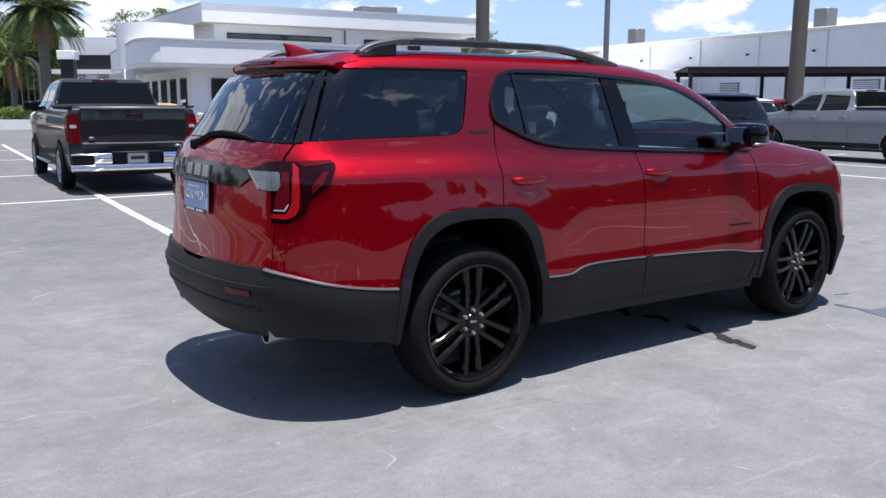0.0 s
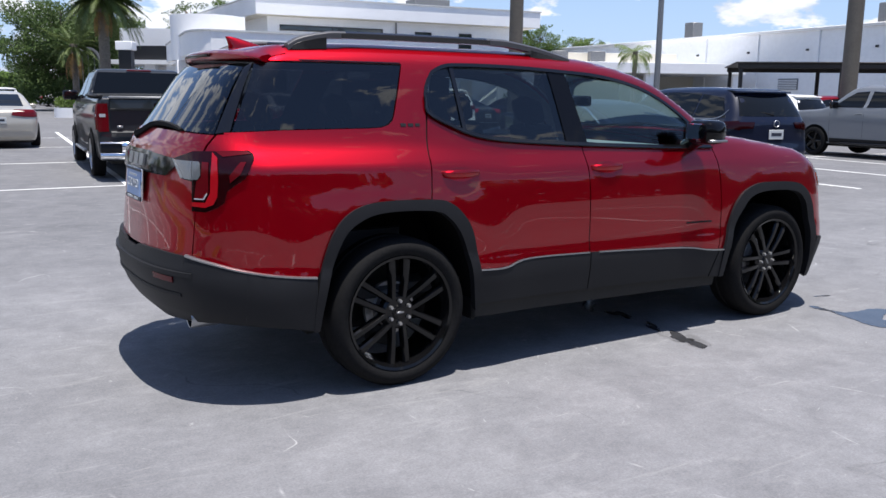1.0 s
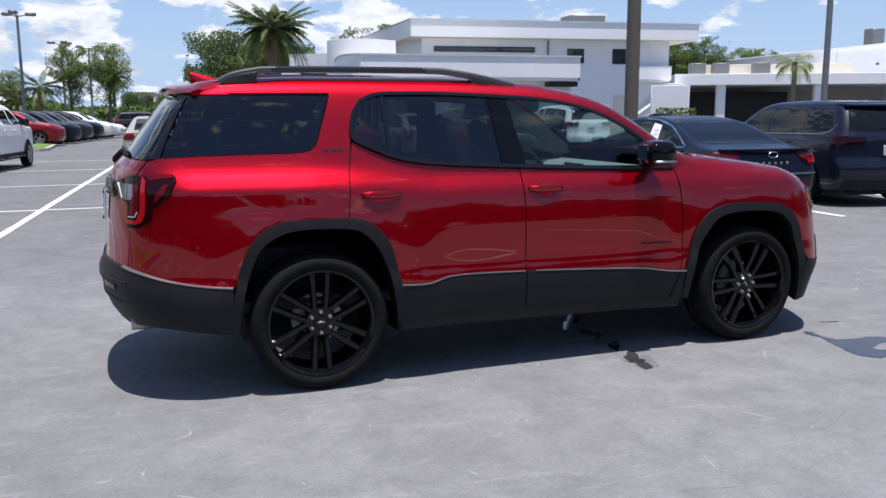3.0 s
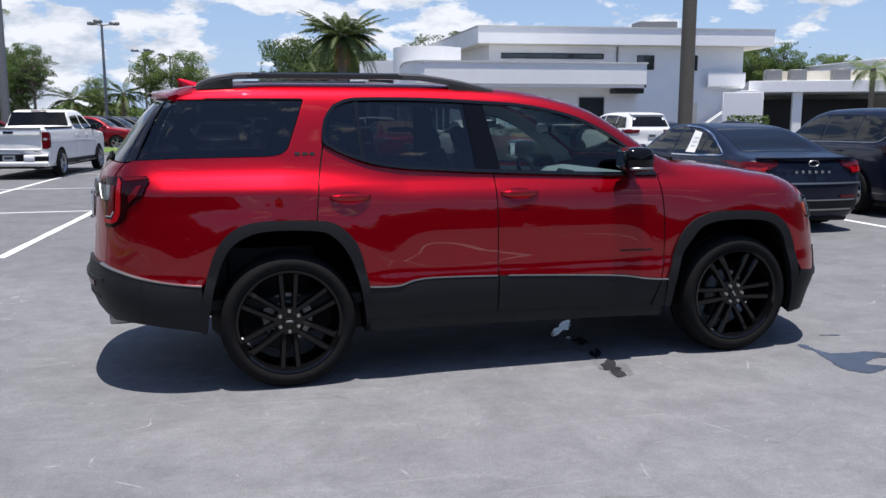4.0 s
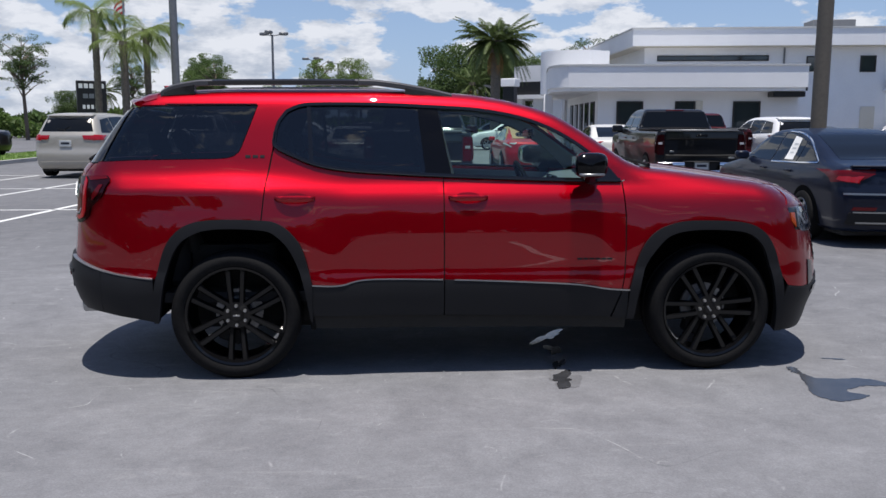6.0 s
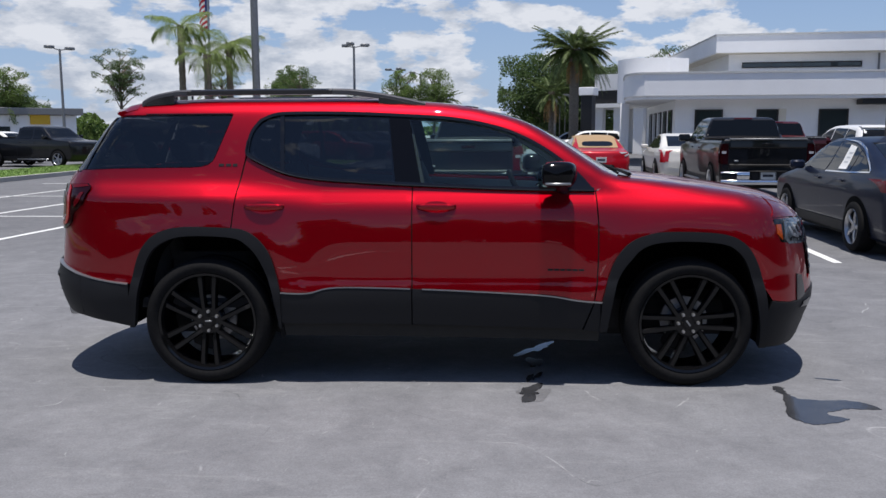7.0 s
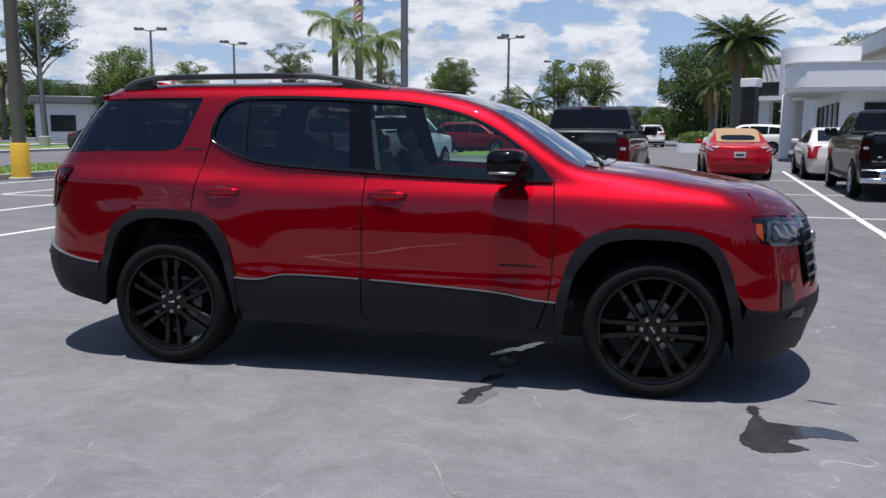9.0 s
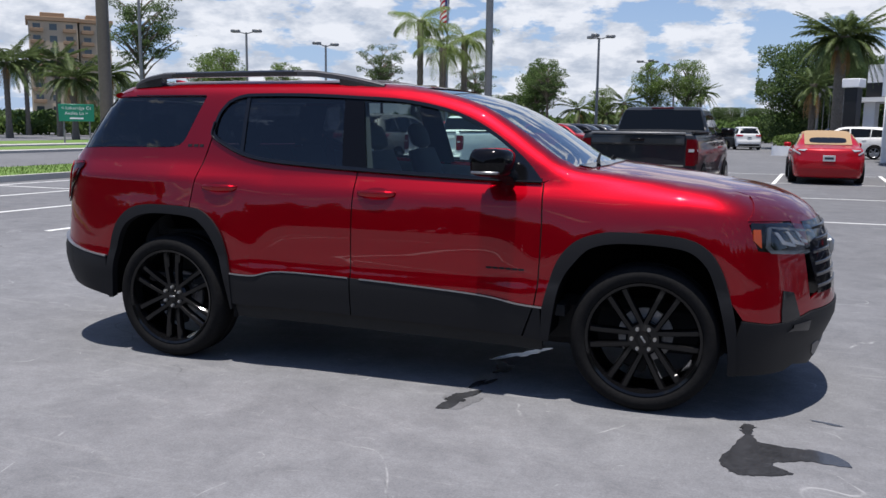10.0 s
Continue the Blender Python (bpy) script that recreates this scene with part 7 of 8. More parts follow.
    part("lid_lip", Geo().loft([[(-2.36 + 0.16 * (y / 0.8) ** 2, y, 1.0), (-2.43 + 0.16 * (y / 0.8) ** 2, y, 1.012), (-2.44 + 0.16 * (y / 0.8) ** 2, y, 1.004), (-2.40 + 0.16 * (y / 0.8) ** 2, y, 0.975)] for y in np.linspace(-0.72, 0.72, 13)]), NAVY, sonata, smooth=30)
    # satin strips stand for the pale gleam along the bumper's creases
    for z, h, wide_at in ((0.655, 0.022, 0.80), (0.315, 0.018, 0.66)):
        part("bright_crease", skin(Geo(), body, "tail", [(-wide_at, z), (wide_at, z), (wide_at, z + h), (-wide_at, z + h)], 0.08, 0.022, 0.012), SATIN, sonata, "thin bright line across the bumper")
    body = car_body("suv")
    part("emblem", Geo().tube([(-2.282, 0.06 * math.cos(a), 1.08 + 0.055 * math.sin(a)) for a in np.linspace(0, 2 * math.pi, 21)], 0.007, 6), SATIN, cx, "round chrome emblem ring")
    for mirror in (False, True):
        line = smooth_line([(0.90, 1.115), (-1.10, 1.14), (-1.75, 1.16), (-1.95, 1.30)], 4)
        part("window_line", skin(Geo(), body, "side", [(x, z + 0.008) for x, z in line] + [(x, z - 0.008) for x, z in line][::-1], 0.1, 0.008, 0.004, mirror), SATIN, cx)


dress()
for k, (kind, paint, lab, x, y, turn) in enumerate((
        ("suv", RED_DEEP, "red crossover in a far row of cars", -8.6, 40.6, -95), ("suv", NAVY, "dark blue crossover in a far row of cars", -8.0, 43.5, -95),
        ("suv", BLACK_PAINT, "black crossover in a far row of cars", -7.0, 49.3, -95), ("suv", CHARCOAL, "dark crossover in a far row of cars", -7.5, 46.4, -95),
        ("suv", WHITE_PAINT, "white crossover in a far row of cars", -6.5, 52.2, -95), ("sedan", WHITE_PAINT, "white saloon in a far row of cars", -6.0, 55.0, -95),
        ("suv", WHITE_PAINT, "white crossover driving away along the lane", 2.3, 61.5, 15), ("pickup", BLACK_PAINT, "black flatbed truck across the street", -21.7, 34.3, -104),
        ("suv", WHITE_PAINT, "white crossover across the street", -25.7, 39.0, -100), ("sedan", CHARCOAL, "dark saloon across the street", -26.0, 33.0, -100),
        ("suv", CHARCOAL, "dark crossover in a far row of cars", -2.0, 62.0, -85), ("sedan", WHITE_PAINT, "white saloon in a far row of cars", 8.0, 84.0, -80),
        ("suv", RED_DEEP, "red crossover behind the grey pickup", 25.2, 15.2, -95), ("suv", WHITE_PAINT, "white crossover behind the blue one", 20.4, 12.6, 0),
        ("sedan", DEEP_BLUE, "blue saloon under the service wing", 29.0, 37.0, 40), ("suv", RED_DEEP, "red crossover by the exit lane", -12.0, 33.0, -60),
        ("suv", SILVER, "silver van near the planter", 8.9, 55.6, 90), ("sedan", CHARCOAL, "dark saloon beyond the row", 16.5, 25.0, 10))):
    vehicle("truck" if kind == "pickup" else "car", kind, lab, paint, (x, y), turn, category="truck" if kind == "pickup" else "car")


# ---- palms and trees ----
def frond_mesh(length, droop, leaflets, width, seed, lift=0.0, thin=0.022, hang=0.25):
    """One feather leaf reaching along +x: a bent rib with leaflets on both sides."""
    rng = random.Random(seed)
    g, path = Geo(), []
    for q in np.linspace(0, 1, 9):
        path.append(Vector((length * q * (1 - 0.18 * droop * q), 0, lift * q - droop * length * 0.55 * q * q)))
    g.tube(path, [0.022 * (1 - 0.85 * q) for q in np.linspace(0, 1, 9)], 4)
    for k in range(leaflets):
        q = 0.12 + 0.86 * k / leaflets
        i = min(7, int(q * 8))
        p = path[i].lerp(path[i + 1], q * 8 - i)
        d = (path[i + 1] - path[i]).normalized()
        ll = width * math.sin(math.pi * (0.12 + 0.85 * q)) ** 0.7 * rng.uniform(0.8, 1.1)
        for s in (-1, 1):
            out = (Vector((0, s, 0)) * 0.8 + d * 0.75 + Vector((0, 0, rng.uniform(-0.45, 0.10)))).normalized()
            b = d * thin
            tip = p + out * ll + Vector((0, 0, -hang * ll * droop))
            g.add([p - b, p + b, p + out * ll * 0.55 + b * 0.9, tip, p + out * ll * 0.55 - b * 0.9], [(0, 1, 2, 3, 4)])
    return g.mesh("frond", None)


FRONDS = [frond_mesh(2.6, d, 46, 0.42, 10 + i, l, 0.021) for i, (d, l) in enumerate(((0.48, 1.9), (0.72, 1.5), (0.95, 1.0), (1.2, 0.5), (1.45, 0.15)))]
FRONDS_SOFT = [frond_mesh(2.1, d, 64, 0.62, 20 + i, l, 0.0075, 0.6) for i, (d, l) in enumerate(((0.8, 1.5), (1.2, 1.1), (1.7, 0.6)))]
for me in FRONDS:
    me.materials.append(FROND)
for me in FRONDS_SOFT:
    me.materials.append(FROND_PALE)
DRY = [frond_mesh(1.6, 1.6, 16, 0.4, 31, -0.2)]
DRY[0].materials.append(FROND_DRY)


def palm(x, y, h, r, label, fronds, count, spread, seed, size=1.0, dry=0, lean=(0, 0)):
    rng = random.Random(seed)
    p = thing("palm_tree", label, "palm", pose(x, y, 0), "palms")
    g = Geo()
    n = int(h / 0.22)
    path, rad = [], []
    for i in range(n + 1):
        q = i / n
        path.append((lean[0] * q * q, lean[1] * q * q, h * q))
        rad.append(r * (1.25 - 0.35 * min(1, q * 4)) * (1.06 if i % 2 else 0.94) * (1 + 0.45 * max(0, q - 0.86) / 0.14 * spread))
    g.tube(path, rad, 12)
    part("trunk", g, PALM_BARK, p, smooth=60)
    for k in range(count):
        a = 360 * k / count * 2.4 + rng.uniform(-14, 14)
        tilt = min(len(fronds) - 1, int(k / count * len(fronds)))
        me = fronds[tilt]
        s = size * rng.uniform(0.85, 1.1)
        part("frond", me, None, p, m=pose(lean[0], lean[1], h - 0.05 - 0.25 * k / count * size, 0, rng.uniform(-12, 12), a) @ Matrix.Diagonal((s, s, s, 1)))
    for k in range(dry):
        part("dry_frond", DRY[0], None, p, m=pose(lean[0], lean[1], h - 0.5, 0, 20, 360 * k / dry + rng.uniform(-20, 20)))
    return p


palm(7.4, 53.0, 7.2, 0.36, "stout date palm with a dense crown by the entrance", FRONDS, 84, 1.5, 1, 1.22, 12)
palm(6.3, 57.5, 4.6, 0.22, "smaller palm with hanging brown fronds", FRONDS, 26, 0.6, 2, 0.85, 10)
palm(-14.2, 36.9, 6.9, 0.18, "slim smooth-trunked palm beside a flagpole", FRONDS_SOFT, 17, 0.2, 3, 0.95)
palm(-12.7, 36.2, 5.4, 0.20, "slim smooth-trunked palm beside a flagpole", FRONDS_SOFT, 17, 0.2, 4, 0.95)
palm(-12.0, 37.6, 6.1, 0.18, "slim smooth-trunked palm beside a flagpole", FRONDS_SOFT, 17, 0.2, 5, 0.95)
palm(28.6, 28.0, 3.9, 0.13, "young palm in front of the white warehouse", FRONDS_SOFT, 15, 0.2, 6, 0.62)
for k, (x, y, h) in enumerate(((-58, 52, 6.5), (-62, 62, 7.5), (-54, 60, 6.0), (-66, 55, 7.0), (-49, 50, 5.0), (-70, 66, 8.0))):
    palm(x, y, h, 0.26, "street palm on the far side of the road", FRONDS, 40, 0.6, 40 + k, 1.3, 4)
for k, (x, y, h) in enumerate(((-22, 92, 4.5), (-13.4, 78.7, 3.4), (-9.0, 79.2, 4.0), (-30, 88, 5.0), (-10.9, 80.0, 3.0), (-3, 104, 6.0))):
    palm(x, y, h, 0.2, "distant palm among trees", FRONDS, 20, 0.4, 60 + k, 1.1, 3)


def tree_meshes(seed, h, wide, leaves, leaf, base, gap, grain, squash, limbs):
    """Trunk with limbs, and a crown of small leaves that leaves open gaps where a noise field runs low."""
    rng = random.Random(seed)
    wood, crown = Geo(), Geo()
    sway = (rng.uniform(-0.25, 0.25), rng.uniform(-0.25, 0.25))
    wood.tube([(0, 0, 0), (sway[0] * 0.5, sway[1] * 0.5, h * 0.35), (sway[0], sway[1], h * 0.7), (0, 0, h * 0.93)], [0.020 * h, 0.016 * h, 0.009 * h, 0.003 * h], 8)
    mid, tall = h * (base + 1) / 2, h * (1 - base) / 2

    def density(p):
        q = Vector((p.x / wide, p.y / wide, (p.z - mid) / tall))
        n = noise.noise(Vector((p.x, p.y, p.z * squash)) * grain + Vector((seed * 9.1, 0, 0)))
        edge = 1 - q.length_squared * (1.0 + 0.35 * (q.z < 0))
        return n + 0.55 * edge - gap

    spots = []
    while len(spots) < leaves:
        p = Vector((rng.uniform(-1, 1) * wide, rng.uniform(-1, 1) * wide, mid + rng.uniform(-1, 1) * tall))
        if density(p) > 0:
            spots.append(p)
    for p in spots:
        m = Matrix.Translation(p) @ Euler((rng.uniform(-1.1, 1.1), rng.uniform(-1.1, 1.1), rng.uniform(0, 6.28))).to_matrix().to_4x4()
        w = leaf * rng.uniform(0.6, 1.3)
        crown.add([m @ Vector(q) for q in ((-w, 0, 0), (-0.2 * w, -0.45 * w, 0.08 * w), (w, 0, 0), (-0.2 * w, 0.45 * w, 0.08 * w))], [(0, 1, 2, 3)])
    for tip in spots[:limbs]:
        d = math.hypot(tip.x, tip.y)
        root = Vector((sway[0] * 0.8, sway[1] * 0.8, max(h * 0.25, tip.z - d * 0.9)))
        wood.tube([root, root.lerp(tip, 0.5) + Vector((0, 0, 0.10 * d)), tip], [0.007 * h, 0.004 * h, 0.0015 * h], 5)
    return wood.mesh("trunk", 60), crown.mesh("crown", None)


TREES = [tree_meshes(1, 9.0, 2.5, 12000, 0.09, 0.34, 0.27, 0.95, 1.5, 40), tree_meshes(2, 8.0, 2.1, 12000, 0.085, 0.26, 0.22, 1.0, 1.3, 40), tree_meshes(3, 7.0, 3.8, 34000, 0.11, 0.06, -0.10, 0.6, 1.0, 40), tree_meshes(4, 10.0, 2.7, 8000, 0.09, 0.40, 0.40, 0.85, 1.9, 45)]
for i, (wd, cr) in enumerate(TREES):
    wd.materials.append(BARK)
    cr.materials.append((LEAF, LEAF_PALE, LEAF_DARK, LEAF_DARK)[i])


def tree(x, y, kind, size, turn, label):
    p = thing("tree", label, "tree", pose(x, y, 0, 0, 0, turn) @ Matrix.Diagonal((size, size, size, 1)), "trees")
    part("trunk", TREES[kind][0], BARK, p)
    part("crown", TREES[kind][1], LEAF, p)
    return p


LOOSE, DENSE, PINE = "loose-crowned green tree with gaps in its leaves", "dense broad green tree behind the car park", "tall thin pine with sparse clumps"
NEAR_TREES = [
    (7.2, 68.0, 2, 1.16, 0, DENSE),
    (11.5, 75, 2, 1.1, 140, DENSE),
    (-3.3, 79.7, 1, 1.0, 20, LOOSE),
    (-6.4, 79.4, 1, 0.98, 100, LOOSE),
    (-20.8, 92, 0, 0.98, 200, LOOSE),
    (-16.4, 78.2, 3, 0.78, 30, PINE),
    (-17.8, 79.5, 0, 0.75, 70, LOOSE),
    (-12.0, 84.0, 1, 0.7, 10, LOOSE),
    (-33.9, 77.5, 3, 0.99, 10, PINE),
    (-18, 82.5, 0, 0.95, 220, PINE),
    (-43, 60, 1, 0.95, 40, LOOSE),
    (-41.7, 49.6, 3, 1.17, 0, PINE),
    (-39, 66, 1, 0.9, 150, LOOSE),
    (-27, 88, 3, 0.85, 60, PINE),
    (-25.6, 36.0, 1, 0.70, 80, "young thin street tree with a small pale crown"),
    (30, 74, 1, 1.15, 0, LOOSE),
]
FAR_TREES = [
    (36, 72, 0, 1.1, 90, LOOSE),
    (50.5, 67.8, 1, 1.12, 200, LOOSE),
    (52.7, 66.1, 0, 1.0, 30, LOOSE),
    (62, 84, 0, 1.1, 15, LOOSE),
    (20, 78, 3, 1.0, 44, LOOSE),
    (25, 82, 0, 1.2, 110, LOOSE),
    (-35, 95, 2, 0.75, 0, DENSE),
    (-27, 104, 2, 0.8, 50, DENSE),
    (-48, 84, 2, 0.8, 99, DENSE),
    (0, 112, 2, 0.62, 170, DENSE),
    (9, 108, 2, 0.68, 20, DENSE),
    (4, 110, 2, 0.6, 80, DENSE),
    (-56, 74, 2, 0.8, 33, DENSE),
    (-64, 78, 2, 0.9, 140, DENSE),
    (59.3, 68.5, 1, 1.02, 10, LOOSE),
    (64.5, 71.5, 1, 1.05, 60, LOOSE),
]
for x, y, k, s, a, lab in NEAR_TREES + FAR_TREES:
    tree(x, y, k, s, a, lab)


def far_woods(name, centre, radius, a0, a1, h, count, seed, mat, leaf=0.5):
    """A far belt of woods along an arc round the car park: joined leaf clumps over short trunks."""
    rng = random.Random(seed)
    g = Geo()
    for _ in range(count):
        a = radians(rng.uniform(a0, a1))
        bump = 0.55 + 0.45 * noise.noise(Vector((a * 9, seed, 0))) + 0.2 * noise.noise(Vector((a * 40, seed, 2)))
        z = h * bump * rng.random() ** 0.7
        d = radius + rng.uniform(0, 9)
        p = Vector((centre[0] + d * math.cos(a), centre[1] + d * math.sin(a), z))
        m = Matrix.Translation(p) @ Euler((rng.uniform(-1.2, 1.2), rng.uniform(-1.2, 1.2), rng.uniform(0, 6.28))).to_matrix().to_4x4()
        w = leaf * rng.uniform(0.6, 1.4)
        g.add([m @ Vector(q) for q in ((-w, 0, 0), (0, -0.5 * w, 0.1 * w), (w, 0, 0), (0, 0.5 * w, 0.1 * w))], [(0, 1, 2, 3)])
    return tagged(part(name, g, mat, smooth=None), "belt of green trees and scrub beyond the car park", "woods", kind="stuff")


far_woods("far_woods", (0, 0), 118, 45, 165, 5.0, 24000, 3, LEAF_DARK, 0.55)
far_woods("far_scrub", (0, 0), 96, 84, 150, 5.0, 17000, 5, LEAF, 0.4)
# unseen belt behind the camera, known from the glass; it darkens reflections
far_woods("behind_woods", (0, 0), 40, 165, 365, 15.0, 30000, 9, LEAF_DARK, 0.8)


# ---- street side: verge, kerb, road signs, towers, flag ----
def verge():
    a, b = Vector((-14.55, -8.0)), Vector((-14.6, 46.0))
    d = (b - a).normalized()
    s = Vector((-d.y, d.x))

    def lane(name, o0, o1, z0, z1, mat, label, c=0.03):
        out = [a + s * o0, b + s * o0, b + s * o1, a + s * o1]
        return tagged(part(name, Geo().prism([(p.x, p.y) for p in out], z0, z1), mat, smooth=None), label, "verge", kind="structure")

    lane("kerb", 0.0, 0.18, -0.05, 0.15, CONCRETE, "pale concrete kerb along the lawn")
    lane("grass_verge", 0.18, 3.6, -0.05, 0.13, GRASS, "mown green verge beside the street")
    lane("pavement_strip", 14.6, 15.8, -0.05, 0.12, CONCRETE, "pale concrete footpath along the street")
    lane("grass_median", 15.8, 19.5, -0.05, 0.13, GRASS, "mown green strip across the street")
    lane("pavement", 22.0, 24.0, -0.05, 0.12, CONCRETE, "pale footpath on the far side")
    lane("grass_far", 24.0, 30.0, -0.05, 0.13, GRASS, "mown green verge on the far side")
    g = Geo()
    rng = random.Random(4)
    for _ in range(14000):
        q = a + d * rng.uniform(5, 50) + s * rng.uniform(0.2, 3.55)
        h, t = rng.uniform(0.03, 0.07), rng.uniform(0, 6.28)
        c, e = 0.012 * math.cos(t), 0.012 * math.sin(t)
        g.add([(q.x - c, q.y - e, 0.128), (q.x + c, q.y + e, 0.128), (q.x + rng.uniform(-0.02, 0.02), q.y + rng.uniform(-0.02, 0.02), 0.13 + h)], [(0, 1, 2)])
    tagged(part("grass_blades", g, GRASS, smooth=None), "short mown grass blades on the verge", "grass", kind="stuff")


verge()


def grass_island():
    out = [(-7.6, 33.2), (-5.6, 33.0), (-5.3, 33.6), (-5.3, 38.2), (-5.8, 38.8), (-7.6, 38.8)]
    tagged(part("island_kerb", Geo().prism(out, 0.0, 0.13), CONCRETE), "pale concrete kerb round a grass island", "kerb", kind="structure")
    inner = [(-6.4 + (x + 6.4) * 0.84, 36.0 + (y - 36.0) * 0.94) for x, y in out]
    tagged(part("island_grass", Geo().prism(inner, 0.12, 0.16), GRASS), "mown grass island at the end of a row", "grass", kind="structure")


grass_island()


def planter():
    ring = [(4.9 + 1.3 * math.cos(a), 48.2 + 0.9 * math.sin(a)) for a in np.linspace(0, 2 * math.pi, 28, endpoint=False)]
    tagged(part("planter_kerb", Geo().prism(ring, 0, 0.55), STUCCO), "white planter island filled with clipped shrubs", "planter", kind="structure")
    rng, g = random.Random(12), Geo()
    for _ in range(2600):
        a, q = rng.uniform(0, 6.28), math.sqrt(rng.random())
        p = Vector((4.9 + 1.25 * q * math.cos(a), 48.2 + 0.85 * q * math.sin(a), 0.55 + rng.random() * 0.75 * (1 - q * q * 0.3)))
        m = Matrix.Translation(p) @ Euler((rng.uniform(-1.2, 1.2), rng.uniform(-1.2, 1.2), rng.uniform(0, 6.28))).to_matrix().to_4x4()
        w = rng.uniform(0.05, 0.10)
        g.add([m @ Vector(k) for k in ((-w, 0, 0), (0, -0.5 * w, 0), (w, 0, 0), (0, 0.5 * w, 0))], [(0, 1, 2, 3)])
    tagged(part("shrubs", g, LEAF_PALE, smooth=None), "low bright green shrubs filling the planter", "shrub", kind="stuff")


planter()


def flagpole():
    p = thing("flagpole", "white flagpole with a striped flag", "flagpole", pose(-13.3, 38.6, 0))
    part("pole", Geo().tube([(0, 0, 0), (0, 0, 11.5)], [0.07, 0.04], 10), SATIN, p)
    red, white, blue = RED_FLAG, PAPER, BLUE_FLAG
    def wave(u, v):
        return (0.06 - 0.55 * u, 0.12 * math.sin(u * 7 + v) + 0.05 * math.sin(v * 5), 8.95 - 1.9 * v - 0.5 * u)
    for k in range(13):
        g = Geo()
        rows = [[wave(u, (k + e) / 13) for e in (0, 1)] for u in np.linspace(0, 1, 10)]
        g.loft(rows, closed=False)
        part("stripe", g, red if k % 2 == 0 else white, p)
    g = Geo()
    g.loft([[Vector(wave(u, v)) + Vector((0, -0.012, 0)) for v in (0.0, 0.27, 0.54)] for u in np.linspace(0, 0.4, 5)], closed=False)
    part("canton", g, blue, p)


RED_FLAG = surface("flag_red", (0.50, 0.03, 0.05), 0.8)
BLUE_FLAG = surface("flag_blue", (0.03, 0.05, 0.20), 0.8)
flagpole()


def street_sign():
    p = thing("street_sign", "green street direction sign on two posts", "road sign", pose(-37.9, 38.1, 0, 0, 0, 45))
    for x in (-0.75, 0.75):
        part("post", Geo().tube([(x, 0.075, 0), (x, 0.075, 2.5)], 0.05, 8), GREY_METAL, p)
    face = part("panel", Geo().box(-1.04, 1.04, -0.03, 0.03, 1.48, 2.56, 0.02), SIGN_GREEN, p)
    m = pose(0, -0.032, 0, 90, 0, 0)
    lettering("< Lakeridge Ct", 0.285, m @ pose(0.0, 2.31, 0), PAPER, face, "sign_words")
    lettering("Avalea Ln >", 0.285, m @ pose(0.0, 1.98, 0), PAPER, face, "sign_words")
    bars(face, "small_words", PAPER, [(0, 1.67, 0.8, 0.10)], m)


def brand_sign():
    p = thing("pylon_sign", "black dealership pylon sign with pale blocks", "sign", pose(-18.0, 47.5, 0, 0, 0, 25))
    for x in (-0.6, 0.6):
        part("post", Geo().box(x - 0.12, x + 0.12, -0.12, 0.12, 0, 2.1, 0.01), SIGN_BLACK, p)
    face = part("panel", Geo().box(-0.84, 0.84, -0.18, 0.18, 2.2, 4.1, 0.02), SIGN_BLACK, p)
    for k in range(5):
        part("sign_block", Geo().box(-0.72 + 0.3 * k, -0.50 + 0.3 * k, -0.20, -0.18, 3.65, 3.92, 0.0), PAPER, face)
    for k in range(3):
        part("sign_block", Geo().box(-0.5 + 0.34 * k, -0.22 + 0.34 * k, -0.20, -0.18, 3.05, 3.32, 0.0), SATIN, face)
    for k in range(5):
        part("sign_block", Geo().box(-0.55 + 0.24 * k, -0.40 + 0.24 * k, -0.20, -0.18, 2.42, 2.66, 0.0), PAPER, face)


street_sign()
brand_sign()


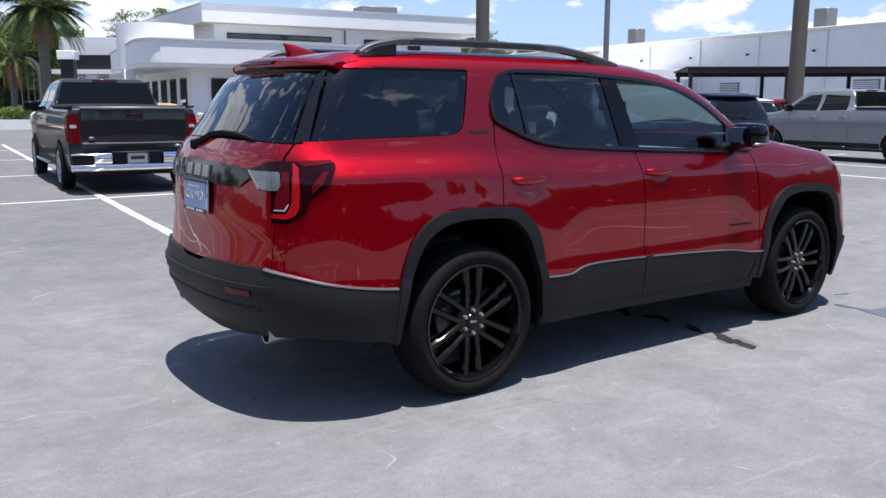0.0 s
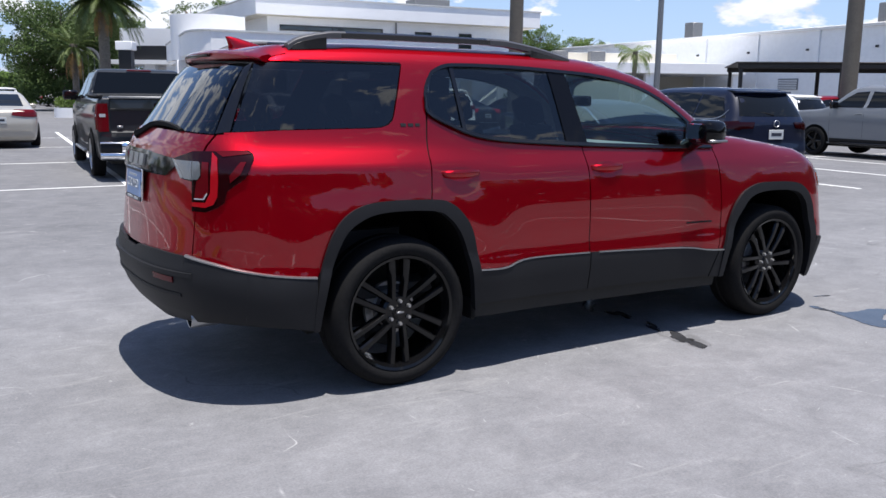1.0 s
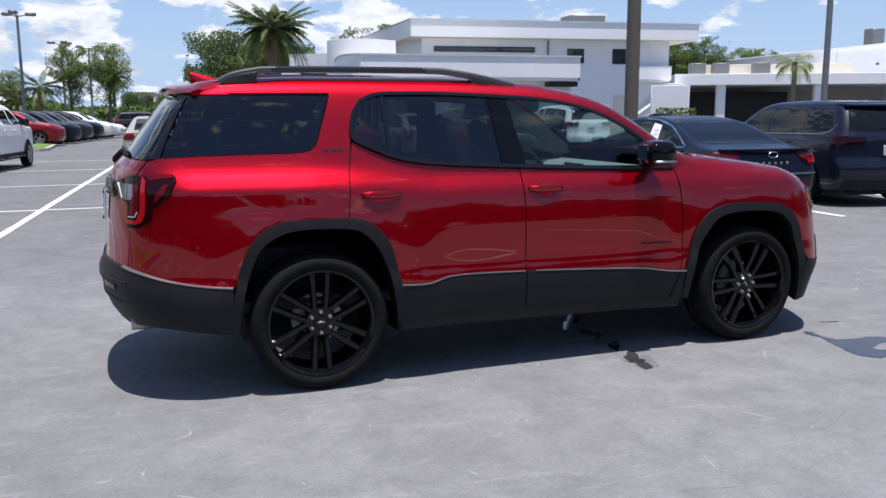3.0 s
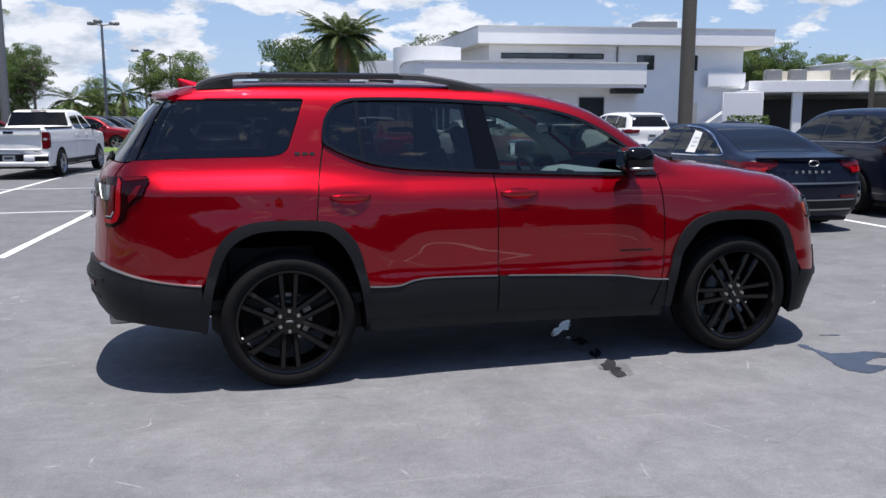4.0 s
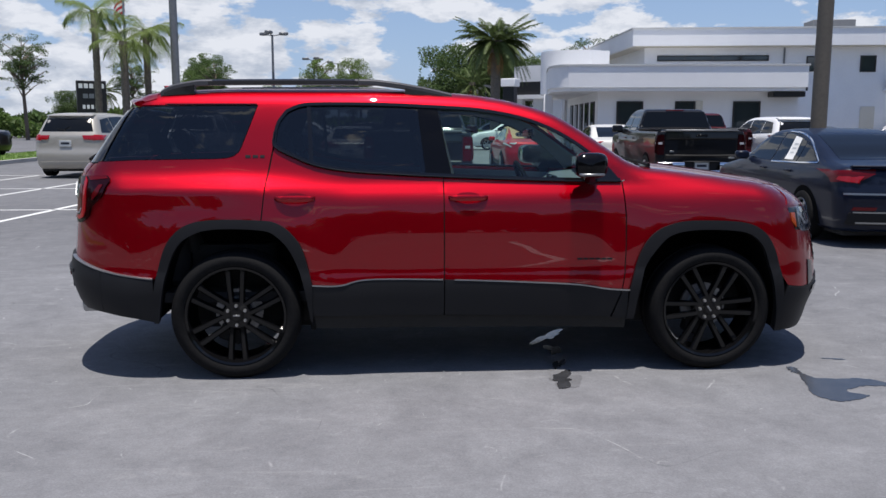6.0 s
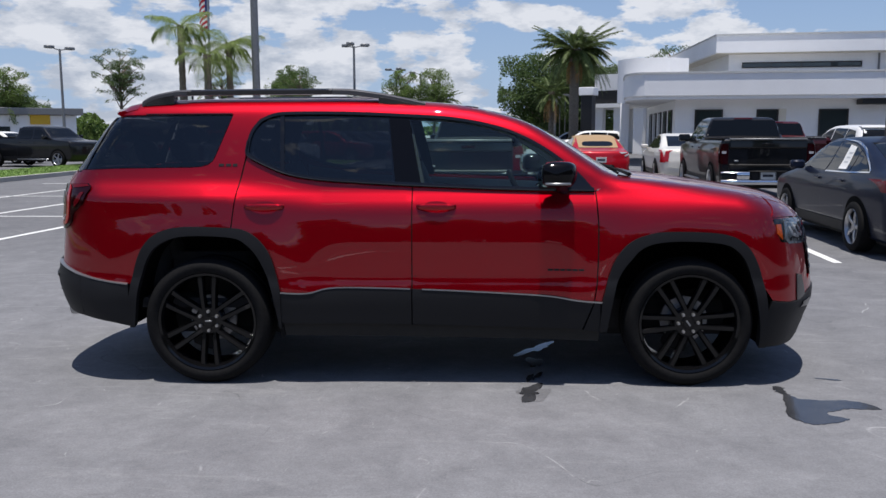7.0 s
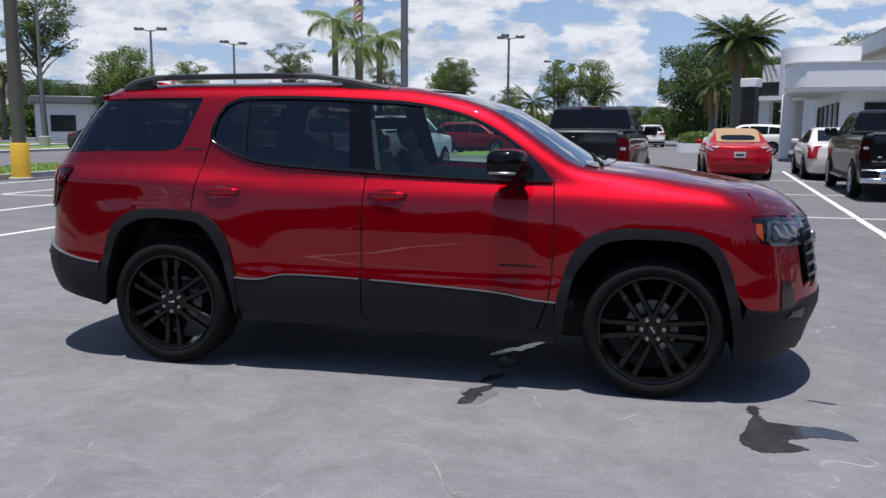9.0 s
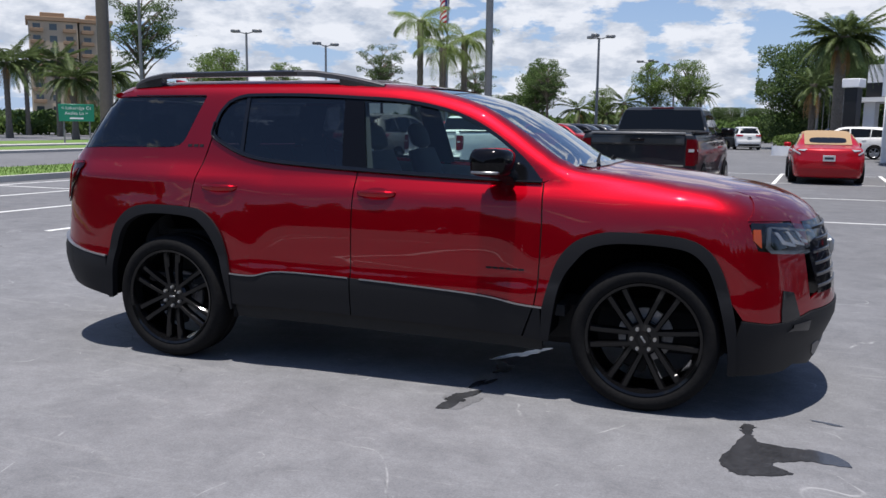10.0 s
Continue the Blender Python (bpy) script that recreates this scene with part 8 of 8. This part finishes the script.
def tower(x, y, turn, w, d, floors, top, mat):
    p = thing("apartment_tower", "tan high-rise apartment tower far away", "building", pose(x, y, 0, 0, 0, turn))
    h = floors * 3.1
    part("wall", Geo().box(-w / 2, w / 2, -d / 2, d / 2, 0, h, 0.1), mat, p)
    part("roof_crown", Geo().box(-w / 2 - 0.6, w / 2 + 0.6, -d / 2 - 0.6, d / 2 + 0.6, h, h + 1.1, 0.1).box(-w / 4, w / 4, -d / 4, d / 4, h + 1.1, h + 2.6, 0.1), top, p)
    bays = int(w / 4)
    for f in range(max(0, floors - 9), floors):
        for k in range(bays):
            x0 = -w / 2 + (k + 0.5) * w / bays
            part("window", Geo().box(x0 - 0.9, x0 + 0.9, -d / 2 - 0.05, -d / 2 + 0.02, f * 3.1 + 0.8, f * 3.1 + 2.4), BUILDING_GLASS, p)
            if k % 2 == 0:
                part("balcony", Geo().box(x0 - 1.6, x0 + 1.6, -d / 2 - 1.4, -d / 2, f * 3.1 + 0.2, f * 3.1 + 1.1, 0.05), TOWER_BROWN, p)


tower(-177.6, 182.8, 45, 12, 14, 9, TOWER_BROWN, TOWER_TAN)
tower(-170.5, 190.5, 45, 8, 12, 9, TOWER_BROWN, TOWER_TAN)


def shop():
    p = thing("roadside_shop", "low white roadside shop beyond the street", "building", pose(-44, 66, 0, 0, 0, 40))
    part("wall", Geo().box(-9, 9, -4, 4, 0, 3.2, 0.05), STUCCO, p)
    part("roof", Geo().box(-9.5, 9.5, -4.5, 4.5, 3.2, 3.8, 0.05), GREY_METAL, p)
    part("shop_band", Geo().box(5.2, 6.8, -4.15, -4.0, 2.4, 3.3, 0.02), YELLOW_PAINT, p)
    for k in range(5):
        part("window", Geo().box(-8 + 3.2 * k, -6 + 3.2 * k, -4.06, -4.0, 0.8, 2.2), BUILDING_GLASS, p)


shop()


def archway():
    p = thing("entrance_arch", "grey metal garden arch beside the date palm", "arch", pose(7.6, 60.0, 0, 0, 0, 0))
    g = Geo()
    pts = [(0.85, 0.0)] + [(0.85 * math.cos(a), 3.6 + 0.95 * math.sin(a)) for a in np.linspace(0, math.pi, 17)] + [(-0.85, 0.0)]
    g.loft([[(x, -0.2, z), (x * 0.82, -0.2, z - 0.15 * (z > 3)), (x * 0.82, 0.2, z - 0.15 * (z > 3)), (x, 0.2, z)] for x, z in pts])
    part("arch", g, GREY_METAL, p, smooth=40)
    for x in (-0.4, 0.0, 0.4):
        part("upright", Geo().tube([(x, 0, 0), (x, 0, 4.2)], 0.03, 6), GREY_METAL, p)


archway()


def entrance_pillar():
    p = thing("entrance_pillar", "dark entrance pillar under a white cap", "pillar", pose(7.75, 48.5, 0, 0, 0, -28))
    part("shaft", Geo().box(-0.36, 0.36, -0.36, 0.36, 0, 3.9, 0.02), DARK_BAND, p)
    part("cap", Geo().box(-0.48, 0.48, -0.48, 0.48, 3.9, 4.4, 0.03), STUCCO, p)


entrance_pillar()
